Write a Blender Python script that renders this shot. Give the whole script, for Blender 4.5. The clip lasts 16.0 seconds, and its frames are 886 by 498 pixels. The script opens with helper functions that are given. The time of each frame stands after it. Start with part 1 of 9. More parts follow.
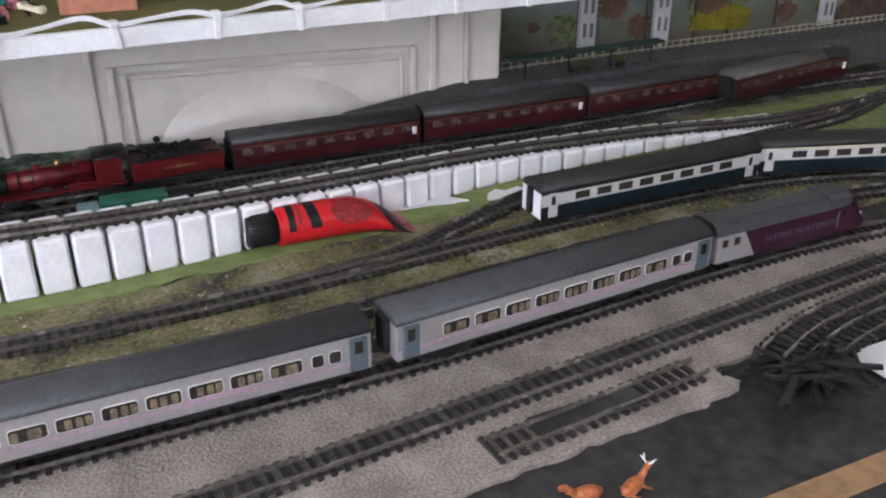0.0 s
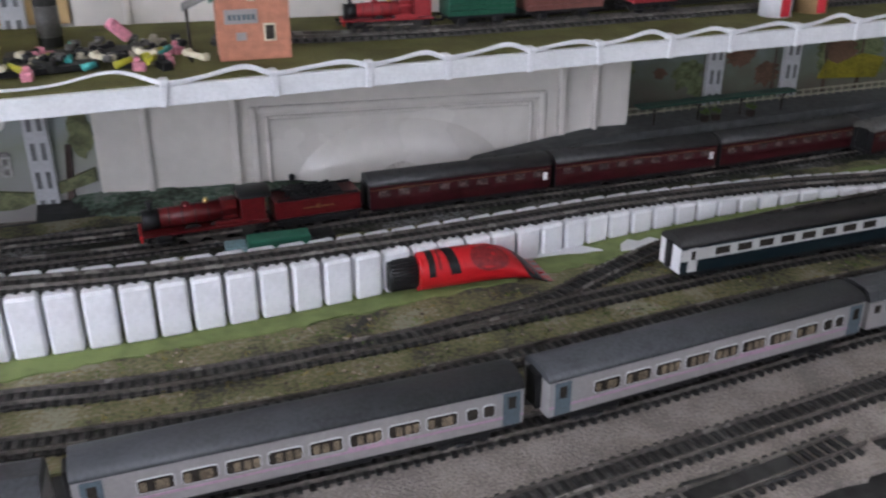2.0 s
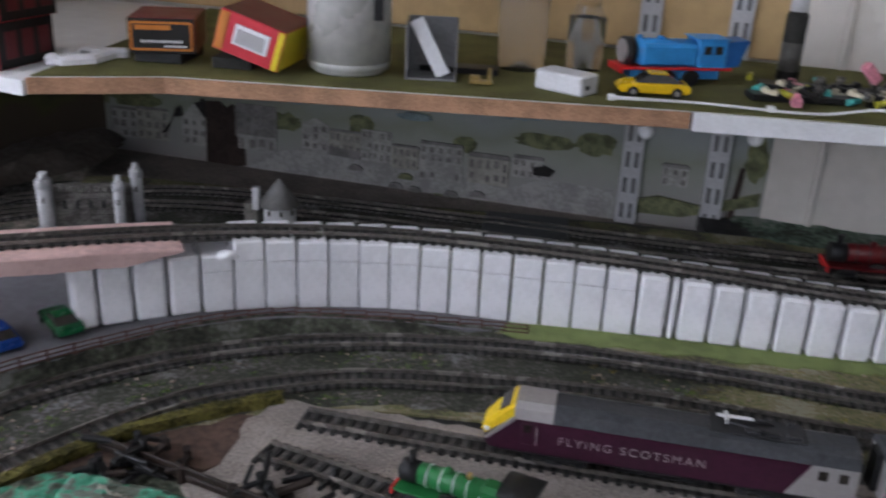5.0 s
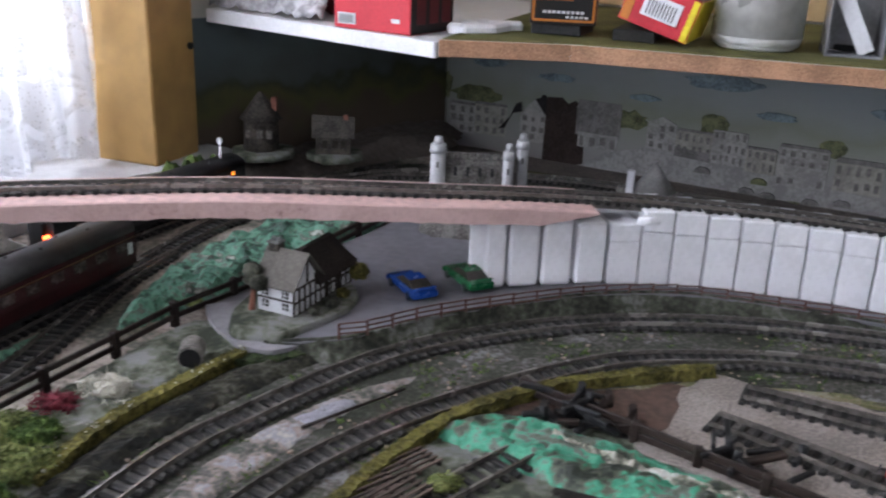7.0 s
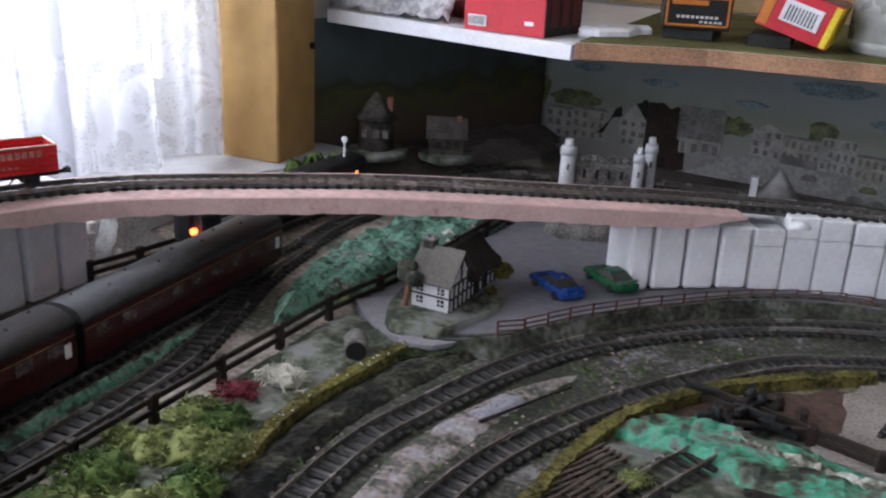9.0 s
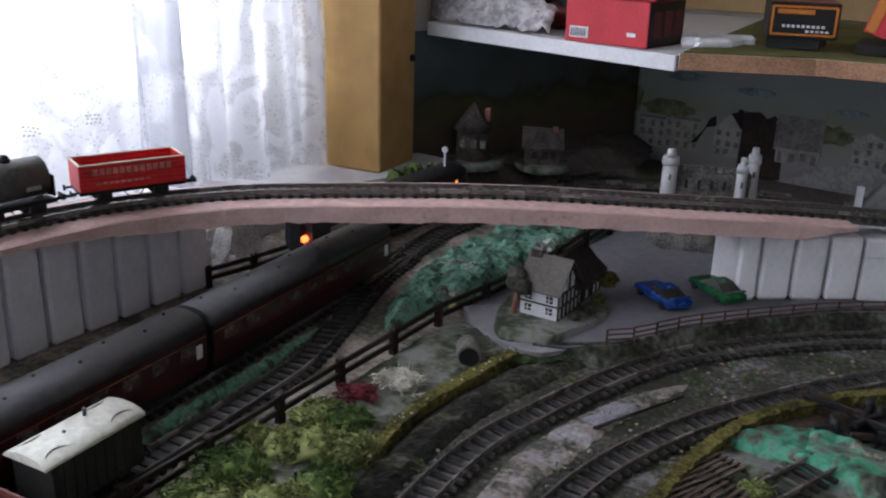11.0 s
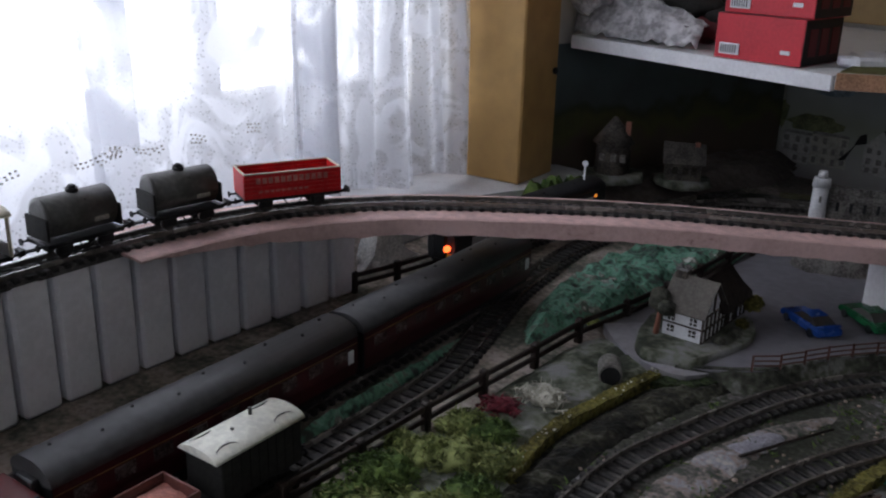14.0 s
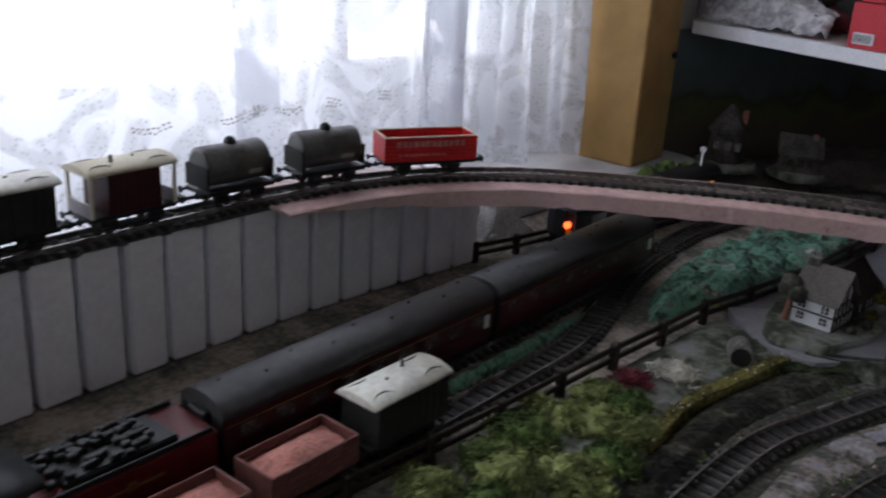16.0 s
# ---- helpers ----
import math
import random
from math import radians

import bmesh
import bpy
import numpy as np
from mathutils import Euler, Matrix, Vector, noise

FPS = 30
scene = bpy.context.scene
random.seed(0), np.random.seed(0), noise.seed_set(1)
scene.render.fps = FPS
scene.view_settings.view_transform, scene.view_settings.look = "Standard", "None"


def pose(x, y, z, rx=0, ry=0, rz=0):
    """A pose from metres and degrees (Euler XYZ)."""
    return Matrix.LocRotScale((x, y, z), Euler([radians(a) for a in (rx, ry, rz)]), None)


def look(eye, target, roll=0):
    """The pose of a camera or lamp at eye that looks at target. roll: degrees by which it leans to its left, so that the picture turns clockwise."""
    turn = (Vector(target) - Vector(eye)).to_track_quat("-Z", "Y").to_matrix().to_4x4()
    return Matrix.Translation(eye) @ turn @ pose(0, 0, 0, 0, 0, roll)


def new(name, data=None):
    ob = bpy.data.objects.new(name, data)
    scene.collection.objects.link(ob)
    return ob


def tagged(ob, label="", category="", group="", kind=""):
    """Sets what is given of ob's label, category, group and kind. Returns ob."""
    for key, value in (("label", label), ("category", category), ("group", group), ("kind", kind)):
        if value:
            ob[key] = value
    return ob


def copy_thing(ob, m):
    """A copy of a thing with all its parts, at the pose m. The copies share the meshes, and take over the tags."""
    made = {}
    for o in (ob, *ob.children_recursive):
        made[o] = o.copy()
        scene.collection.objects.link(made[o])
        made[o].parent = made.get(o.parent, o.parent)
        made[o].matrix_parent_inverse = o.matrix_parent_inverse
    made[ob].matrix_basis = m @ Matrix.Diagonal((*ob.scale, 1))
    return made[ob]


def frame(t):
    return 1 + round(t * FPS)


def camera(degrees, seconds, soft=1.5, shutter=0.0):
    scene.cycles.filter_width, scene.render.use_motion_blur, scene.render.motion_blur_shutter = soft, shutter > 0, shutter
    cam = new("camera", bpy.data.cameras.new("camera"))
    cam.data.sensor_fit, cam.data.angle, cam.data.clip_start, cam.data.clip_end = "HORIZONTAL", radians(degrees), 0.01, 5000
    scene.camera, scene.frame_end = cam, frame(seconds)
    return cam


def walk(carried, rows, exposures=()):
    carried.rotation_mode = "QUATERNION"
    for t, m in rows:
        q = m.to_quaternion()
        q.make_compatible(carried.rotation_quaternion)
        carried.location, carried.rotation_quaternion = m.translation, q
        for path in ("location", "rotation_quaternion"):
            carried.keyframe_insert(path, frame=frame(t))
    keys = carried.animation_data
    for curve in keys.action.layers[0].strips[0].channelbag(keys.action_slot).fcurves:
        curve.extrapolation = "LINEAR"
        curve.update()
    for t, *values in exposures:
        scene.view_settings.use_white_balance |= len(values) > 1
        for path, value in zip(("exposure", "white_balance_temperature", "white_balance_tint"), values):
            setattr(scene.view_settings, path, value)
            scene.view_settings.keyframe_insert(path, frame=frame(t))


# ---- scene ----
# ------------------------------------------------------------------ camera
cam = camera(51.0, 16.0, 2.1, 0.5)
# seconds, eye x y z, yaw, pitch, roll
ROWS = [
    (0, 0.0383, 0.1124, 0.3813, -25.93, -26.65, -0.16),
    (0.5, 0.0352, 0.1156, 0.3845, -25.62, -26.43, 0.22),
    (1, 0.0293, 0.1225, 0.3948, -25.08, -26.52, 0.04),
    (1.5, 0.0225, 0.1235, 0.3940, -23.49, -25.67, 0.03),
    (2, -0.0084, 0.1351, 0.4033, -20.46, -25.08, 0.05),
    (2.5, -0.0336, 0.1304, 0.4055, -17.42, -24.42, -0.79),
    (3, -0.0827, 0.1257, 0.4055, -14.67, -23.77, -1.54),
    (3.5, -0.1740, 0.1160, 0.4141, -11.73, -22.94, -2.43),
    (4, -0.2318, 0.0887, 0.4154, -6.57, -22.22, -2.88),
    (4.3, -0.2500, 0.0820, 0.4099, -3.21, -22.17, -2.69),
    (4.6, -0.2725, 0.0873, 0.4015, 2.16, -23.34, -2.25),
    (5, -0.2973, 0.0835, 0.3933, 7.47, -22.45, -2.76),
    (7.5, -0.4911, 0.0365, 0.3002, 21.95, -19.54, -1.98),
    (8, -0.5134, 0.0150, 0.3059, 21.22, -19.22, -2.53),
    (8.5, -0.5286, 0.0149, 0.3024, 21.96, -19.42, -2.74),
    (9, -0.5400, 0.0161, 0.3020, 23.72, -19.77, -2.66),
    (11.5, -0.5642, -0.0165, 0.3086, 28.99, -19.29, -1.60),
    (12, -0.5696, -0.0217, 0.3136, 30.15, -19.34, -1.80),
    (12.5, -0.5738, -0.0244, 0.3186, 31.49, -19.49, -2.05),
    (13, -0.5727, -0.0250, 0.3182, 33.12, -19.44, -1.96),
    (13.5, -0.5724, -0.0235, 0.3162, 34.58, -19.36, -1.53),
    (14, -0.5739, -0.0268, 0.3185, 35.66, -19.49, -1.36),
    (14.5, -0.5800, -0.0260, 0.3107, 36.18, -19.37, -1.33),
    (15, -0.5836, -0.0319, 0.3143, 37.28, -19.78, -1.67),
    (15.5, -0.5900, -0.0379, 0.3096, 38.61, -19.79, -2.20),
    (16, -0.6093, -0.0718, 0.3060, 40.28, -20.44, -3.32),
]
EXPOSURES = [(t, e, 6560 if t < 1.5 else 6350, 15) for t, e in ((0.0, 0.35), (1.0, 0.27), (2.0, -0.04), (2.5, -0.27), (3.0, -0.42), (4.0, -0.83), (5.0, -0.76), (7.5, -0.22), (8.5, -0.32), (9.0, -0.52), (11.5, -1.2), (12.5, -1.5), (14.5, -1.78), (16.0, -1.78))]
walk(cam, [(t, pose(x, y, z, 90 + pitch, roll, yaw)) for t, x, y, z, yaw, pitch, roll in ROWS], EXPOSURES)

# ------------------------------------------------------------------ light
world = bpy.data.worlds.new("sky")
scene.world = world
world.use_nodes = True
wn = world.node_tree.nodes
sky = wn.new("ShaderNodeTexSky")
sky.sky_type, sky.sun_disc = "NISHITA", False
sky.sun_elevation, sky.sun_rotation = radians(40), radians(200)
world.node_tree.links.new(sky.outputs[0], wn["Background"].inputs[0])
wn["Background"].inputs[1].default_value = 0.12


def area(name, m, sx, sy, watts, colour):
    d = bpy.data.lights.new(name, "AREA")
    d.shape, d.size, d.size_y, d.energy, d.color = "RECTANGLE", sx, sy, watts, colour
    ob = new(name, d)
    ob.matrix_world = m
    return ob


# daylight in the opening of the window behind the camera, and in the lace-curtained window
area("window_light_back", look((1.2, -1.52, 1.10), (0.3, 0.9, 0.0)), 1.3, 1.1, 7.0, (0.93, 0.95, 1.0))
area("window_light_left", look((-1.60, -0.35, 0.66), (0.4, -0.10, 0.30)), 2.1, 1.0, 62.0, (0.86, 0.92, 1.0))

# ------------------------------------------------------------------ materials


def mat(name, colour, rough=0.6, metal=0.0, vary=0.25, scale=40.0, bump=0.0, colour2=None, fine=None, spec=0.3, coat=0.0, island=0.0, randob=0.0, stops=None, wf=0.5):
    """Two scales of noise vary the colour; the finer one also gives the relief."""
    m = bpy.data.materials.new(name)
    m.use_nodes = True
    n, l = m.node_tree.nodes, m.node_tree.links
    b = n["Principled BSDF"]
    b.inputs["Roughness"].default_value, b.inputs["Metallic"].default_value = rough, metal
    b.inputs["Specular IOR Level"].default_value = spec
    b.inputs["Coat Weight"].default_value = coat
    tc = n.new("ShaderNodeTexCoord")
    big, small = n.new("ShaderNodeTexNoise"), n.new("ShaderNodeTexNoise")
    big.inputs["Scale"].default_value, small.inputs["Scale"].default_value = scale, fine or scale * 8
    big.inputs["Detail"].default_value, small.inputs["Detail"].default_value = 4, 5
    for t in (big, small):
        l.new(tc.outputs["Object"], t.inputs["Vector"])
    add = n.new("ShaderNodeMath")
    add.operation = "MULTIPLY_ADD"
    l.new(small.outputs["Fac"], add.inputs[0])
    add.inputs[1].default_value = wf
    half = n.new("ShaderNodeMath")
    half.operation = "MULTIPLY"
    l.new(big.outputs["Fac"], half.inputs[0])
    half.inputs[1].default_value = 1 - wf
    l.new(half.outputs[0], add.inputs[2])
    ramp = n.new("ShaderNodeValToRGB")
    e = ramp.color_ramp.elements
    e[0].position, e[1].position = 0.41, 0.59
    c1 = colour
    c2 = colour2 or tuple(min(1, c * (1 + vary)) for c in colour)
    e[0].color = (*[c * (1 - vary) for c in c1], 1)
    e[1].color = (*c2, 1)
    if stops:
        while len(e) < len(stops):
            e.new(0.5)
        for el, (q, c) in zip(e, stops):
            el.position, el.color = 0.5 + (q - 0.5) * 0.6, (*c, 1)
    l.new(add.outputs[0], ramp.inputs[0])
    out = ramp.outputs[0]
    if island or randob:
        g = n.new("ShaderNodeNewGeometry" if island else "ShaderNodeObjectInfo")
        hsv = n.new("ShaderNodeHueSaturation")
        mr = n.new("ShaderNodeMapRange")
        k = island or randob
        mr.inputs["To Min"].default_value, mr.inputs["To Max"].default_value = 1 - k, 1 + k
        l.new(g.outputs["Random Per Island" if island else "Random"], mr.inputs["Value"])
        l.new(mr.outputs[0], hsv.inputs["Value"])
        l.new(out, hsv.inputs["Color"])
        out = hsv.outputs[0]
    l.new(out, b.inputs["Base Color"])
    rv = n.new("ShaderNodeMapRange")
    rv.inputs["To Min"].default_value, rv.inputs["To Max"].default_value = max(0.02, rough - 0.1), min(1, rough + 0.12)
    l.new(big.outputs["Fac"], rv.inputs["Value"])
    l.new(rv.outputs[0], b.inputs["Roughness"])
    if bump:
        bp = n.new("ShaderNodeBump")
        bp.inputs["Strength"].default_value, bp.inputs["Distance"].default_value = 0.8, bump
        l.new(small.outputs["Fac"], bp.inputs["Height"])
        l.new(bp.outputs[0], b.inputs["Normal"])
    return m


M = {}
M["wall"] = mat("white_gloss_paint", (0.74, 0.70, 0.685), 0.22, vary=0.06, scale=6, bump=0.0006)
M["plain_wall"] = mat("room_wall_paint", (0.55, 0.53, 0.49), 0.7, vary=0.06, scale=5)
M["plaster_wall"] = mat("white_sill_wall", (0.66, 0.66, 0.68), 0.6, vary=0.05, scale=6)
M["foam"] = mat("white_polystyrene", (0.82, 0.81, 0.85), 0.55, vary=0.05, scale=30, bump=0.0004, randob=0.04)
fb = M["foam"].node_tree.nodes["Principled BSDF"]
fb.inputs["Subsurface Weight"].default_value, fb.inputs["Subsurface Scale"].default_value = 0.4, 0.014
fb.inputs["Subsurface Radius"].default_value = (1.0, 0.95, 0.95)
M["pink"] = mat("pink_board", (0.60, 0.405, 0.38), 0.6, vary=0.15, scale=20, bump=0.0006)
M["pinkedge"] = mat("chipped_pink_edge", (0.42, 0.27, 0.24), 0.8, scale=30, bump=0.001, fine=260, stops=((0.14, (0.26, 0.16, 0.14)), (0.27, (0.50, 0.34, 0.315)), (0.6, (0.60, 0.42, 0.395))))
M["sleeper"] = mat("sleeper_plastic", (0.024, 0.0225, 0.0215), 0.6, vary=0.4, scale=60, randob=0.25)
M["trackbed"] = mat("dark_track_ballast", (0.098, 0.092, 0.088), 0.9, vary=0.45, scale=60, bump=0.0012, fine=420)
M["leftground"] = mat("grey_brown_sandy_ballast", (0.1, 0.08, 0.07), 0.95, scale=22, bump=0.002, fine=200, wf=0.4, stops=((0.32, (0.070, 0.075, 0.058)), (0.44, (0.145, 0.135, 0.110)), (0.54, (0.235, 0.195, 0.165)), (0.66, (0.33, 0.285, 0.25))))
M["rail"] = mat("rail_steel", (0.165, 0.148, 0.135), 0.24, 0.35, vary=0.3, scale=30, spec=0.8, coat=0.25)
M["black"] = mat("black_plastic", (0.012, 0.012, 0.013), 0.45, vary=0.3)
M["roofgrey"] = mat("coach_roof_grey", (0.045, 0.047, 0.052), 0.5, vary=0.2)
M["railgrey"] = mat("dark_rail_grey", (0.03, 0.03, 0.033), 0.45, vary=0.2)
M["white"] = mat("white_plastic", (0.70, 0.70, 0.72), 0.4, vary=0.06)
M["silver"] = mat("pale_silver_grey_paint", (0.33, 0.312, 0.312), 0.34, 0.25, vary=0.06)
M["pinkline"] = mat("dusty_pink_stripe", (0.42, 0.27, 0.36), 0.45, vary=0.12)
M["doorgrey"] = mat("grey_blue_door", (0.09, 0.12, 0.14), 0.4, vary=0.1)
M["darkroofpaint"] = mat("black_brown_roof", (0.020, 0.018, 0.018), 0.5, vary=0.25)
M["plum"] = mat("plum_purple_paint", (0.042, 0.010, 0.024), 0.38, vary=0.15)
M["yellow"] = mat("warning_yellow", (0.72, 0.50, 0.02), 0.45, vary=0.1)
M["maroon"] = mat("maroon_paint", (0.040, 0.0055, 0.0075), 0.38, vary=0.15)
M["red"] = mat("bright_red", (0.55, 0.018, 0.02), 0.4, vary=0.12)
M["locored"] = mat("crimson_loco_paint", (0.092, 0.0075, 0.0085), 0.35, vary=0.15)
M["bluegrey"] = mat("rail_blue", (0.006, 0.015, 0.021), 0.4, vary=0.12)
M["window"] = mat("dark_window", (0.040, 0.034, 0.029), 0.12, vary=0.2)
M["interior"] = mat("buff_seats", (0.17, 0.13, 0.085), 0.6, vary=0.5, scale=140)
M["grass"] = mat("olive_scatter_grass", (0.085, 0.085, 0.022), 0.95, scale=16, bump=0.002, fine=240, wf=0.36, stops=((0.33, (0.050, 0.046, 0.040)), (0.42, (0.105, 0.098, 0.058)), (0.5, (0.150, 0.152, 0.068)), (0.57, (0.20, 0.165, 0.095)), (0.66, (0.26, 0.25, 0.18))))
M["green_board"] = mat("painted_green_board", (0.17, 0.21, 0.075), 0.75, vary=0.18, scale=8, bump=0.0005)
M["gravel"] = mat("stone_grey_grit", (0.275, 0.238, 0.216), 0.95, vary=0.30, scale=26, bump=0.0022, fine=420, wf=0.55)
M["ash"] = mat("dark_ash_ballast", (0.085, 0.078, 0.066), 0.95, scale=18, bump=0.002, fine=260, wf=0.42, stops=((0.34, (0.027, 0.028, 0.020)), (0.45, (0.040, 0.043, 0.030)), (0.53, (0.066, 0.063, 0.054)), (0.6, (0.10, 0.092, 0.084)), (0.70, (0.20, 0.195, 0.20))))
M["darkboard"] = mat("black_board", (0.030, 0.029, 0.029), 0.6, vary=0.5, scale=10, bump=0.0006)
M["wood"] = mat("raw_wood", (0.28, 0.17, 0.09), 0.65, vary=0.2, scale=12)
M["chip"] = mat("chipboard_edge", (0.36, 0.20, 0.12), 0.75, vary=0.3, scale=30, bump=0.0008, fine=500)
M["buff"] = mat("buff_painted_board", (0.48, 0.33, 0.16), 0.6, vary=0.07, scale=7)
M["tube"] = mat("scarlet_paint_tube", (0.50, 0.014, 0.018), 0.3, vary=0.08)


# ------------------------------------------------------------------ mesh helpers


def link(name, bm, material, parent=None, label=""):
    me = bpy.data.meshes.new(name)
    bm.to_mesh(me)
    bm.free()
    for m in material if isinstance(material, (list, tuple)) else [material]:
        me.materials.append(m)
    ob = new(name, me)
    if parent:
        ob.parent = parent
    if label:
        tagged(ob, label)
    return ob


def part(name, bm, material, parent, label=""):
    return link(name, bm, material, parent, label)


def empty(name, label, category, group="", kind=""):
    ob = new(name)
    ob.empty_display_size = 0.01
    return tagged(ob, label, category, group, kind)


def box(bm, c, s, bevel=0.0, m=None, mi=0):
    """A box with centre c and size s, its edges bevelled."""
    r = bmesh.ops.create_cube(bm, size=1, matrix=Matrix.Translation(c) @ Matrix.Diagonal((*s, 1)))
    vs = r["verts"]
    fs = {f for v in vs for f in v.link_faces}
    if bevel:
        es = {e for v in vs for e in v.link_edges}
        rb = bmesh.ops.bevel(bm, geom=list(es), offset=bevel, segments=1, affect="EDGES", clamp_overlap=True)
        fs = set(rb["faces"]) | {f for f in fs if f.is_valid}
        vs = list({v for f in fs for v in f.verts})
    for f in fs:
        f.material_index = mi
    if m is not None:
        bmesh.ops.transform(bm, matrix=m, verts=vs)
    return vs


def cyl(bm, p, q, r1, r2=None, seg=16, mi=0):
    p, q = Vector(p), Vector(q)
    d = q - p
    m = Matrix.Translation((p + q) / 2) @ d.to_track_quat("Z", "Y").to_matrix().to_4x4()
    r = bmesh.ops.create_cone(bm, cap_ends=True, segments=seg, radius1=r1, radius2=r1 if r2 is None else r2, depth=d.length, matrix=m)
    for v in r["verts"]:
        for f in v.link_faces:
            f.material_index = mi
            f.smooth = len(f.verts) == 4
    return r["verts"]


def ball(bm, c, r, s=(1, 1, 1), sub=2):
    v = bmesh.ops.create_icosphere(bm, subdivisions=sub, radius=r, matrix=Matrix.Translation(c) @ Matrix.Diagonal((*s, 1)))["verts"]
    for q in v:
        for f in q.link_faces:
            f.smooth = True
    return v


def prism(bm, outline, x0, x1, axis="x", mi=0, smooth=False):
    """Sweeps a closed outline of (a, b) along an axis."""
    def P(k, a, b):
        return {"x": (k, a, b), "y": (a, k, b), "z": (a, b, k)}[axis]
    lo = [bm.verts.new(P(x0, a, b)) for a, b in outline]
    hi = [bm.verts.new(P(x1, a, b)) for a, b in outline]
    fs = [bm.faces.new(lo), bm.faces.new(hi[::-1])]
    n = len(lo)
    for i in range(n):
        f = bm.faces.new((lo[i], hi[i], hi[(i + 1) % n], lo[(i + 1) % n]))
        f.smooth = smooth
        fs.append(f)
    for f in fs:
        f.material_index = mi
    bmesh.ops.recalc_face_normals(bm, faces=fs)
    return lo + hi


def spline(pts, step=0.02):
    """A smooth line through the points, resampled at even steps. Points are tuples of any length."""
    P = [np.array(p, float) for p in pts]
    P = [2 * P[0] - P[1]] + P + [2 * P[-1] - P[-2]]
    out = []
    for i in range(1, len(P) - 2):
        n = max(2, int(np.linalg.norm(P[i + 1] - P[i]) / 0.004))
        for k in range(n):
            u = k / n
            a, b, c, d = P[i - 1:i + 3]
            out.append(0.5 * (2 * b + (c - a) * u + (2 * a - 5 * b + 4 * c - d) * u * u + (3 * b - a - 3 * c + d) * u ** 3))
    out.append(P[-2])
    q = np.array(out)
    s = np.concatenate([[0], np.cumsum(np.linalg.norm(np.diff(q[:, :2], axis=0), axis=1))])
    n = max(2, int(s[-1] / step) + 1)
    return np.stack([np.interp(np.linspace(0, s[-1], n), s, q[:, k]) for k in range(q.shape[1])], 1), s[-1]


def along(pts, d):
    """Place and heading (radians) at d metres along a line of points."""
    q, L = spline(pts, 0.004)
    s = np.concatenate([[0], np.cumsum(np.linalg.norm(np.diff(q[:, :2], axis=0), axis=1))])
    p = [np.interp(d, s, q[:, k]) for k in range(q.shape[1])]
    a = [np.interp(d + 0.004, s, q[:, k]) - np.interp(d - 0.004, s, q[:, k]) for k in range(2)]
    return p, math.atan2(a[1], a[0])


def ribbon(bm, q, offset, half, z0, z1):
    """A bar of rectangular section along the line q, shifted sideways."""
    rows = []
    for i in range(len(q)):
        a, b = q[max(i - 1, 0)], q[min(i + 1, len(q) - 1)]
        t = Vector((b[0] - a[0], b[1] - a[1])).normalized()
        n = Vector((-t.y, t.x))
        z = q[i][2] if len(q[i]) > 2 else 0.0
        rows.append([bm.verts.new((q[i][0] + n.x * (offset + s * half), q[i][1] + n.y * (offset + s * half), z + h))
                     for s, h in ((-1, z0), (1, z0), (1, z1), (-1, z1))])
    for r, s in zip(rows, rows[1:]):
        for k in range(4):
            bm.faces.new((r[k], r[(k + 1) % 4], s[(k + 1) % 4], s[k]))
    bm.faces.new(rows[0][::-1])
    bm.faces.new(rows[-1])
    bmesh.ops.recalc_face_normals(bm, faces=bm.faces)

# ------------------------------------------------------------------ the room
# the back wall, seen between layout and shelf, runs a little askew to the shelf


def wy(x):
    return 1.222 - 0.157 * x


WALL_TURN = math.degrees(math.atan(-0.157))
FLOOR, CEIL = -0.80, 1.90


def wall_box(name, p, q, z0, z1, thick, material, label="plain painted room wall"):
    p, q = Vector((*p, 0)), Vector((*q, 0))
    d = q - p
    bm = bmesh.new()
    box(bm, (d.length / 2, thick / 2, (z0 + z1) / 2), (d.length, thick, z1 - z0))
    ob = link(name, bm, material)
    ob.matrix_world = Matrix.Translation(p) @ Matrix.Rotation(math.atan2(d.y, d.x), 4, "Z")
    return tagged(ob, label, "wall", kind="structure")


wall_box("wall_north", (-0.952, wy(-0.952)), (0.612, wy(0.612)), FLOOR, CEIL, 0.12, M["plain_wall"])
wall_box("wall_north_east", (0.612, 1.249), (2.4, 1.07), FLOOR, CEIL, 0.12, M["plain_wall"])
wall_box("wall_alcove", (-1.16, 0.93), (-0.952, wy(-0.952)), FLOOR, CEIL, 0.12, M["plain_wall"])
wall_box("wall_east", (2.4, 1.10), (2.4, -1.55), FLOOR, CEIL, 0.12, M["plain_wall"])
# south wall with its window opening
wall_box("wall_south", (2.52, -1.55), (1.75, -1.55), FLOOR, CEIL, 0.12, M["plain_wall"])
wall_box("wall_south_b", (0.05, -1.55), (-1.75, -1.55), FLOOR, CEIL, 0.12, M["plain_wall"])
wall_box("wall_south_c", (1.75, -1.55), (0.05, -1.55), FLOOR, 0.45, 0.12, M["plain_wall"])
wall_box("wall_south_d", (1.75, -1.55), (0.05, -1.55), 1.75, CEIL, 0.12, M["plain_wall"])
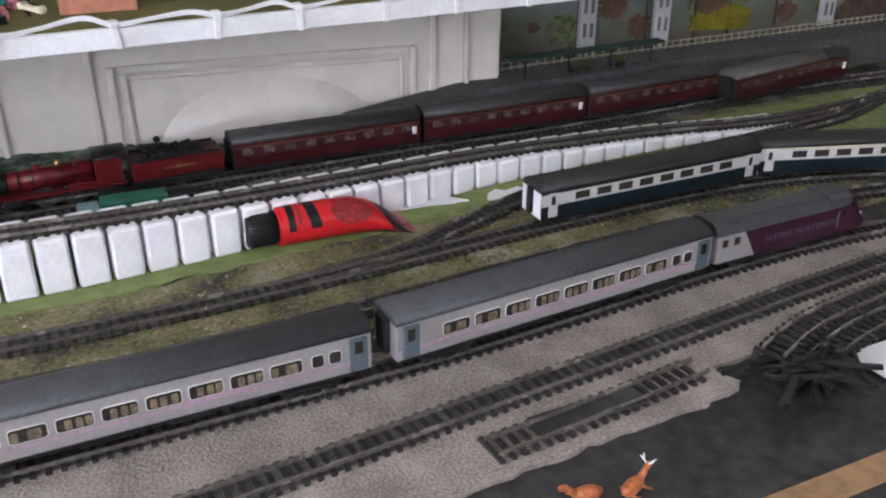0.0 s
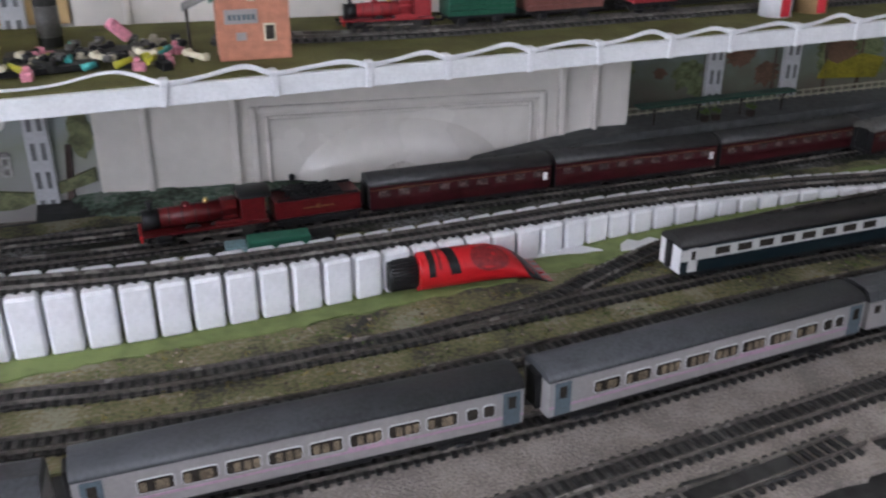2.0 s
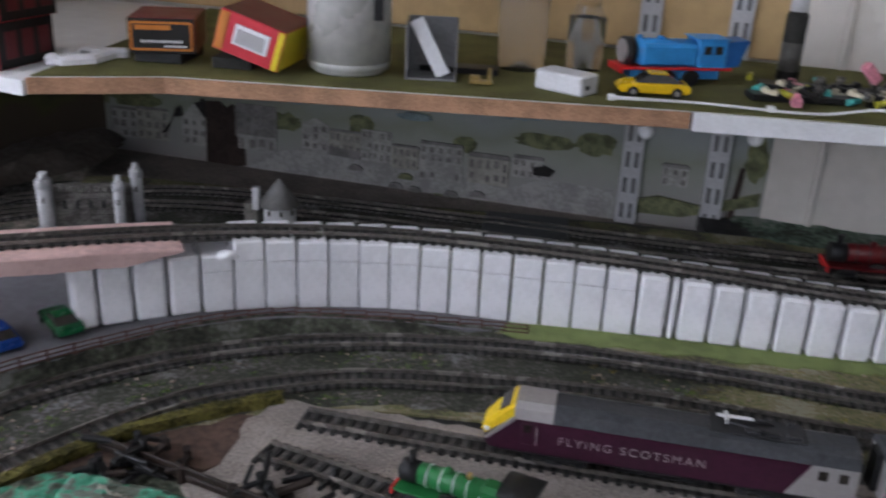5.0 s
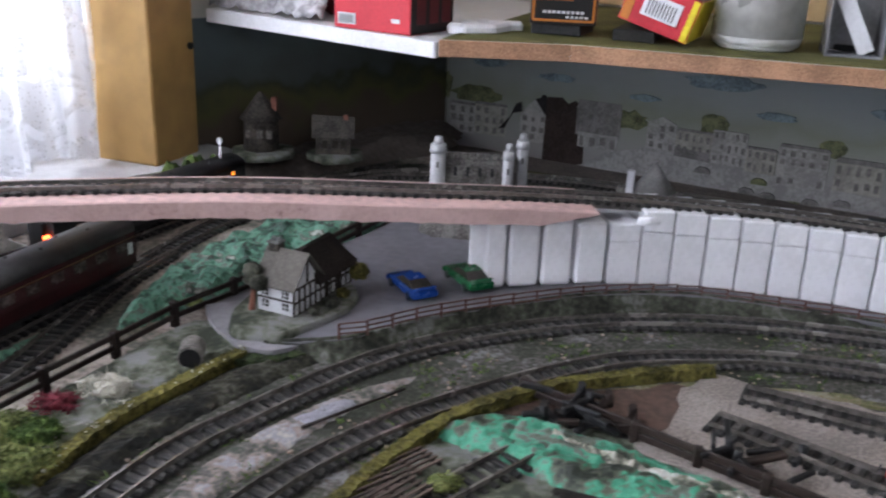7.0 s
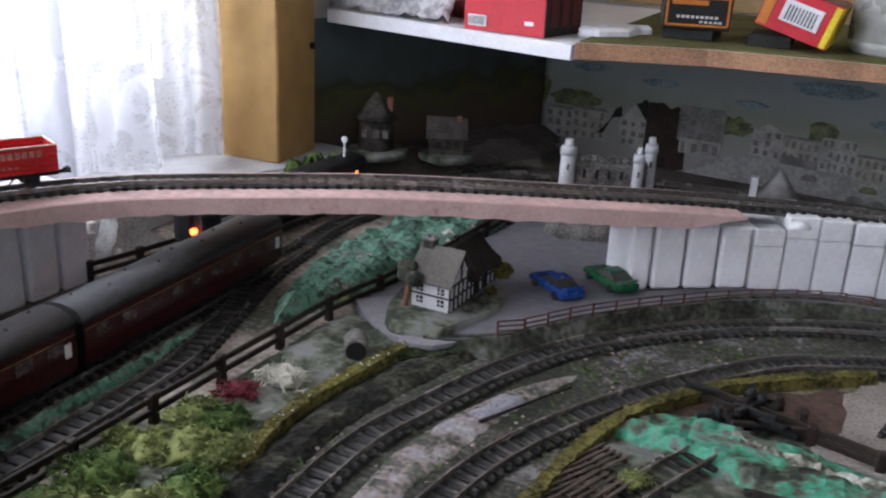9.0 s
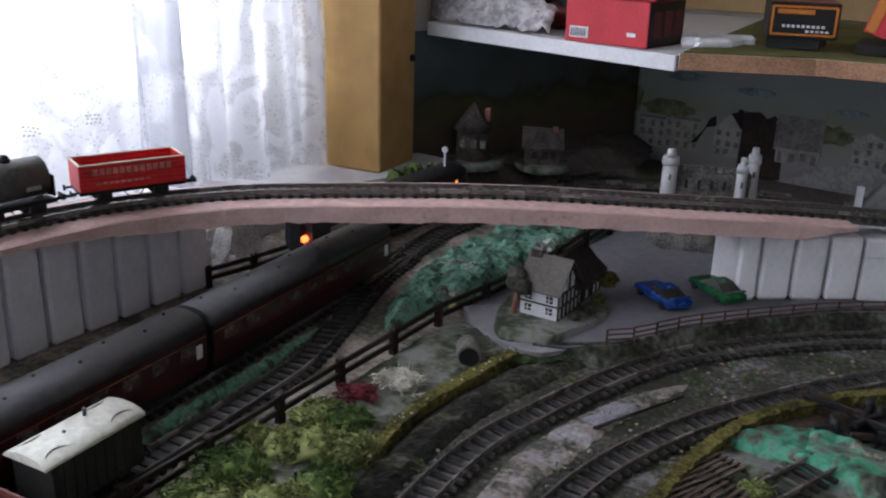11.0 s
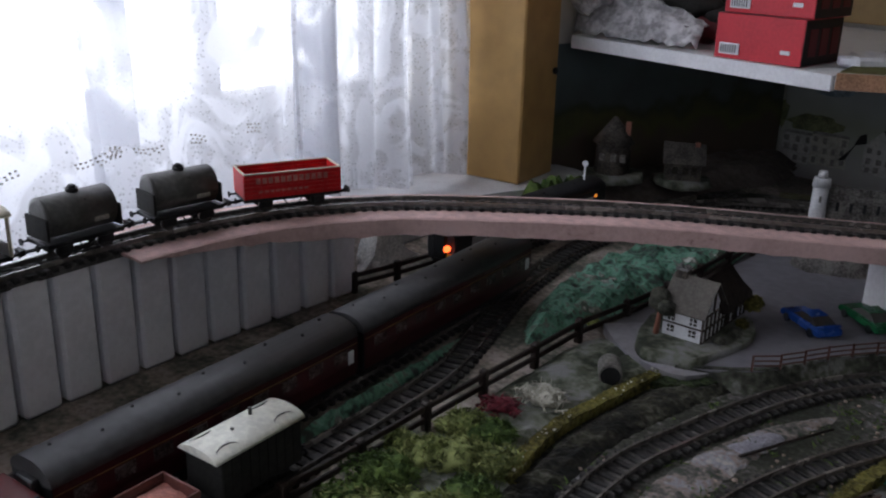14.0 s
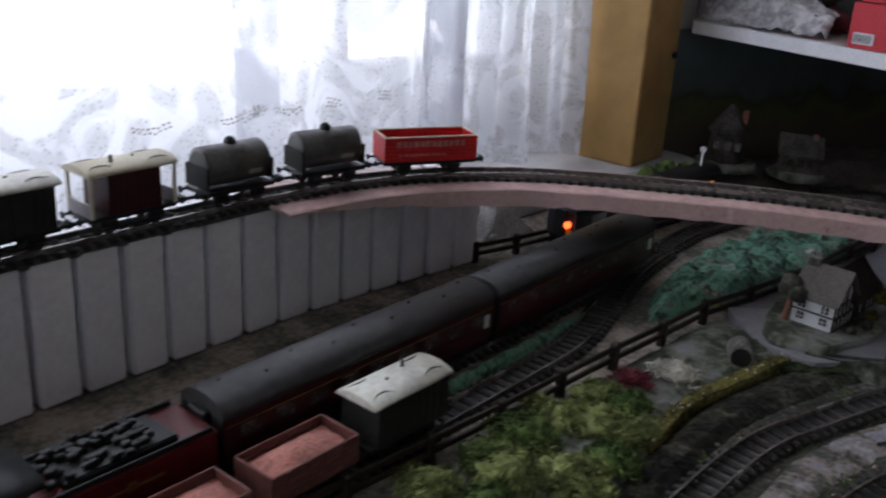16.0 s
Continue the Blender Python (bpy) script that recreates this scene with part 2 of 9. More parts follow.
# west wall: the window with its sill
WEST = lambda y: -1.27 + 0.157 * (y - 0.75)
wall_box("wall_west", (WEST(-1.67), -1.67), (WEST(-1.45), -1.45), FLOOR, CEIL, 0.10, M["plain_wall"])
wall_box("wall_west_b", (WEST(-1.45), -1.45), (WEST(0.865), 0.865), FLOOR, 0.112, 0.10, M["plaster_wall"])
wall_box("wall_west_c", (WEST(-1.45), -1.45), (WEST(0.865), 0.865), 1.2, CEIL, 0.10, M["plain_wall"])
wall_box("wall_west_d", (WEST(0.865), 0.865), (-1.16, 0.95), FLOOR, CEIL, 0.10, M["plain_wall"])
for nm, z in (("floor", FLOOR - 0.05), ("ceiling", CEIL)):
    bm = bmesh.new()
    box(bm, (0.45, -0.05, z + 0.025), (4.6, 3.9, 0.05))
    tagged(link(nm, bm, M["plain_wall"]), "plain room " + nm, nm, kind="structure")

# bright overcast sky beyond the lace-curtained window
sky_m = bpy.data.materials.new("overcast_glow")
sky_m.use_nodes = True
nn = sky_m.node_tree.nodes
nn.remove(nn["Principled BSDF"])
em = nn.new("ShaderNodeEmission")
em.inputs[0].default_value, em.inputs[1].default_value = (0.90, 0.95, 1.0, 1), 9.0
sky_m.node_tree.links.new(em.outputs[0], nn["Material Output"].inputs[0])
bm = bmesh.new()
box(bm, (-2.3, -0.2, 0.7), (0.02, 5.0, 3.0))
tagged(link("backdrop", bm, sky_m), "white overcast sky outside the window", "sky", kind="structure")

# ------------------------------------------------------------------ baseboard
bm = bmesh.new()
box(bm, (0.2, 0.6625, -0.011), (3.0, 1.015, 0.018))
tagged(link("baseboard", bm, M["darkboard"]), "black painted layout baseboard", "baseboard", kind="structure")
bm = bmesh.new()
box(bm, (0.80, 1.24, -0.011), (1.8, 0.139, 0.018))
tagged(link("back_board_ledge", bm, M["darkboard"]), "black board along the panelled wall", "baseboard", kind="structure")
bm = bmesh.new()
box(bm, (-0.60, 1.29, -0.034), (0.999, 0.24, 0.018))
tagged(link("low_ledge", bm, mat("brown_grey_ledge", (0.20, 0.168, 0.150), 0.85, vary=0.25, scale=20, bump=0.001)), "brown-grey ledge below the town painting", "baseboard", kind="structure")


def patch(name, outline, z, material, label, cat="ground", cut=0.02, rough=0.0, seed=0):
    """A thin sheet of scenery with a wavering outline, laid on the board."""
    q, L = spline(list(outline) + [outline[0]], 0.012)
    rnd = random.Random(seed)
    bm = bmesh.new()
    lo, hi = [], []
    for p in q[:-1]:
        dx, dy = rnd.uniform(-1, 1) * rough, rnd.uniform(-1, 1) * rough
        lo.append(bm.verts.new((p[0] + dx, p[1] + dy, -0.004)))
        hi.append(bm.verts.new((p[0] + dx, p[1] + dy, z(p[0]) if callable(z) else z)))
    n = len(lo)
    for i in range(n):
        bm.faces.new((lo[i], lo[(i + 1) % n], hi[(i + 1) % n], hi[i]))
    bm.faces.new(hi)
    bmesh.ops.triangulate(bm, faces=[f for f in bm.faces if len(f.verts) > 4])
    bmesh.ops.recalc_face_normals(bm, faces=bm.faces)
    return tagged(link(name, bm, material), label, cat, kind="structure")


patch("ground_grass", [(-0.2, 0.70), (0.3, 0.695), (0.8, 0.70), (1.6, 0.72), (1.6, 1.2), (0.6, 1.12), (0.0, 1.155), (-0.5, 1.16), (-0.9, 1.15), (-0.75, 0.86), (-0.82, 0.3), (-0.72, 0.22), (-0.62, 0.4), (-0.5, 0.66)],
      0.0005, M["grass"], "olive and yellow scatter grass over dark ash")
patch("ground_green", [(-0.32, 0.835), (0.1, 0.835), (0.5, 0.86), (0.9, 0.84), (1.5, 0.83), (1.5, 0.98), (0.7, 0.975), (0.1, 0.945), (-0.32, 0.92)], 0.0018, M["green_board"], "smooth green painted strip beside the riser blocks", rough=0.004)
patch("gravel_yard", [(-0.485, 0.69), (-0.500, 0.655), (-0.503, 0.598), (-0.50, 0.56), (-0.2, 0.49), (0.2, 0.495), (0.39, 0.503), (0.465, 0.505), (0.462, 0.535), (0.54, 0.54), (0.9, 0.57), (1.5, 0.6), (1.5, 0.68), (0.8, 0.665), (0.3, 0.66), (0, 0.66), (-0.3, 0.68)],
      0.0022, M["gravel"], "grey-brown grit sheet under the sidings", rough=0.003, seed=3)
patch("ground_left", [(-1.13, -0.1), (-0.95, -0.1), (-0.89, 0.2), (-0.88, 0.5), (-0.85, 0.7), (-0.85, 0.95), (-0.9, 1.2), (-1.0, 1.25), (-1.1, 0.95), (-1.14, 0.5)], 0.001, M["leftground"], "dark brown ballast between the window-side tracks")

# ------------------------------------------------------------------ track
bm = bmesh.new()
box(bm, (0, 0, 0.0012), (0.0040, 0.0290, 0.0030), 0.0004)
SLEEPER = bpy.data.meshes.new("sleeper")
bm.to_mesh(SLEEPER)
bm.free()
SLEEPER.materials.append(M["sleeper"])
SLEEPER_Q = []


def track(pts, z=0.002, label="brown-black sleepered model railway track with steel rails"):
    """Two rails and sleepers along a line; points may carry a height of their own."""
    pts = [(*p, 0.0) if len(p) == 2 else p for p in pts]
    root = empty("track", label, "railway track", "tracks of the layout")
    q, L = spline(pts, 0.015)
    for s in (-1, 1):
        bm = bmesh.new()
        ribbon(bm, q, s * 0.0083, 0.0008, z + 0.0024, z + 0.0058)
        part("rail", bm, M["rail"], root)
    if "loose" not in label:
        bm = bmesh.new()
        ribbon(bm, q, 0.0, 0.0112, z - 0.004, z + 0.0007 + 0.00004 * len(SLEEPER_Q))
        part("track_bed", bm, M["trackbed"], root)
    SLEEPER_Q.append((root, pts, z))
    return root


T1 = [(-0.46, 0.666), (-0.3, 0.650), (-0.07, 0.634), (0.25, 0.632), (0.4, 0.639), (0.55, 0.650), (0.72, 0.651), (0.9, 0.628), (1.2, 0.555)]
T2 = [(-0.700, 0.15), (-0.705, 0.38), (-0.667, 0.518), (-0.568, 0.659), (-0.49, 0.71), (-0.40, 0.738), (-0.22, 0.747), (-0.05, 0.727), (0.09, 0.717), (0.25, 0.720), (0.38, 0.727), (0.50, 0.733), (0.62, 0.734), (0.75, 0.730), (0.92, 0.698), (1.2, 0.62)]
T3 = [(-0.765, 0.15), (-0.77, 0.40), (-0.75, 0.50), (-0.70, 0.62), (-0.62, 0.708), (-0.53, 0.764), (-0.415, 0.799), (-0.27, 0.811), (-0.12, 0.80), (0.0, 0.783), (0.2, 0.780), (0.45, 0.790), (0.6, 0.793), (0.72, 0.788), (0.84, 0.762), (1.0, 0.70), (1.2, 0.60)]
T4 = [(0.22, 0.7815), (0.333, 0.797), (0.404, 0.825), (0.489, 0.857), (0.56, 0.874), (0.66, 0.885), (0.83, 0.894), (0.98, 0.907), (1.1, 0.944), (1.3, 1.0)]
SIDING = [(-0.15, 0.540), (0.122, 0.552), (0.30, 0.566), (0.404, 0.574), (0.515, 0.583), (0.64, 0.594), (1.0, 0.62)]
SIDING2 = [(-0.476, 0.619), (-0.436, 0.607), (-0.385, 0.590), (-0.30, 0.563), (-0.15, 0.52)]
B1 = [(-0.93, 1.05), (-0.75, 1.13), (-0.55, 1.135), (-0.2, 1.105), (0.0, 1.091), (0.2, 1.089), (0.36, 1.068), (0.52, 1.042)]
B2 = [(-1.0, 0.9), (-0.92, 1.0), (-0.75, 1.075), (-0.55, 1.085), (-0.3, 1.065), (0.0, 1.04), (0.3, 1.04), (0.7, 1.03), (1.0, 1.03), (1.4, 1.0)]
L1 = [(-1.04, -0.2), (-1.036, 0.4), (-1.034, 0.6), (-1.031, 0.77), (-0.99, 0.93), (-0.90, 1.07), (-0.78, 1.12)]
L2 = [(-0.975, -0.2), (-0.974, 0.3), (-0.974, 0.54), (-0.978, 0.70), (-0.978, 0.82), (-0.94, 0.95), (-0.86, 1.03)]
L3 = [(-0.925, -0.2), (-0.925, 0.25), (-0.924, 0.40), (-0.926, 0.48), (-0.945, 0.56), (-0.965, 0.64), (-0.975, 0.72)]
# the upper line climbs on riser blocks, crosses the bridge and goes on along the window
UP = [(1.4, 1.0, 0.0), (1.15, 0.96, 0.0), (0.92, 0.93, 0.004), (0.7, 0.935, 0.016), (0.485, 0.925, 0.028), (0.33, 0.905, 0.036), (0.17, 0.885, 0.045), (0.0, 0.878, 0.052), (-0.15, 0.884, 0.060), (-0.28, 0.888, 0.065), (-0.42, 0.878, 0.071), (-0.54, 0.84, 0.079), (-0.64, 0.785, 0.087),
      (-0.74, 0.72, 0.094), (-0.85, 0.66, 0.098), (-0.95, 0.60, 0.098), (-1.03, 0.54, 0.098), (-1.085, 0.46, 0.098), (-1.11, 0.36, 0.098), (-1.115, 0.2, 0.098), (-1.115, -0.2, 0.098)]
for line in (T1, T2, T3, T4, SIDING, SIDING2, B1, B2, L1, L2, L3):
    track(line)
track(UP, 0.0, "upper-level track on white riser blocks")

# the village road rises from the yard to the bridge and falls again towards the fence


def road_z(x):
    up = max(0.0, min(1.0, (-0.31 - x) / 0.28))
    down = max(0.0, min(1.0, (-0.70 - x) / 0.12))
    return 0.0022 + 0.0155 * up - 0.0100 * down


# ------------------------------------------------------------------ riser blocks under the upper line


def riser(w, d, h, edge):
    """A white foam block, its long edges rounded, with a loose slab on top of tall ones."""
    bm = bmesh.new()
    box(bm, (0, 0, h / 2), (w, d, h), edge)
    return bm


upq, upL = spline(UP, 0.004)
ups = np.concatenate([[0], np.cumsum(np.linalg.norm(np.diff(upq[:, :2], axis=0), axis=1))])


def up_at(d):
    p = [np.interp(d, ups, upq[:, k]) for k in range(3)]
    a = [np.interp(d + 0.01, ups, upq[:, k]) - np.interp(d - 0.01, ups, upq[:, k]) for k in range(2)]
    return p, math.atan2(a[1], a[0])


# joints between the blocks, from the bridge down to the foot of the climb
joints = [2.128] + [2.107 - 0.0291 * k for k in range(19)] + [1.5745]
while joints[-1] > 0.45:
    joints.append(joints[-1] - 0.0285)
def riser_block(d0, d1, p, a, h, gap, edge, cut, z=0.001):
    root = empty("riser_block", "white polystyrene riser block under the upper track", "riser block", "riser blocks of the upper line")
    part("block", riser(d1 - d0 - gap, 0.054, cut, edge), M["foam"], root)
    if cut < h:
        bm = riser(d1 - d0 - gap, 0.054, h - cut + 0.0004, 0.0012)
        bmesh.ops.translate(bm, verts=bm.verts, vec=(0, 0, cut))
        part("slab", bm, M["foam"], root)
    root.matrix_world = Matrix.Translation((p[0], p[1], z)) @ Matrix.Rotation(a, 4, "Z") @ Matrix.Translation((0, -0.004, 0))


for d1, d0 in zip(joints, joints[1:]):
    p, a = up_at((d0 + d1) / 2)
    if p[2] > 0.004:
        h = p[2] - 0.001 - (0.013 if p[0] < -0.565 and p[1] < 0.83 else 0)
        slab = 1.6 < d0 < 2.0
        base = road_z(p[0]) - 0.002 if p[0] < -0.31 else 0.0
        riser_block(d0, d1, p, a, h - base, 0.0030, 0.0007 if slab else 0.0024, (h - base) * 0.72 if slab else h - base, 0.001 + base)
# the row by the window stands straight, partly beside the curve of the bridge
WROW = [(-1.107, 0.568), (-1.116, 0.48), (-1.123, 0.40), (-1.126, 0.32), (-1.126, 0.1), (-1.126, -0.2)]
d = 0.0
while d < 0.74:
    p, a = along(WROW, d + 0.0158)
    riser_block(d, d + 0.0316, p, a, 0.096 if p[1] < 0.405 else 0.0836, 0.0042, 0.0022, 0.096 if p[1] < 0.405 else 0.0836)
    d += 0.0316

# pink board that carries the track over the tracks below; both its ends are planed thin over the blocks
def deck_piece(name, material, offset, half, top, label=""):
    d0, d1 = 2.035, 2.755
    bm = bmesh.new()
    rows = []
    for i in range(130):
        d = d0 + (d1 - d0) * i / 129
        p, a = up_at(d)
        nx, ny = -math.sin(a), math.cos(a)
        thick = 0.0022 + 0.0116 * min(1.0, (d - d0) / 0.05, (d1 - d) / 0.16)
        low = -thick + 0.0016 * noise.noise((d * 60, offset * 90, 4.0)) + 0.0009 * noise.noise((d * 190, offset * 90, 8.0))
        rag = 0.0008 * noise.noise((d * 130, offset * 70, 1.0))
        rows.append([bm.verts.new((p[0] + nx * (offset + k * half + rag * k), p[1] + ny * (offset + k * half + rag * k), p[2] + h)) for k, h in ((-1, low), (1, low), (1, top), (-1, top))])
    for r, q in zip(rows, rows[1:]):
        for k in range(4):
            bm.faces.new((r[k], r[(k + 1) % 4], q[(k + 1) % 4], q[k]))
    bm.faces.new(rows[0][::-1])
    bm.faces.new(rows[-1])
    bmesh.ops.recalc_face_normals(bm, faces=bm.faces)
    return part(name, bm, material, root, label)


root = empty("bridge_deck", "pink-painted curved board bridge deck with rough edges", "bridge")
deck_piece("board", M["pink"], 0.0, 0.0332, -0.0005)
for k in (-1, 1):
    deck_piece("edge", M["pinkedge"], k * 0.0344, 0.0012, -0.0009, "chipped pink edge")

# crumpled white foam wedge at the end of the pink board
bm = bmesh.new()
vs = ball(bm, (0, 0, 0), 0.010, (1.4, 0.9, 0.8), 2)
for v in vs:
    v.co *= 1 + 0.55 * noise.noise(v.co * 210)
    v.co.z = max(v.co.z, -0.0055)
o = tagged(link("foam_wedge", bm, M["foam"]), "crumpled white foam wedge packed under the upper track", "packing foam")
o.matrix_world = Matrix.Translation((-0.553, 0.768, 0.085)) @ Matrix.Rotation(radians(25), 4, "Z") @ Matrix.Scale(0.6, 4)

# ------------------------------------------------------------------ shelf
SHELF = [(-1.10, 0.975), (-0.77, 0.868), (-0.660, 0.911), (-0.169, 0.935), (1.7, 0.932)]


def shelf_piece(name, pts, z0, z1, material, label):
    bm = bmesh.new()
    out = list(pts) + [(x, wy(x) - 0.004) for x, y in reversed(pts)]
    lo = [bm.verts.new((x, y, z0)) for x, y in out]
    hi = [bm.verts.new((x, y, z1)) for x, y in out]
    n = len(lo)
    bm.faces.new(lo[::-1])
    bm.faces.new(hi)
    for i in range(n):
        bm.faces.new((lo[i], lo[(i + 1) % n], hi[(i + 1) % n], hi[i]))
    bmesh.ops.recalc_face_normals(bm, faces=bm.faces)
    root = empty(name, label, "shelf")
    part("board", bm, M["white"], root)
    for (xa, ya), (xb, yb) in zip(pts, pts[1:]):
        v = Vector((xb - xa, yb - ya, 0))
        bm = bmesh.new()
        box(bm, (v.length / 2, -0.0012, (z0 + z1) / 2), (v.length - 0.0006, 0.0024, z1 - z0 + 0.001), 0.0006)
        e = part("edge_strip", bm, material, root)
        e.matrix_local = Matrix.Translation((xa, ya, 0)) @ Matrix.Rotation(math.atan2(v.y, v.x), 4, "Z")
    return root


shelf_piece("shelf", [(-1.10, 0.975), (-0.777, 0.869)], 0.180, 0.194, M["white"], "white-edged corner shelf board with boxes on it")
shelf_piece("shelf", [(-0.775, 0.869), (-0.660, 0.911), (-0.171, 0.935)], 0.182, 0.1965, M["chip"], "bare chipboard-edged shelf covered in clutter")
shelf_piece("shelf", [(-0.169, 0.935), (1.7, 0.932)], 0.180, 0.1965, M["white"], "white-edged shelf with a light cable tied along it")


# ------------------------------------------------------------------ rolling stock


def glow(name, colour, strength):
    m = bpy.data.materials.new(name)
    m.use_nodes = True
    b = m.node_tree.nodes["Principled BSDF"]
    b.inputs["Base Color"].default_value = (*colour, 1)
    b.inputs["Emission Color"].default_value = (*colour, 1)
    b.inputs["Emission Strength"].default_value = strength
    return m


M["amber"] = glow("amber_lamp", (1.0, 0.30, 0.03), 2.2)
M["taillamp"] = glow("red_tail_lamp", (1.0, 0.10, 0.02), 14.0)
M["cream"] = mat("cream_plastic", (0.62, 0.56, 0.42), 0.5, vary=0.08)
M["wheel"] = mat("dark_wheel_metal", (0.05, 0.047, 0.045), 0.4, 0.5, vary=0.3)
M["greenloco"] = mat("apple_green_paint", (0.014, 0.125, 0.035), 0.35, vary=0.12)
M["dirtywhite"] = mat("stained_white_roof", (0.74, 0.73, 0.64), 0.32, vary=0.14, scale=30)
M["tank"] = mat("grey_tank_paint", (0.09, 0.086, 0.08), 0.32, vary=0.2)
M["lining"] = mat("dull_gold_lining", (0.16, 0.085, 0.03), 0.5)
M["palewindow"] = mat("dim_coach_window", (0.085, 0.065, 0.062), 0.25, vary=0.5, scale=120)
M["vandark"] = mat("dark_grey_planks", (0.022, 0.021, 0.019), 0.75, vary=0.25)
M["load"] = mat("pink_clay_load", (0.50, 0.21, 0.17), 0.8, vary=0.25, scale=60, bump=0.001)
M["bauxite"] = mat("brown_red_wagon", (0.16, 0.06, 0.05), 0.5, vary=0.15)


def place(root, pts, d, flip=False):
    p, a = along(pts, d)
    root.matrix_world = seat(pts, d, flip)
    return root


def seat(pts, d, flip=False, z=0.0078):
    p, a = along(pts, d)
    return Matrix.Translation((p[0], p[1], (p[2] - 0.002 if len(p) > 2 else 0) + z)) @ Matrix.Rotation(a + (math.pi if flip else 0), 4, "Z")


def d_at(pts, x):
    """Distance along a line to where its far stretch passes the given x."""
    q, L = spline(pts, 0.004)
    s = np.concatenate([[0], np.cumsum(np.linalg.norm(np.diff(q[:, :2], axis=0), axis=1))])
    k = int(np.argmin(q[:, 0]))
    return float(np.interp(x, q[k:, 0], s[k:]))


def wheelset(parent, xs, r=0.0058, w=0.0165):
    """Wheels stand on the rails, which lie at height zero of the vehicle."""
    for x in xs:
        for s in (-1, 1):
            bm = bmesh.new()
            cyl(bm, (x, s * (w / 2 - 0.001), r), (x, s * (w / 2 + 0.0016), r), r, seg=18)
            cyl(bm, (x, s * (w / 2 + 0.0014), r), (x, s * (w / 2 + 0.0024), r), r * 0.55, seg=12)
            part("wheel", bm, M["wheel"], parent)


def bogie(root, x, span=0.030):
    bm = bmesh.new()
    for s in (-1, 1):
        box(bm, (x, s * 0.0128, 0.0066), (span + 0.010, 0.0022, 0.0042), 0.0006)
        for k in (-1, 1):
            box(bm, (x + k * span / 2, s * 0.0138, 0.0056), (0.006, 0.002, 0.005), 0.0006)
        cyl(bm, (x - 0.006, s * 0.0142, 0.0045), (x + 0.006, s * 0.0142, 0.0045), 0.0016, seg=8)
    box(bm, (x, 0, 0.0075), (0.010, 0.024, 0.004))
    b = part("bogie", bm, M["black"], root)
    wheelset(b, (x - span / 2, x + span / 2))
    return b


def rounded(cx, cz, w, h, r):
    """Outline of a rectangle with rounded corners."""
    out = []
    for sx, sz, a0 in ((1, 1, 0), (-1, 1, 90), (-1, -1, 180), (1, -1, 270)):
        for k in range(4):
            a = radians(a0 + 30 * k)
            out.append((cx + sx * (w / 2 - r) + r * math.cos(a), cz + sz * (h / 2 - r) + r * math.sin(a)))
    return out


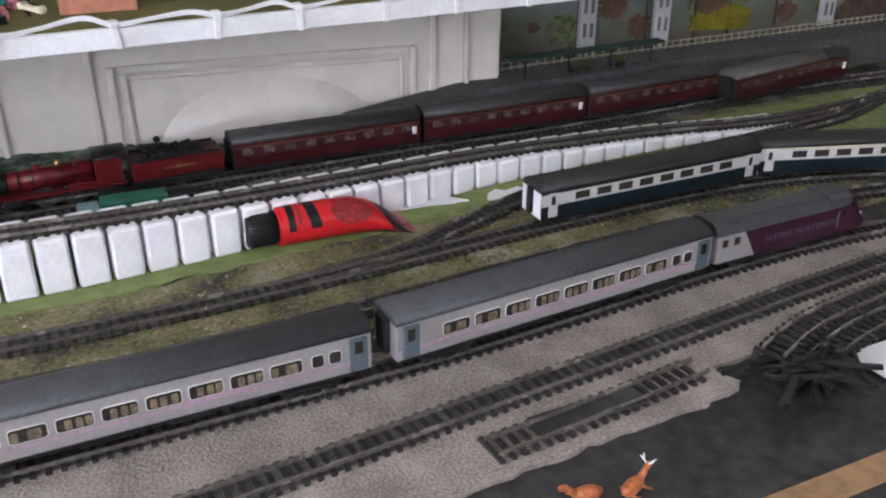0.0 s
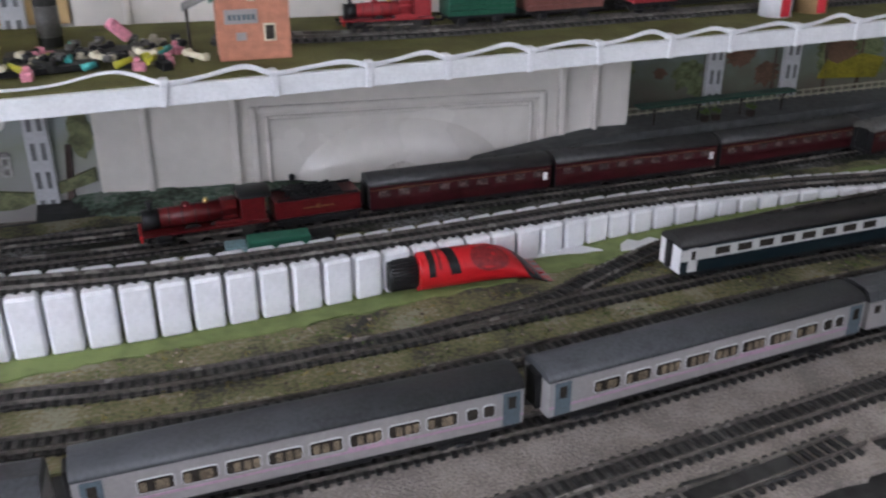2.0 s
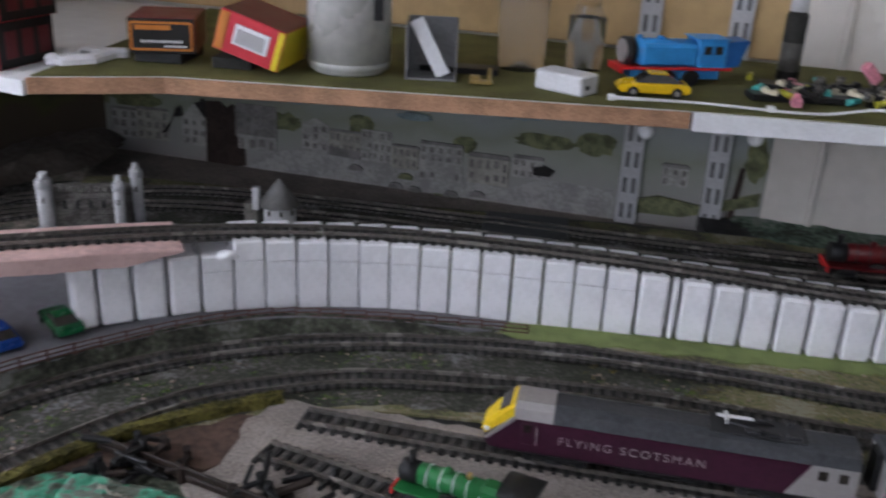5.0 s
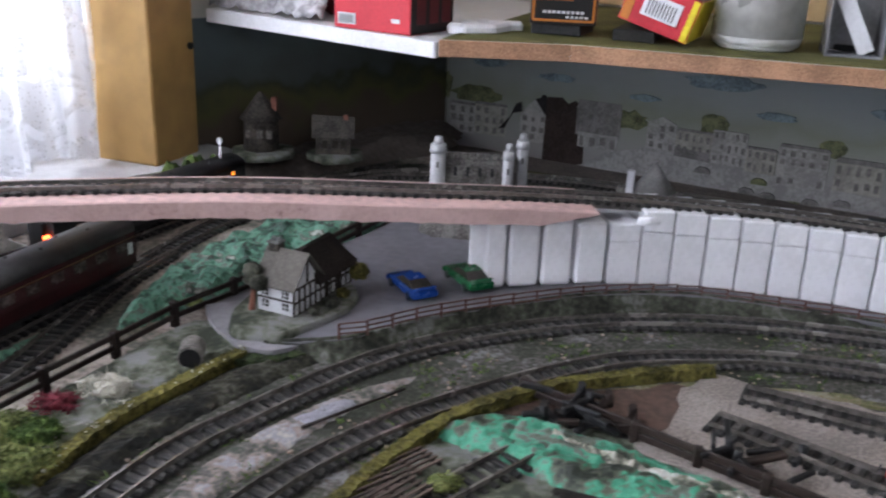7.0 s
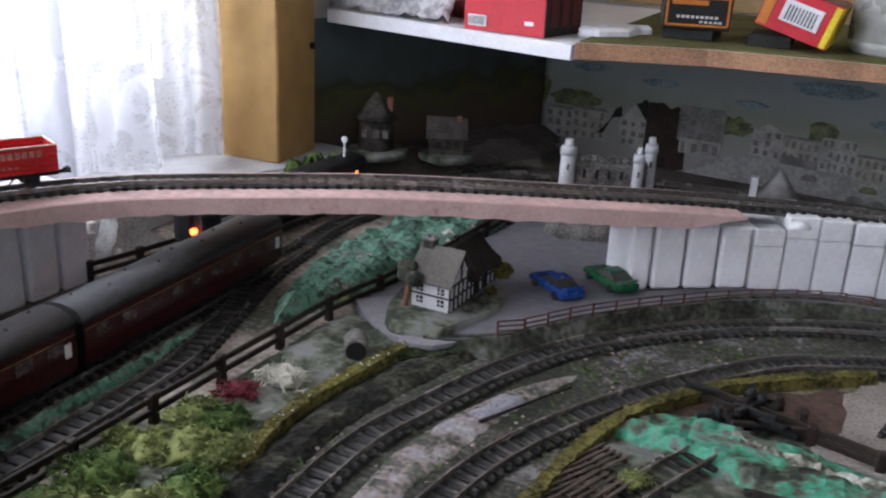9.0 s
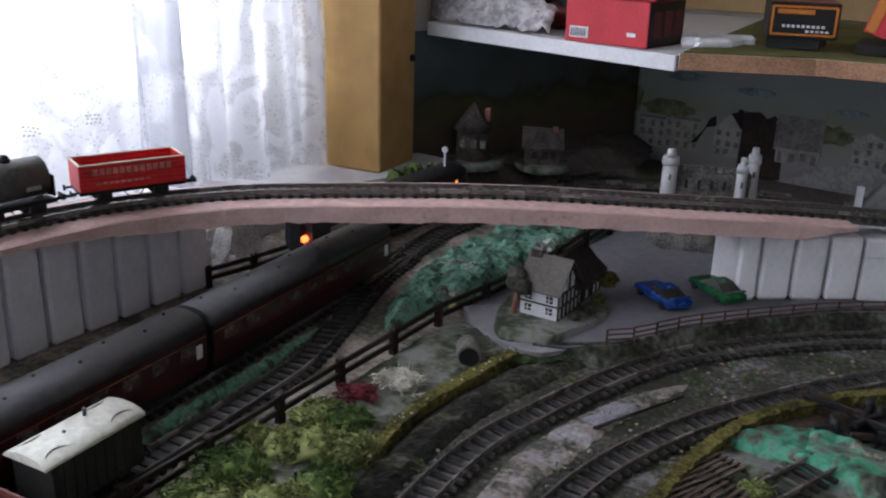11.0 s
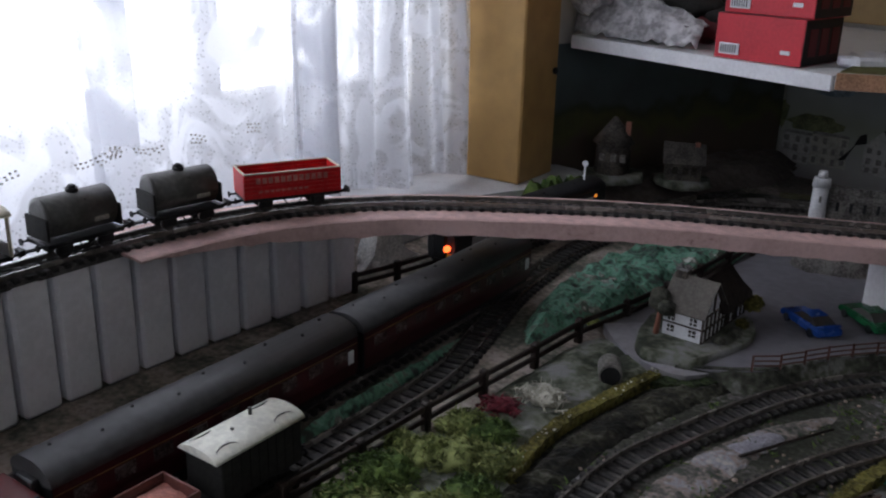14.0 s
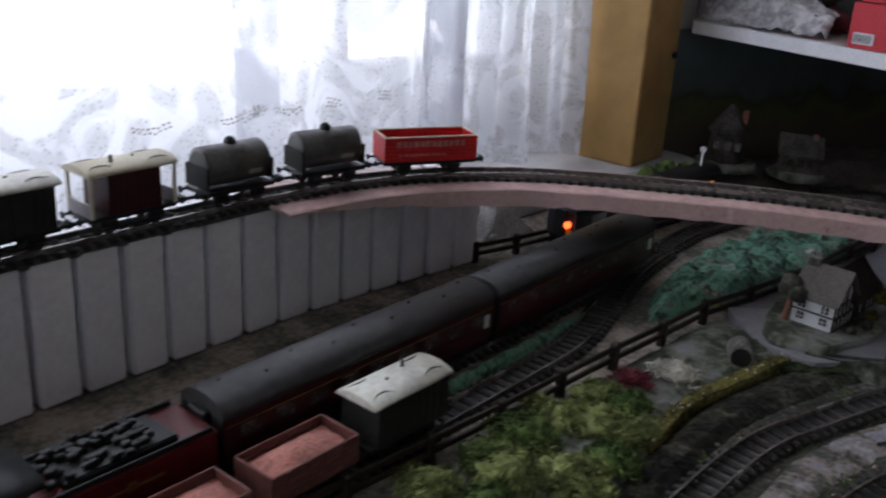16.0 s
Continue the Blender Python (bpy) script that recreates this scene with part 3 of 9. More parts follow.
def coach(label, L, W, z0, z1, zr, body, roof, wins, stripes=(), doors=(), group="", ends=None, vents=True, winmat=None, frame_mat=None, lamps=(), gang=0.42):
    """Body with a tumblehome, arched roof, inset windows, doors, underframe, bogies and end gangways.
    wins: (x, width, z, height); stripes: (z, height, material); doors: (x, width, material)."""
    root = empty("railway_coach", label, "railway coach", group)
    h = W / 2
    bm = bmesh.new()
    prism(bm, [(-h * 0.94, z0), (-h, z0 + (z1 - z0) * 0.35), (-h, z0 + (z1 - z0) * 0.6), (-h * 0.97, z1), (h * 0.97, z1), (h, z0 + (z1 - z0) * 0.6), (h, z0 + (z1 - z0) * 0.35), (h * 0.94, z0)], -L / 2, L / 2)
    part("body", bm, body, root)
    bm = bmesh.new()
    n = 12
    out = [(h * 0.985 * math.cos(math.pi * k / n), z1 + (zr - z1) * math.sin(math.pi * k / n) ** 0.8) for k in range(n + 1)]
    prism(bm, out, -L / 2 - 0.0005, L / 2 + 0.0005, smooth=True)
    part("roof", bm, roof, root)
    if vents:
        for i in range(9):
            bm = bmesh.new()
            cyl(bm, (-L * 0.44 + L * 0.88 * i / 8, 0.004 * (-1) ** i, zr - 0.0012), (-L * 0.44 + L * 0.88 * i / 8, 0.004 * (-1) ** i, zr + 0.0008), 0.0013, 0.0009, 8)
            part("roof_vent", bm, M["black"], root)
    bm = bmesh.new()
    box(bm, (0, 0, z0 - 0.0018), (L * 0.98, W * 0.86, 0.0036))
    for x, l in ((-L * 0.1, L * 0.12), (L * 0.08, L * 0.1), (L * 0.2, L * 0.05)):
        box(bm, (x, 0, z0 - 0.0045), (l, W * 0.8, 0.005), 0.0008)
    part("underframe", bm, M["black"], root)
    for s in (-1, 1):
        for x, w, z, hh in wins:
            bm = bmesh.new()
            if frame_mat:
                prism(bm, rounded(x, z, w + 0.0011, hh + 0.0011, 0.0024), *sorted((s * (h - 0.0008), s * (h + 0.0004))), axis="y")
            else:
                box(bm, (x, s * (h - 0.0003), z), (w, 0.0011, hh), 0.0003)
            wo = part("window", bm, frame_mat or winmat or M["window"], root)
            if frame_mat:
                bm = bmesh.new()
                prism(bm, rounded(x, z, w, hh, 0.0019), *sorted((s * (h - 0.0005), s * (h + 0.0007))), axis="y")
                part("pane", bm, winmat or M["window"], wo)
                for k in ((-0.30, -0.02, 0.31), (-0.36, 0.08, 0.26), (-0.18, 0.12, 0.38))[int(abs(x) * 900) % 3]:
                    if w > 0.008:
                        bm = bmesh.new()
                        prism(bm, rounded(x + k * w, z - hh * 0.05, w * 0.20, hh * 0.76, 0.0013), *sorted((s * (h - 0.0001), s * (h + 0.0009))), axis="y")
                        part("seat_back", bm, M["interior"], wo)
        for z, hh, m in stripes:
            bm = bmesh.new()
            box(bm, (0, s * (h - 0.00025), z), (L * 0.998, 0.0009, hh))
            part("stripe", bm, m, root)
        for x, w, m in doors:
            bm = bmesh.new()
            box(bm, (x, s * (h - 0.0001), (z0 + z1) / 2), (w, 0.0011, (z1 - z0) * 0.92), 0.0003)
            do = part("door", bm, m, root)
            bm = bmesh.new()
            box(bm, (x, s * (h + 0.0003), z0 + (z1 - z0) * 0.68), (w * 0.45, 0.0009, (z1 - z0) * 0.34), 0.0003)
            part("door_window", bm, M["window"], do)
        for x in lamps:
            bm = bmesh.new()
            box(bm, (x, s * (h + 0.0004), z0 + (z1 - z0) * 0.80), (0.0045, 0.0006, 0.0034), 0.0003)
            part("lit_window", bm, M["amber"], root)
    for s in (-1, 1):
        bogie(root, s * (L / 2 - 0.042))
        bm = bmesh.new()
        box(bm, (s * (L / 2 + 0.002), 0, (z0 + z1) / 2 + 0.002), (0.0045, W * gang, (z1 - z0) * 1.0), 0.0008)
        part("gangway", bm, M["black"], root)
        if ends:
            bm = bmesh.new()
            box(bm, (s * (L / 2 - 0.0002), 0, (z0 + z1) / 2), (0.0012, W * 0.97, (z1 - z0)), 0.0004)
            part("end_panel", bm, ends, root)
    return root


def lettering(text, size, material, parent, loc, rot, spacing=1.0):
    """Raised letters in the built-in font."""
    cu = bpy.data.curves.new("lettering", "FONT")
    cu.body, cu.size, cu.align_x, cu.align_y, cu.extrude, cu.space_character = text, size, "CENTER", "CENTER", 0.00012, spacing
    cu.materials.append(material)
    ob = new("lettering", cu)
    ob.parent = parent
    ob.matrix_local = Matrix.Translation(loc) @ Euler([radians(a) for a in rot]).to_matrix().to_4x4()
    return ob


def bars(parent, material, x0, x1, y, z, h, n, side=-1, gap=0.3):
    """Small plain bars in place of writing."""
    w = (x1 - x0) / n
    for i in range(n):
        bm = bmesh.new()
        box(bm, (x0 + w * (i + 0.5), y, z), (w * (1 - gap), 0.0004, h))
        part("lettering_bar", bm, material, parent)


# the long-distance train on the yard track: two coaches between a plum locomotive and a plum driving van
WIN = [(-0.098 + 0.0262 * i, 0.0212, 0.0308, 0.0092) for i in range(8)] + [(0.107, 0.0080, 0.0308, 0.0088), (0.119, 0.0080, 0.0308, 0.0088)]
ic = coach("pale grey intercity coach with grey doors and a pink waistline", 0.290, 0.0365, 0.0145, 0.0428, 0.0505, M["silver"], M["roofgrey"], WIN, stripes=((0.0225, 0.0016, M["pinkline"]),),
           doors=((-0.134, 0.013, M["doorgrey"]), (0.136, 0.013, M["doorgrey"])), group="coaches of the plum train", vents=False, winmat=M["window"], frame_mat=M["white"])
bars(ic, M["pinkline"], 0.02, 0.06, -0.0183, 0.0245, 0.0026, 8)
place(ic, T1, 0.545)
copy_thing(ic, seat(T1, 0.852))


def plum_loco(label, nose_left, L=0.246, text=True):
    """Wedge-nosed electric locomotive: plum body, silver rear, dark roof with well, pale cab roof, yellow nose."""
    root = empty("electric_locomotive", label, "locomotive")
    W, z0, z1, zr = 0.0350, 0.0125, 0.0370, 0.0475
    h = W / 2
    x0, x1 = -L / 2, L / 2
    bm = bmesh.new()
    prism(bm, [(x0 + 0.004, z0), (x0, z0 + 0.006), (x0 + 0.020, z1), (x1 - 0.030, z1), (x1 - 0.044, z0)], -h, h, axis="y")
    part("body", bm, M["plum"], root)
    bm = bmesh.new()
    prism(bm, [(x1 - 0.0438, z0), (x1 - 0.0298, z1), (x1, z1), (x1, z0)], -h, h, axis="y")
    part("rear_body", bm, M["silver"], root, "pale grey rear cab section")
    for s in (-1, 1):
        for k, w in ((x1 - 0.022, 0.006), (x1 - 0.009, 0.006)):
            bm = bmesh.new()
            box(bm, (k, s * h, 0.030), (w, 0.001, 0.007), 0.0003)
            part("cab_window", bm, M["window"], root)
    bm = bmesh.new()
    prism(bm, [(-h * 0.98, z1), (-h * 0.8, zr - 0.003), (-h * 0.45, zr), (h * 0.45, zr), (h * 0.8, zr - 0.003), (h * 0.98, z1)], x0 + 0.047, x1)
    part("roof", bm, M["roofgrey"], root)
    bm = bmesh.new()
    vs = prism(bm, [(-h * 0.98, z1), (-h * 0.86, zr - 0.003), (-h * 0.6, zr + 0.0006), (h * 0.6, zr + 0.0006), (h * 0.86, zr - 0.003), (h * 0.98, z1)], x0 + 0.020, x0 + 0.0468)
    part("cab_roof", bm, M["silver"] if text else M["roofgrey"], root, "pale grey cab roof" if text else "")
    bm = bmesh.new()
    vs = prism(bm, [(x0 + 0.003, z0 + 0.004), (x0 - 0.0022, z0 + 0.006), (x0 - 0.0030, z0 + 0.0105), (x0 + 0.002, z0 + 0.0170), (x0 + 0.010, z0 + 0.0255), (x0 + 0.0165, zr - 0.0030), (x0 + 0.0215, zr - 0.0005), (x0 + 0.0215, z1 - 0.004)], -h * 0.84, h * 0.84, axis="y")
    for q in vs:
        if q.co.x < x0 + 0.018:
            q.co.y *= 0.94 - 0.20 * (x0 + 0.018 - q.co.x) / 0.021
    bmesh.ops.bevel(bm, geom=bm.edges[:], offset=0.0016, segments=2, affect="EDGES", clamp_overlap=True)
    nose = part("nose", bm, M["yellow"] if text else M["plum"], root, "yellow rounded sloping nose" if text else "dark sloping nose")
    bm = bmesh.new()
    prism(bm, [(x0 + 0.0098, z0 + 0.0262), (x0 + 0.0090, z0 + 0.0262), (x0 + 0.0156, zr - 0.0030), (x0 + 0.0166, zr - 0.0036)], -h * 0.66, h * 0.66, axis="y")
    part("windscreen", bm, M["window"], nose)
    for s in (-1, 1):
        bm = bmesh.new()
        prism(bm, [(x0 + 0.0005, z0 + 0.0065), (x0 + 0.0030, z0 + 0.0060), (x0 + 0.0225, z1 + 0.0005), (x0 + 0.0195, z1 + 0.0015)], *sorted((s * (h - 0.0016), s * (h + 0.0003))), axis="y")
        part("nose_trim", bm, M["silver"] if text else M["plum"], root)
    for s in (-1, 1):
        bm = bmesh.new()
        cyl(bm, (x0 - 0.0004, s * 0.011, z0 + 0.010), (x0 + 0.003, s * 0.011, z0 + 0.010), 0.0018, seg=10)
        part("headlight", bm, M["white"], root)
        bm = bmesh.new()
        box(bm, (x0 + 0.030, s * h, 0.0265), (0.0085, 0.001, 0.017), 0.0004)
        do = part("door", bm, M["plum"], root)
        bm = bmesh.new()
        box(bm, (x0 + 0.030, s * (h + 0.0004), 0.031), (0.005, 0.0008, 0.006), 0.0003)
        part("door_window", bm, M["window"], do)
        bm = bmesh.new()
        cyl(bm, (x0 + 0.0365, s * (h + 0.0008), 0.018), (x0 + 0.0365, s * (h + 0.0008), 0.034), 0.0004, seg=6)
        part("handrail", bm, M["silver"], root)
    bm = bmesh.new()
    box(bm, (0, 0, z0 - 0.002), (L * 0.93, W * 0.8, 0.005), 0.001)
    box(bm, (0, 0, z0 - 0.005), (L * 0.25, W * 0.75, 0.006), 0.001)
    part("underframe", bm, M["black"], root)
    # roof well with folded current collector
    if text:
        bm = bmesh.new()
        box(bm, (x1 - 0.065, 0, zr + 0.0002), (0.062, 0.024, 0.0012), 0.0004)
        for k in range(4):
            cyl(bm, (x1 - 0.088 + k * 0.015, 0.008, zr), (x1 - 0.088 + k * 0.015, 0.008, zr + 0.004), 0.0013, seg=8)
        part("roof_well", bm, M["railgrey"], root)
        bm = bmesh.new()
        xx = x1 - 0.090
        for k in (-1, 1):
            cyl(bm, (xx + 0.036, k * 0.006, zr + 0.001), (xx + 0.006, k * 0.004, zr + 0.0046), 0.0008, seg=6)
        cyl(bm, (xx + 0.006, 0, zr + 0.0046), (xx + 0.030, 0, zr + 0.0062), 0.0009, seg=6)
        for k in range(3):
            box(bm, (xx + 0.022 + k * 0.013, -0.007, zr + 0.0016), (0.009, 0.006, 0.003), 0.0008)
        part("current_collector", bm, M["railgrey"], root)
        bm = bmesh.new()
        box(bm, (xx + 0.004, 0, zr + 0.0068), (0.0030, 0.011, 0.0013), 0.0004)
        box(bm, (xx + 0.010, 0, zr + 0.0066), (0.024, 0.0034, 0.0012), 0.0005)
        for k in (-1, 1):
            cyl(bm, (xx + 0.004, k * 0.005, zr + 0.0068), (xx + 0.004, k * 0.0080, zr + 0.0052), 0.0007, seg=6)
        part("collector_head", bm, M["white"], root, "white collector head")
    for s in (-1, 1):
        lettering("FLYING SCOTSMAN", 0.0088 if text else 0.0075, M["silver"] if text else M["doorgrey"], root, (-0.022 if text else -0.008, s * (h + 0.0001), 0.0245), (90, 0, 0 if s < 0 else 180), 1.34)
        bogie(root, s * (L / 2 - 0.050), 0.036)
    return root


lo = plum_loco("plum purple electric locomotive with yellow nose and pale lettering", True)
place(lo, T1, 0.262)
dv = plum_loco("plum purple driving van coupled behind the grey coaches", False, 0.176, False)
place(dv, T1, 1.096, True)

# maroon coaches with grey roofs
MW = [(-0.090 + 0.0225 * i, 0.0125, 0.0275, 0.0075) for i in range(9)]
M["satin_roof"] = mat("satin_grey_roof_paint", (0.040, 0.039, 0.040), 0.5, vary=0.2, scale=18, spec=0.4)
mk = coach("maroon passenger coach with a dark grey roof", 0.212, 0.0340, 0.0105, 0.0365, 0.0465, M["maroon"], M["satin_roof"], MW, winmat=M["palewindow"], group="maroon coaches", ends=M["black"], stripes=((0.0325, 0.0005, M["lining"]),))
bm = bmesh.new()
box(bm, (0.099, -0.0172, 0.0245), (0.0052, 0.0008, 0.009), 0.0003)
part("paper_label", bm, M["white"], mk, "small white paper label")
mk.matrix_world = seat(B2, 1.415)
for d in (1.633, 1.850, 2.066):
    copy_thing(mk, seat(B2, d))
# two more of them on the window side
for d in (0.500, 0.737):
    copy_thing(mk, seat(L2, d) @ Matrix.Scale(1.09, 4))
SIDE = [(0.80, 0.990), (0.88, 1.000), (1.09, 1.030), (1.4, 1.06)]
cs = copy_thing(mk, seat(SIDE, 0.185, z=0.0078))
tagged(cs, "maroon coach with a light grey roof standing on green board")
for o in cs.children:
    if o.name.startswith("roof") and not o.name.startswith("roof_vent"):
        o.data = o.data.copy()
        o.data.materials[0] = M["tank"]

# blue and pale grey coaches leaving on the curve
M["palegrey"] = mat("pale_grey_coach_paint", (0.50, 0.49, 0.48), 0.4, vary=0.06)
BW = [(-0.086 + 0.0245 * i, 0.0165, 0.0290, 0.0080) for i in range(8)]
bg = coach("blue and pale grey coach with a black roof", 0.262, 0.0345, 0.0105, 0.0365, 0.0460, M["bluegrey"], M["darkroofpaint"], BW, stripes=((0.0288, 0.0115, M["palegrey"]),), doors=((-0.118, 0.010, M["palegrey"]), (0.118, 0.010, M["palegrey"])), group="blue and grey coaches", ends=M["white"], gang=0.2)
dbg = d_at(T3, 0.594)
bg.matrix_world = seat(T3, dbg)
b2 = copy_thing(bg, seat(T3, dbg + 0.268))
for s in (-1, 1):
    bm = bmesh.new()
    box(bm, (0, s * 0.0172, 0.0356), (0.258, 0.0009, 0.0012))
    part("cantrail_stripe", bm, M["cream"], b2, "cream stripe below the roof")

# coach with small amber-lit windows on the outer track, red lamp at its tail
lit = coach("dark coach with white panels and amber-lit windows", 0.250, 0.0345, 0.0105, 0.0365, 0.0465, M["railgrey"], M["railgrey"], [(-0.09 + 0.045 * i, 0.022, 0.0265, 0.009) for i in range(5)], winmat=M["silver"], lamps=[-0.0675 + 0.045 * i for i in range(4)] + [0.105])
bm = bmesh.new()
cyl(bm, (-0.1245, -0.009, 0.024), (-0.1290, -0.009, 0.024), 0.0030, seg=12)
part("tail_lamp", bm, M["taillamp"], lit, "glowing red tail lamp")
bm = bmesh.new()
box(bm, (-0.1255, -0.009, 0.015), (0.0012, 0.008, 0.008), 0.0003)
part("end_panel", bm, M["yellow"], lit, "yellow end panel")
lit.matrix_world = seat(L1, 0.965)


# ------------------------------------------------------------------ steam locomotive
def steam_loco(label, paint, band, length=0.128):
    root = empty("steam_locomotive", label, "locomotive")
    z0 = 0.0135
    f = -length / 2
    bm = bmesh.new()
    cyl(bm, (f + 0.016, 0, 0.0255), (f + 0.088, 0, 0.0262), 0.0088, 0.0100, 24)
    box(bm, (f + 0.080, 0, 0.0262), (0.020, 0.0185, 0.0205), 0.004)
    part("boiler", bm, paint, root)
    for k in range(6):
        bm = bmesh.new()
        cyl(bm, (f + 0.026 + k * 0.0115, 0, 0.0256), (f + 0.0268 + k * 0.0115, 0, 0.0256), 0.0099, seg=24)
        part("boiler_band", bm, band, root)
    bm = bmesh.new()
    cyl(bm, (f + 0.003, 0, 0.0252), (f + 0.018, 0, 0.0252), 0.0094, seg=24)
    part("smokebox", bm, M["black"], root)
    bm = bmesh.new()
    cyl(bm, (f + 0.011, 0, 0.033), (f + 0.011, 0, 0.0425), 0.0030, 0.0026, 14)
    cyl(bm, (f + 0.011, 0, 0.0415), (f + 0.011, 0, 0.0428), 0.0034, seg=14)
    part("chimney", bm, M["black"], root)
    bm = bmesh.new()
    cyl(bm, (f + 0.060, 0, 0.035), (f + 0.060, 0, 0.0395), 0.0030, 0.0018, 12)
    part("safety_valve", bm, mat("brass", (0.6, 0.42, 0.16), 0.3, 0.9), root)
    bm = bmesh.new()
    ball(bm, (f + 0.042, 0, 0.0350), 0.0040)
    part("dome", bm, paint, root)
    bm = bmesh.new()
    for s in (-1, 1):
        box(bm, (f + 0.100, s * 0.0165, 0.0290), (0.022, 0.0012, 0.022), 0.0003)
    box(bm, (f + 0.0895, 0, 0.0290), (0.0012, 0.033, 0.022))
    part("cab", bm, paint, root)
    bm = bmesh.new()
    n = 8
    prism(bm, [(0.0178 * math.cos(math.pi * k / n), 0.0395 + 0.0048 * math.sin(math.pi * k / n)) for k in range(n + 1)], f + 0.088, f + 0.117, smooth=True)
    part("cab_roof", bm, M["black"], root)
    bm = bmesh.new()
    box(bm, (f + 0.058, 0, z0 + 0.0015), (0.112, 0.0330, 0.0020), 0.0004)
    for s in (-1, 1):
        box(bm, (f + 0.080, s * 0.0155, z0 + 0.005), (0.030, 0.0030, 0.006), 0.002)
    part("running_plate", bm, paint, root)
    bm = bmesh.new()
    box(bm, (f + 0.0005, 0, 0.0130), (0.0024, 0.0330, 0.0062), 0.0004)
    part("buffer_beam", bm, M["red"], root)
    for s in (-1, 1):
        bm = bmesh.new()
        cyl(bm, (f - 0.0055, s * 0.0115, 0.0130), (f, s * 0.0115, 0.0130), 0.0012, seg=8)
        cyl(bm, (f - 0.0065, s * 0.0115, 0.0130), (f - 0.0055, s * 0.0115, 0.0130), 0.0032, seg=12)
        part("buffer", bm, M["black"], root)
        bm = bmesh.new()
        box(bm, (f + 0.020, s * 0.0150, 0.0110), (0.017, 0.0068, 0.0085), 0.0025)
        part("cylinder_block", bm, M["black"], root)
        bm = bmesh.new()
        box(bm, (f + 0.062, s * 0.0145, 0.0085), (0.052, 0.0012, 0.0018))
        box(bm, (f + 0.040, s * 0.0150, 0.0098), (0.040, 0.0012, 0.0016))
        part("side_rod", bm, M["rail"], root)
    bm = bmesh.new()
    box(bm, (f + 0.058, 0, 0.0085), (0.105, 0.0140, 0.0080))
    part("chassis", bm, M["black"], root)
    wheelset(root, (f + 0.014, f + 0.028), 0.0048)
    wheelset(root, (f + 0.046, f + 0.068, f + 0.092), 0.0098)
    return root


def tender(label, paint):
    root = empty("tender", label, "tender")
    bm = bmesh.new()
    box(bm, (0, 0, 0.0225), (0.084, 0.0320, 0.0175), 0.0010)
    part("tank", bm, paint, root)
    bm = bmesh.new()
    box(bm, (0.0, 0, 0.0325), (0.050, 0.024, 0.004), 0.001)
    part("coal_bunker", bm, M["black"], root)
    for s in (-1, 1):
        bm = bmesh.new()
        box(bm, (0, s * 0.0155, 0.0325), (0.078, 0.0014, 0.0026), 0.0004)
        part("coal_rail", bm, M["black"], root)
    bm = bmesh.new()
    rnd = random.Random(5)
    for i in range(70):
        box(bm, (rnd.uniform(-0.030, 0.016), rnd.uniform(-0.011, 0.011), 0.0345 + rnd.uniform(0, 0.003)), (0.004, 0.0035, 0.003), 0.0006, Matrix.Identity(4))
    tagged(part("coal", bm, M["black"], root), "heaped black coal", kind="stuff")
    for s in (-1, 1):
        bm = bmesh.new()
        box(bm, (0, s * 0.01605, 0.0225), (0.030, 0.0004, 0.0014))
        box(bm, (0, s * 0.01605, 0.0232), (0.004, 0.0004, 0.0042), 0.0004)
        part("emblem_bar", bm, M["lining"], root)
        bm = bmesh.new()
        box(bm, (0, s * 0.0135, 0.0095), (0.080, 0.0020, 0.0075), 0.0005)
        part("side_frame", bm, M["black"], root)
    bm = bmesh.new()
    box(bm, (0, 0, 0.0125), (0.086, 0.0325, 0.0022), 0.0004)
    part("footplate", bm, M["black"], root)
    wheelset(root, (-0.026, 0.0, 0.026), 0.0064)
    return root


sl = steam_loco("crimson steam locomotive with black smokebox and red buffer beam", M["locored"], M["black"])
sl.matrix_world = seat(B2, 1.144) @ Matrix.Scale(1.12, 4)
td = tender("crimson six-wheeled tender with black coal load", M["locored"])
td.matrix_world = seat(B2, 1.252) @ Matrix.Scale(1.10, 4)
copy_thing(sl, seat(L2, 0.221) @ Matrix.Scale(1.12, 4))
copy_thing(td, seat(L2, 0.330) @ Matrix.Scale(1.10, 4))
# apple green engine on the short yard track
gl = steam_loco("apple green steam locomotive with white boiler bands", M["greenloco"], M["white"])
gl.matrix_world = seat(SIDING2, 0.160) @ Matrix.Scale(0.82, 4)


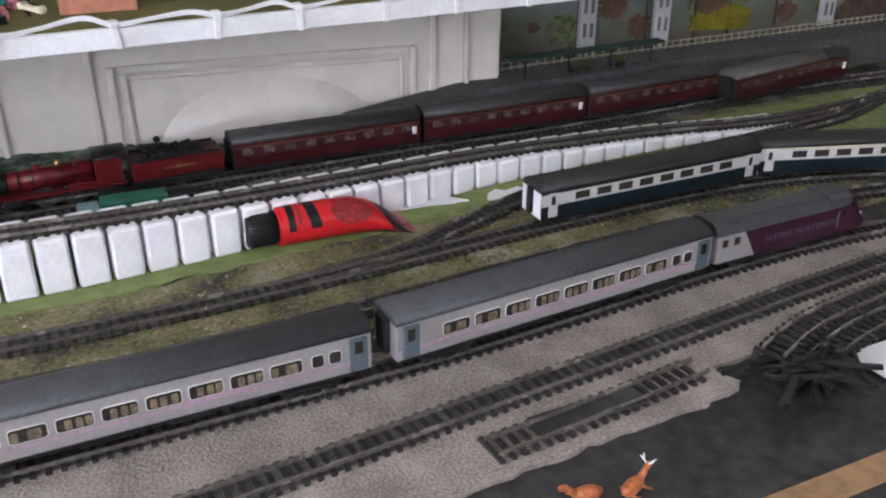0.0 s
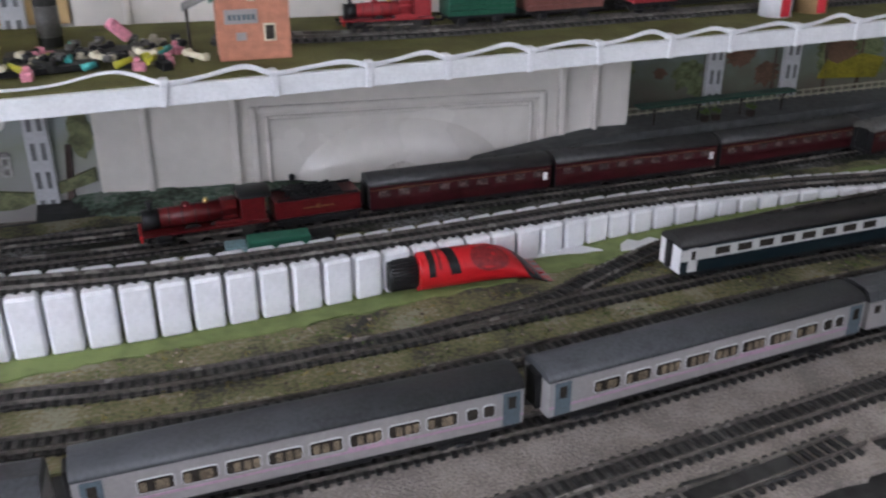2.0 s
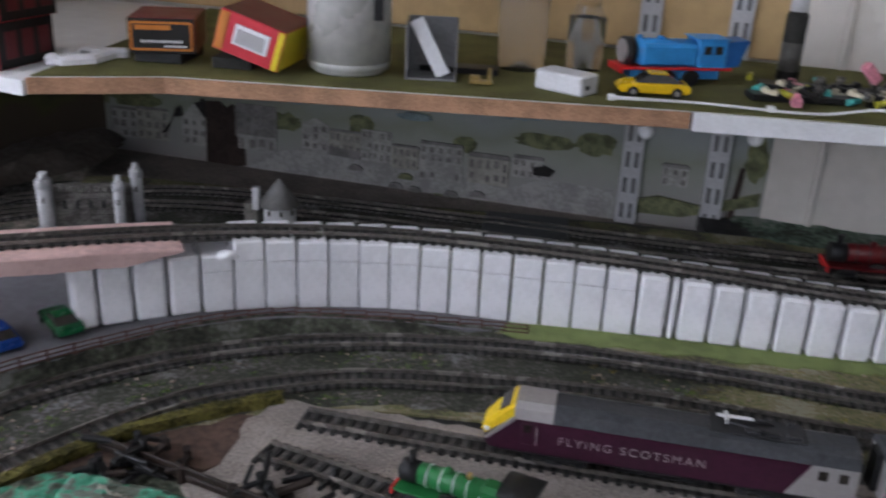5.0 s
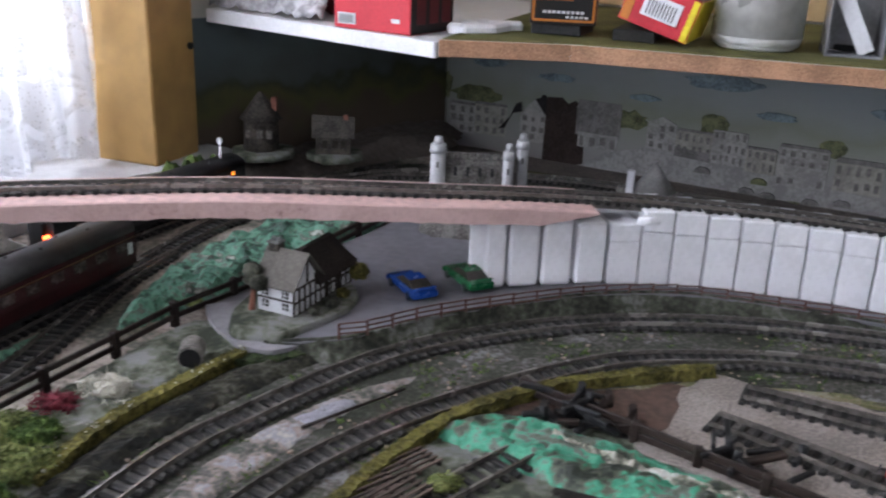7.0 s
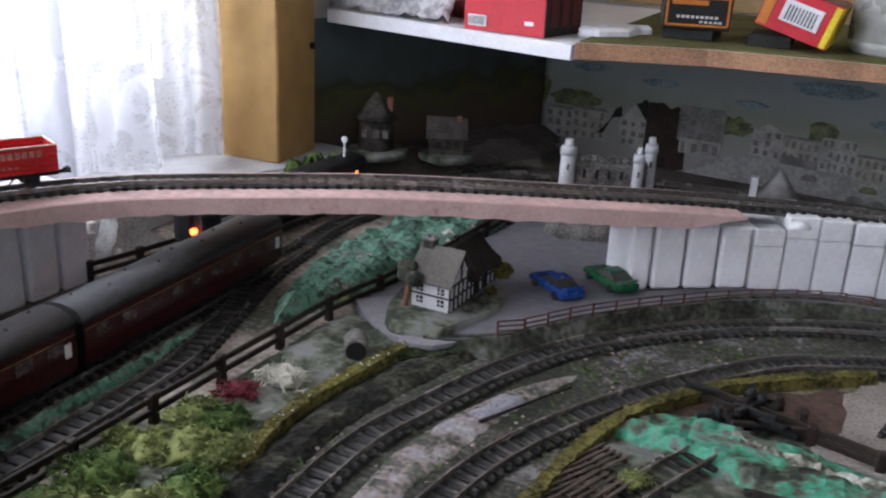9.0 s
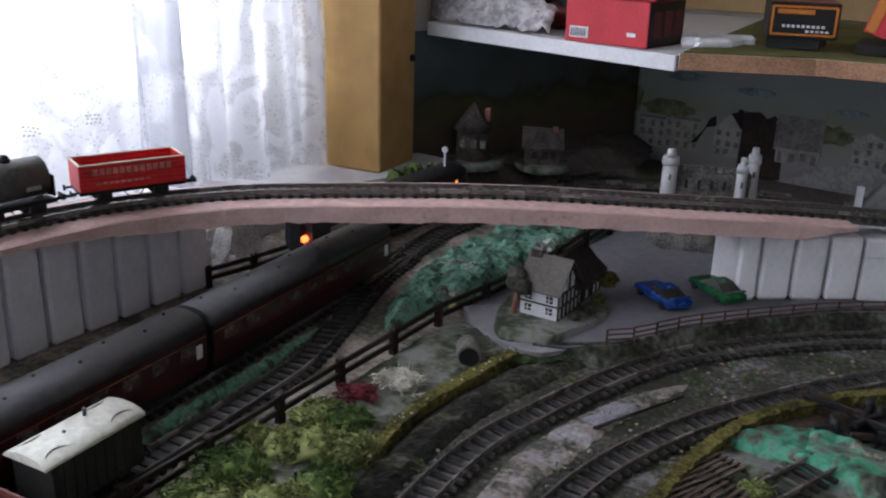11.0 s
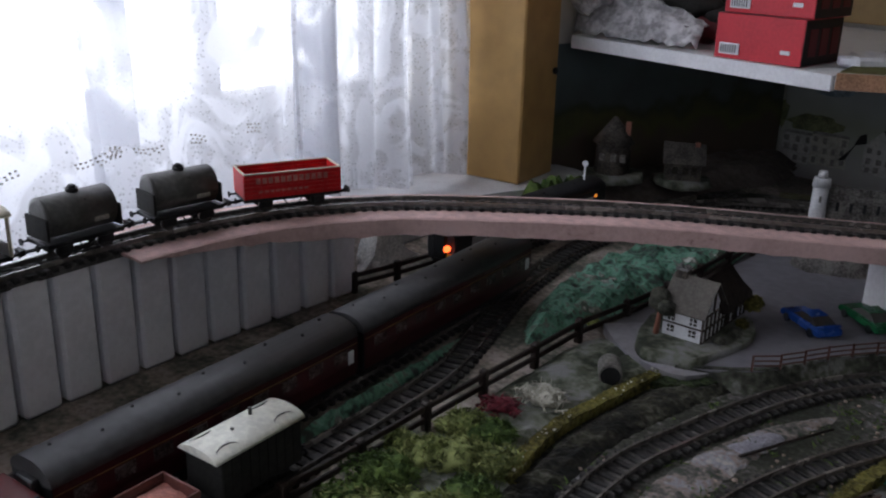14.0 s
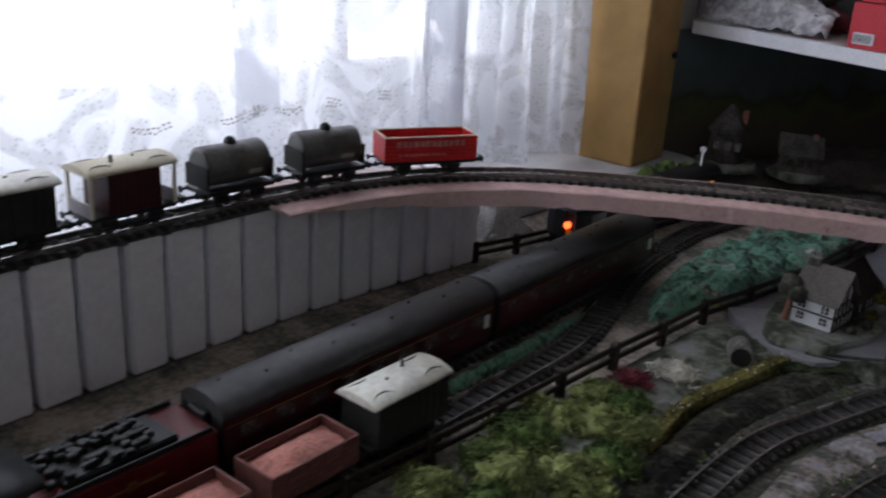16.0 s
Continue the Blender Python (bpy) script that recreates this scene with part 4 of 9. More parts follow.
# ------------------------------------------------------------------ goods wagons
def wagon_frame(root, L, W=0.030):
    bm = bmesh.new()
    box(bm, (0, 0, 0.0110), (L, W * 0.9, 0.0030), 0.0004)
    for s in (-1, 1):
        for k in (-1, 1):
            box(bm, (k * L * 0.27, s * 0.0125, 0.0070), (0.010, 0.0020, 0.0065), 0.001)
        cyl(bm, (-L * 0.27, s * 0.0125, 0.0045), (L * 0.27, s * 0.0125, 0.0045), 0.0005, seg=6)
        for k in (-0.1, 0.1):
            cyl(bm, (k * L, s * 0.0125, 0.0098), (k * L * 0.4, s * 0.0125, 0.0045), 0.0005, seg=6)
    part("chassis", bm, M["black"], root)
    for k in (-1, 1):
        for s in (-1, 1):
            bm = bmesh.new()
            cyl(bm, (k * L / 2, s * 0.010, 0.0112), (k * (L / 2 + 0.0055), s * 0.010, 0.0112), 0.0009, seg=8)
            cyl(bm, (k * (L / 2 + 0.005), s * 0.010, 0.0112), (k * (L / 2 + 0.006), s * 0.010, 0.0112), 0.0024, seg=10)
            part("buffer", bm, M["black"], root)
        bm = bmesh.new()
        box(bm, (k * (L / 2 + 0.006), 0, 0.0075), (0.012, 0.003, 0.0016))
        box(bm, (k * (L / 2 + 0.011), 0, 0.0088), (0.0014, 0.008, 0.004))
        part("coupling", bm, M["black"], root)
    wheelset(root, (-L * 0.27, L * 0.27), 0.0054)


def open_wagon(label, paint, L, W, zt, rim=None, load=None, planks=6):
    root = empty("open_wagon", label, "goods wagon", "goods wagons")
    wagon_frame(root, L, W)
    zb = 0.0125
    for s in (-1, 1):
        for k in range(planks):
            hh = (zt - zb) / planks
            bm = bmesh.new()
            box(bm, (0, s * (W / 2 - 0.0006), zb + hh * (k + 0.5)), (L, 0.0014, hh * 0.95), 0.0003)
            part("plank", bm, paint, root)
        bm = bmesh.new()
        box(bm, (s * (L / 2 - 0.0006), 0, (zb + zt) / 2), (0.0014, W - 0.0026, zt - zb), 0.0003)
        part("end_board", bm, paint, root)
        for k in (-0.32, -0.1, 0.1, 0.32):
            bm = bmesh.new()
            box(bm, (k * L, s * (W / 2 + 0.0003), (zb + zt) / 2), (0.0016, 0.0006, (zt - zb) * 0.96))
            part("strap", bm, paint, root)
        if rim:
            bm = bmesh.new()
            box(bm, (0, s * (W / 2 - 0.0006), zt + 0.0004), (L, 0.0018, 0.0009), 0.0002)
            box(bm, (s * (L / 2 - 0.0007), 0, zt + 0.0004), (0.0018, W - 0.004, 0.0009), 0.0002)
            part("rim", bm, rim, root)
    bm = bmesh.new()
    box(bm, (0, 0, zb + 0.0006), (L - 0.003, W - 0.003, 0.0012))
    part("wagon_floor", bm, paint, root)
    if load:
        bm = bmesh.new()
        n, k = 18, 10
        g = [[bm.verts.new(((i / n - 0.5) * (L - 0.0035), (j / k - 0.5) * (W - 0.0035), zt - 0.006 + 0.006 * math.sin(math.pi * i / n) * math.sin(math.pi * j / k) + 0.0022 * noise.noise((i * 0.45, j * 0.5, 3.1)))) for j in range(k + 1)] for i in range(n + 1)]
        for i in range(n):
            for j in range(k):
                f = bm.faces.new((g[i][j], g[i + 1][j], g[i + 1][j + 1], g[i][j + 1]))
                f.smooth = True
        part("load", bm, load, root, "heaped pink clay load")
    return root


def tank_wagon(label):
    root = empty("tank_wagon", label, "goods wagon", "goods wagons")
    L = 0.056
    wagon_frame(root, L)
    bm = bmesh.new()
    cyl(bm, (-L / 2 + 0.004, 0, 0.0272), (L / 2 - 0.004, 0, 0.0272), 0.0138, seg=28)
    for s in (-1, 1):
        cyl(bm, (s * (L / 2 - 0.004), 0, 0.0272), (s * (L / 2 - 0.0022), 0, 0.0272), 0.0138, 0.0105, 28) if s > 0 else cyl(bm, (-L / 2 + 0.0022, 0, 0.0272), (-L / 2 + 0.004, 0, 0.0272), 0.0105, 0.0138, 28)
    part("tank", bm, M["tank"], root)
    bm = bmesh.new()
    cyl(bm, (0, 0, 0.0395), (0, 0, 0.0432), 0.0042, seg=16)
    ball(bm, (0, 0, 0.0432), 0.0034, (1, 1, 0.75))
    part("filler_dome", bm, M["black"], root)
    for s in (-1, 1):
        bm = bmesh.new()
        box(bm, (s * (L / 2 - 0.0015), 0, 0.0215), (0.002, 0.026, 0.015), 0.0004)
        part("end_stop", bm, M["vandark"], root)
        bm = bmesh.new()
        for k in (-1, 1):
            cyl(bm, (k * 0.021, s * 0.0132, 0.0235), (k * 0.002, s * 0.0100, 0.0368), 0.0005, seg=6)
        part("tie_bar", bm, M["black"], root)
        bm = bmesh.new()
        box(bm, (-0.012, s * 0.0130, 0.0225), (0.011, 0.0008, 0.0042), 0.0004)
        part("faded_label", bm, mat("faded_paper", (0.36, 0.34, 0.30), 0.7), root)
    return root


def brake_van(label, body, roof, L=0.068, ver=True):
    root = empty("brake_van", label, "goods wagon", "goods wagons")
    W = 0.029
    wagon_frame(root, L, W)
    bl = L * (0.60 if ver else 0.92)
    bx = 0.0 if ver else -(0.5 * (bl - L) + 0.002)
    bm = bmesh.new()
    box(bm, (bx, 0, 0.0255), (bl, W, 0.0260), 0.0005)
    part("body", bm, body, root)
    for k in range(9):
        for s in (-1, 1):
            bm = bmesh.new()
            box(bm, (bx - bl / 2 + bl * (k + 0.5) / 9, s * (W / 2 + 0.0002), 0.0255), (bl / 9 * 0.93, 0.0006, 0.0245))
            part("plank", bm, body, root)
    if ver:
        for s in (-1, 1):
            for e in (-1, 1):
                bm = bmesh.new()
                box(bm, (e * (L / 2 - 0.0014), s * (W / 2 - 0.001), 0.0255), (0.0018, 0.0018, 0.026))
                part("veranda_post", bm, M["cream"], root)
            bm = bmesh.new()
            box(bm, (s * (L / 2 - 0.0014), 0, 0.0165), (0.0014, W - 0.004, 0.009))
            part("veranda_panel", bm, M["silver"], root)
    bm = bmesh.new()
    n = 10
    prism(bm, [((W / 2 + 0.0012) * math.cos(math.pi * k / n), 0.0385 + 0.0052 * math.sin(math.pi * k / n)) for k in range(n + 1)], -L / 2 - 0.001, L / 2 + 0.001, smooth=True)
    part("roof", bm, roof, root)
    for s in (-1, 1):
        for e in (-1, 1):
            bm = bmesh.new()
            row = []
            for k in range(9):
                a = math.pi * k / 8
                x, y, z = e * L * 0.33 + 0.0085 * math.cos(a), s * (0.0128 - 0.0046 * math.sin(a)), 0.0402 + 0.0026 * math.sin(a)
                row.append([bm.verts.new((x, y - 0.0003, z - 0.001)), bm.verts.new((x, y + 0.0003, z - 0.001)), bm.verts.new((x, y + 0.0003, z + 0.0008)), bm.verts.new((x, y - 0.0003, z + 0.0008))])
            for a, b in zip(row, row[1:]):
                for k in range(4):
                    bm.faces.new((a[k], a[(k + 1) % 4], b[(k + 1) % 4], b[k]))
            bm.faces.new(row[0])
            bm.faces.new(row[-1][::-1])
            part("rain_strip", bm, M["tank"], root)
    bm = bmesh.new()
    cyl(bm, (0.010, 0.005, 0.0425), (0.010, 0.005, 0.0480), 0.0011, seg=8)
    cyl(bm, (-0.008, 0.0, 0.0432), (-0.008, 0.0, 0.0446), 0.0010, seg=8)
    part("stove_pipe", bm, M["tank"], root)
    for s in (-1, 1):
        bm = bmesh.new()
        box(bm, (0, s * 0.0152, 0.0055), (L * 0.85, 0.0026, 0.0010))
        part("footboard", bm, M["black"], root)
    return root


wag_d = [float(np.interp(-0.475, -upq[:, 1][upq[:, 0] < -1.0], ups[upq[:, 0] < -1.0]))]
rw = open_wagon("bright red open wagon with pale rim and faded lettering", M["red"], 0.077, 0.031, 0.0315, M["cream"])
M["faded"] = mat("faded_pink_lettering", (0.55, 0.22, 0.19), 0.6, vary=0.3)
for y, h, x0, x1, n in ((-0.0161, 0.0046, -0.028, 0.030, 12), (-0.0161, 0.0014, -0.012, 0.028, 9)):
    bars(rw, M["faded"], x0, x1, y, 0.0265 if h > 0.003 else 0.0180, h, n)
    bars(rw, M["faded"], x0, x1, -y, 0.0265 if h > 0.003 else 0.0180, h, n)
rw.matrix_world = seat(UP, wag_d[0], z=0.0078)
tw = tank_wagon("weathered grey tank wagon with a filler dome")
tw.matrix_world = seat(UP, wag_d[0] + 0.087)
copy_thing(tw, seat(UP, wag_d[0] + 0.168))
bv = brake_van("maroon brake van with a cream roof and open veranda", M["maroon"], M["cream"], 0.060)
bv.matrix_world = seat(UP, wag_d[0] + 0.250)
gv = brake_van("dark goods van with a pale roof", M["vandark"], M["dirtywhite"], 0.064, False)
gv.matrix_world = seat(UP, wag_d[0] + 0.330)
# nearest the window-side fence
wv = brake_van("dark goods van with a stained white roof", M["vandark"], M["dirtywhite"], 0.064, False)
wv.matrix_world = seat(L3, 0.482)
ow = open_wagon("brown open wagon heaped with pink clay", M["bauxite"], 0.060, 0.030, 0.0300, None, M["load"], 4)
ow.matrix_world = seat(L3, 0.408)
copy_thing(ow, seat(L3, 0.336))

# ------------------------------------------------------------------ scenery materials
M["teal"] = mat("teal_rock_paint", (0.035, 0.13, 0.085), 0.65, scale=38, bump=0.003, fine=150, stops=((0.30, (0.045, 0.055, 0.046)), (0.40, (0.060, 0.130, 0.095)), (0.48, (0.105, 0.255, 0.175)), (0.56, (0.16, 0.33, 0.245)), (0.63, (0.13, 0.165, 0.13)), (0.71, (0.21, 0.22, 0.19)), (0.78, (0.50, 0.50, 0.46))))
M["rock"] = mat("grey_green_rock", (0.10, 0.11, 0.09), 0.9, scale=34, bump=0.002, fine=170, wf=0.35, stops=((0.35, (0.040, 0.045, 0.032)), (0.45, (0.085, 0.095, 0.065)), (0.55, (0.15, 0.155, 0.125)), (0.68, (0.20, 0.20, 0.195))))
M["stone"] = mat("weathered_grey_stone", (0.16, 0.15, 0.135), 0.85, vary=0.4, scale=50, bump=0.0012)
M["fence"] = mat("dark_brown_fence", (0.022, 0.014, 0.011), 0.5, vary=0.3, scale=60)
M["redfence"] = mat("red_brown_fence", (0.10, 0.045, 0.035), 0.55, vary=0.25, scale=60)
M["hedge"] = mat("mustard_hedge", (0.075, 0.066, 0.012), 0.95, vary=0.4, scale=50, bump=0.003, colour2=(0.21, 0.185, 0.05), fine=300, island=0.3)
M["lichen"] = mat("yellow_green_lichen", (0.11, 0.14, 0.035), 0.9, vary=0.35, scale=40, colour2=(0.27, 0.30, 0.11), fine=200, island=0.45)
M["moss"] = mat("green_moss", (0.05, 0.10, 0.02), 0.95, vary=0.4, scale=40, colour2=(0.13, 0.19, 0.05), fine=200, island=0.4)
M["blossom"] = mat("cream_lichen", (0.45, 0.43, 0.36), 0.9, vary=0.2, scale=50, island=0.25)
M["redbush"] = mat("dull_red_foliage", (0.13, 0.02, 0.03), 0.9, vary=0.3, scale=50, island=0.35)
M["darkbush"] = mat("grey_green_foliage", (0.035, 0.037, 0.028), 0.95, vary=0.4, scale=60, colour2=(0.085, 0.085, 0.066), fine=400)
M["bank"] = mat("dull_teal_bank", (0.07, 0.1, 0.08), 0.9, scale=26, bump=0.002, fine=150, stops=((0.34, (0.035, 0.040, 0.028)), (0.46, (0.065, 0.095, 0.070)), (0.56, (0.10, 0.15, 0.11)), (0.68, (0.19, 0.21, 0.18))))
M["road"] = mat("grey_painted_road", (0.145, 0.14, 0.155), 0.7, vary=0.12, scale=12, bump=0.0004)
M["plaster"] = mat("white_plaster", (0.60, 0.60, 0.62), 0.6, vary=0.08)
M["thatch"] = mat("grey_tiled_roof", (0.125, 0.113, 0.10), 0.85, vary=0.18, scale=60, bump=0.001)
M["darkroof"] = mat("dark_brown_thatch", (0.035, 0.026, 0.022), 0.9, vary=0.35, scale=60, bump=0.0015)
M["brick"] = mat("red_brown_brick", (0.24, 0.10, 0.07), 0.8, vary=0.2, scale=80, bump=0.0006)
M["carblue"] = mat("blue_car_paint", (0.014, 0.058, 0.26), 0.25, vary=0.08)
M["cargreen"] = mat("green_car_paint", (0.008, 0.10, 0.035), 0.25, vary=0.08)
M["yellowscatter"] = mat("mustard_scatter", (0.13, 0.10, 0.02), 0.95, vary=0.4, scale=60, colour2=(0.30, 0.24, 0.07), fine=300, island=0.35)
M["chippings"] = mat("mixed_stone_chips", (0.26, 0.20, 0.165), 0.9, vary=0.35, scale=30, island=0.6)
M["paleballast"] = mat("pale_pinkish_grit", (0.20, 0.165, 0.15), 0.95, scale=42, bump=0.003, fine=260, wf=0.35, stops=((0.33, (0.055, 0.065, 0.050)), (0.43, (0.14, 0.125, 0.115)), (0.52, (0.27, 0.215, 0.19)), (0.60, (0.25, 0.25, 0.275)), (0.70, (0.40, 0.36, 0.33))))
M["brownhill"] = mat("brown_card_hill", (0.12, 0.098, 0.085), 0.85, vary=0.25, scale=14, bump=0.001)
M["paper"] = mat("white_paper", (0.72, 0.72, 0.75), 0.8, vary=0.05)
M["platform"] = mat("grey_platform_paint", (0.075, 0.077, 0.078), 0.75, vary=0.2, scale=14, bump=0.0005)
M["crest"] = mat("cream_plaster_rock", (0.4, 0.38, 0.34), 0.8, scale=50, bump=0.002, fine=220, stops=((0.36, (0.06, 0.065, 0.05)), (0.45, (0.20, 0.19, 0.15)), (0.56, (0.34, 0.32, 0.27)), (0.70, (0.50, 0.49, 0.46))))
M["dullcream"] = mat("dull_cream_plastic", (0.33, 0.30, 0.23), 0.6, vary=0.15)
M["darkstone"] = mat("brown_stone", (0.045, 0.037, 0.031), 0.85, vary=0.5, scale=90, bump=0.0012, colour2=(0.095, 0.08, 0.068))
M["darkthatch"] = mat("brown_grey_roof", (0.05, 0.043, 0.037), 0.9, vary=0.35, scale=80, bump=0.0012, colour2=(0.09, 0.08, 0.07))
M["towerwhite"] = mat("dull_white_plaster", (0.42, 0.42, 0.43), 0.7, vary=0.15, scale=80)
M["rockmix"] = mat("teal_olive_rock", (0.08, 0.2, 0.14), 0.65, scale=24, bump=0.003, fine=130, wf=0.35, stops=((0.32, (0.028, 0.034, 0.026)), (0.41, (0.095, 0.105, 0.075)), (0.47, (0.045, 0.22, 0.135)), (0.54, (0.075, 0.32, 0.205)), (0.60, (0.14, 0.15, 0.13)), (0.68, (0.085, 0.10, 0.07)), (0.76, (0.42, 0.42, 0.40))))
M["pallet"] = mat("weathered_pallet_wood", (0.085, 0.062, 0.050), 0.8, vary=0.35, scale=90, randob=0.3)
M["cavity_black"] = mat("cavity_shade_brown", (0.022, 0.017, 0.014), 0.95, vary=0.5, scale=40, bump=0.002)
M["castlestone"] = mat("dark_weathered_stone", (0.11, 0.10, 0.09), 0.9, vary=0.45, scale=70, bump=0.0012, colour2=(0.19, 0.178, 0.165))
M["slate"] = mat("pale_grey_slate", (0.20, 0.195, 0.19), 0.8, vary=0.2, scale=80, bump=0.001)
M["deer"] = mat("orange_brown_plastic", (0.42, 0.13, 0.05), 0.45, vary=0.3)


def bumpy(name, outline, h, material, label, seed, freq=40.0, base=0.0008, cat="ground", edge=0.012, step=0.005):
    """A patch of modelled terrain: a grid inside the outline, lifted towards the middle and broken up by noise."""
    q, _ = spline(list(outline) + [outline[0]], 0.01)
    poly = q[:-1, :2]
    x0, y0 = poly.min(0)
    x1, y1 = poly.max(0)
    nx, ny = int((x1 - x0) / step) + 2, int((y1 - y0) / step) + 2
    xs, ys = np.linspace(x0, x1, nx), np.linspace(y0, y1, ny)
    gx, gy = np.meshgrid(xs, ys, indexing="ij")
    pts = np.stack([gx.ravel(), gy.ravel()], 1)
    a, b = poly, np.roll(poly, -1, 0)
    inside = np.zeros(len(pts), bool)
    dist = np.full(len(pts), 9.0)
    for p, r in zip(a, b):
        c = (p[1] > pts[:, 1]) != (r[1] > pts[:, 1])
        xi = (r[0] - p[0]) * (pts[:, 1] - p[1]) / (r[1] - p[1] + 1e-12) + p[0]
        inside ^= c & (pts[:, 0] < xi)
        d = r - p
        t = np.clip(((pts - p) @ d) / (d @ d + 1e-12), 0, 1)
        dist = np.minimum(dist, np.linalg.norm(pts - p - t[:, None] * d, axis=1))
    bm = bmesh.new()
    vs = {}
    for i, (x, y) in enumerate(pts):
        if inside[i] or dist[i] < step * 0.8:
            w = min(1, dist[i] / edge) if inside[i] else 0
            n1 = noise.noise((x * freq + seed, y * freq, 0.3)) * 0.5 + 0.5
            n2 = noise.noise((x * freq * 3 + seed, y * freq * 3, 1.7))
            vs[i] = bm.verts.new((x, y, (base + h * w * (0.45 + 0.75 * n1 + 0.3 * n2)) if inside[i] else -0.003))
    for i in range(nx - 1):
        for j in range(ny - 1):
            k = [i * ny + j, (i + 1) * ny + j, (i + 1) * ny + j + 1, i * ny + j + 1]
            if all(t in vs for t in k):
                f = bm.faces.new([vs[t] for t in k])
    bmesh.ops.recalc_face_normals(bm, faces=bm.faces)
    return tagged(link(name, bm, material), label, cat, kind="structure")


def tuft(bm, c, r, n, rnd, fl=0.8, size=0.0045):
    """Springy lichen: many small bent slivers round a centre."""
    for _ in range(n):
        v = Vector((rnd.gauss(0, 1), rnd.gauss(0, 1), abs(rnd.gauss(0, 0.8)))).normalized() * r * rnd.uniform(0.55, 1.0)
        p = Vector(c) + Vector((v.x, v.y, v.z * fl))
        t = Vector((rnd.gauss(0, 1), rnd.gauss(0, 1), rnd.gauss(0, 0.7))).normalized()
        s = t.cross(Vector((rnd.gauss(0, 1), rnd.gauss(0, 1), rnd.gauss(0, 1)))).normalized()
        L, w = size * rnd.uniform(0.6, 1.4), size * 0.15
        up = t.cross(s) * L * 0.35
        a = [bm.verts.new(p - t * L), bm.verts.new(p + s * w + up), bm.verts.new(p + t * L), bm.verts.new(p - s * w + up)]
        bm.faces.new(a)


def bush(name, c, r, material, label, seed, fl=0.8, n=260, size=0.0045):
    rnd = random.Random(seed)
    bm = bmesh.new()
    for k in range(6):
        cc = (c[0] + rnd.uniform(-0.5, 0.5) * r, c[1] + rnd.uniform(-0.5, 0.5) * r, c[2])
        tuft(bm, cc, r * rnd.uniform(0.5, 0.75), n // 6, rnd, fl, size)
    root = empty(name, label, "bush", "bushes by the fence")
    root.location = c
    o = part("foliage", bm, material, root)
    o.matrix_parent_inverse = Matrix.Translation(c).inverted()
    bm = bmesh.new()
    v = ball(bm, (0, 0, 0), r * 0.62, (1, 1, fl * 0.9), 3)
    for q in v:
        q.co *= 1 + 0.35 * noise.noise(q.co * 180 + Vector((seed, 0, 0)))
    part("core", bm, material, root)
    return root


def hedge(pts, w, h, label, seed, specks=False, leaf="hedge"):
    rnd = random.Random(seed)
    q, L = spline(pts, 0.004)
    bm = bmesh.new()
    ribbon(bm, np.array([[p[0], p[1], 0.0] for p in q]), 0.0, w / 2, -0.001, h * 0.92)
    bmesh.ops.subdivide_edges(bm, edges=bm.edges, cuts=1)
    for v in bm.verts:
        if v.co.z > 0.001:
            v.co += Vector((noise.noise(v.co * 260), noise.noise(v.co * 260 + Vector((9, 0, 0))), noise.noise(v.co * 230 + Vector((0, 9, 0))))) * 0.0016
    root = empty("hedge", label, "hedge")
    part("core", bm, M[leaf], root)
    bm = bmesh.new()
    for p in q:
        for _ in range(16):
            a = rnd.uniform(0, math.pi)
            c = Vector((p[0] + rnd.uniform(-0.003, 0.003), p[1], 0)) + Vector((math.cos(a) * w * 0.55, math.cos(a) * w * 0.2 * rnd.choice((-1, 1)), h * (0.25 + 0.75 * math.sin(a))))
            tuft(bm, c, 0.0012, 1, rnd, 1.0, 0.0022)
    part("foliage", bm, M[leaf], root)
    if specks:
        bm = bmesh.new()
        for p in q:
            for _ in range(max(0, int(rnd.gauss(1, 3) + 3 * noise.noise((p[0] * 90, p[1] * 90, 0))))):
                c = rnd.uniform(0.0004, 0.0015)
                box(bm, (p[0] + rnd.gauss(0, 0.0022), p[1] + rnd.gauss(0, 0.0026), h + rnd.uniform(-0.003, 0.0008)), (c, c * rnd.uniform(0.6, 1.4), c * 0.7))
        tagged(part("blossom", bm, M["blossom"], root, "scattered white blossom"), kind="stuff")
    return root


def fence(pts, h, spacing, post, rails, material, label, cat="fence", rail_h=None):
    """Posts at even steps with rails between them, each a part of its own."""
    root = empty("fence", label, cat)
    q, L = spline(pts, spacing)
    z = [p[2] if len(p) > 2 else 0.0 for p in q]
    for i, p in enumerate(q):
        bm = bmesh.new()
        box(bm, (p[0], p[1], z[i] + h / 2 - 0.001), (post, post, h + 0.002), post * 0.18)
        part("post", bm, material, root)
        if i:
            o = q[i - 1]
            d = Vector((p[0] - o[0], p[1] - o[1], z[i] - z[i - 1]))
            for k in rails:
                bm = bmesh.new()
                box(bm, (0, 0, 0), (d.length, post * 0.4, rail_h or post * 0.75), post * 0.08)
                r = part("rail", bm, material, root)
                r.matrix_local = Matrix.Translation(((p[0] + o[0]) / 2, (p[1] + o[1]) / 2, (z[i] + z[i - 1]) / 2 + h * k)) @ Matrix.Rotation(math.atan2(d.y, d.x), 4, "Z")
    return root


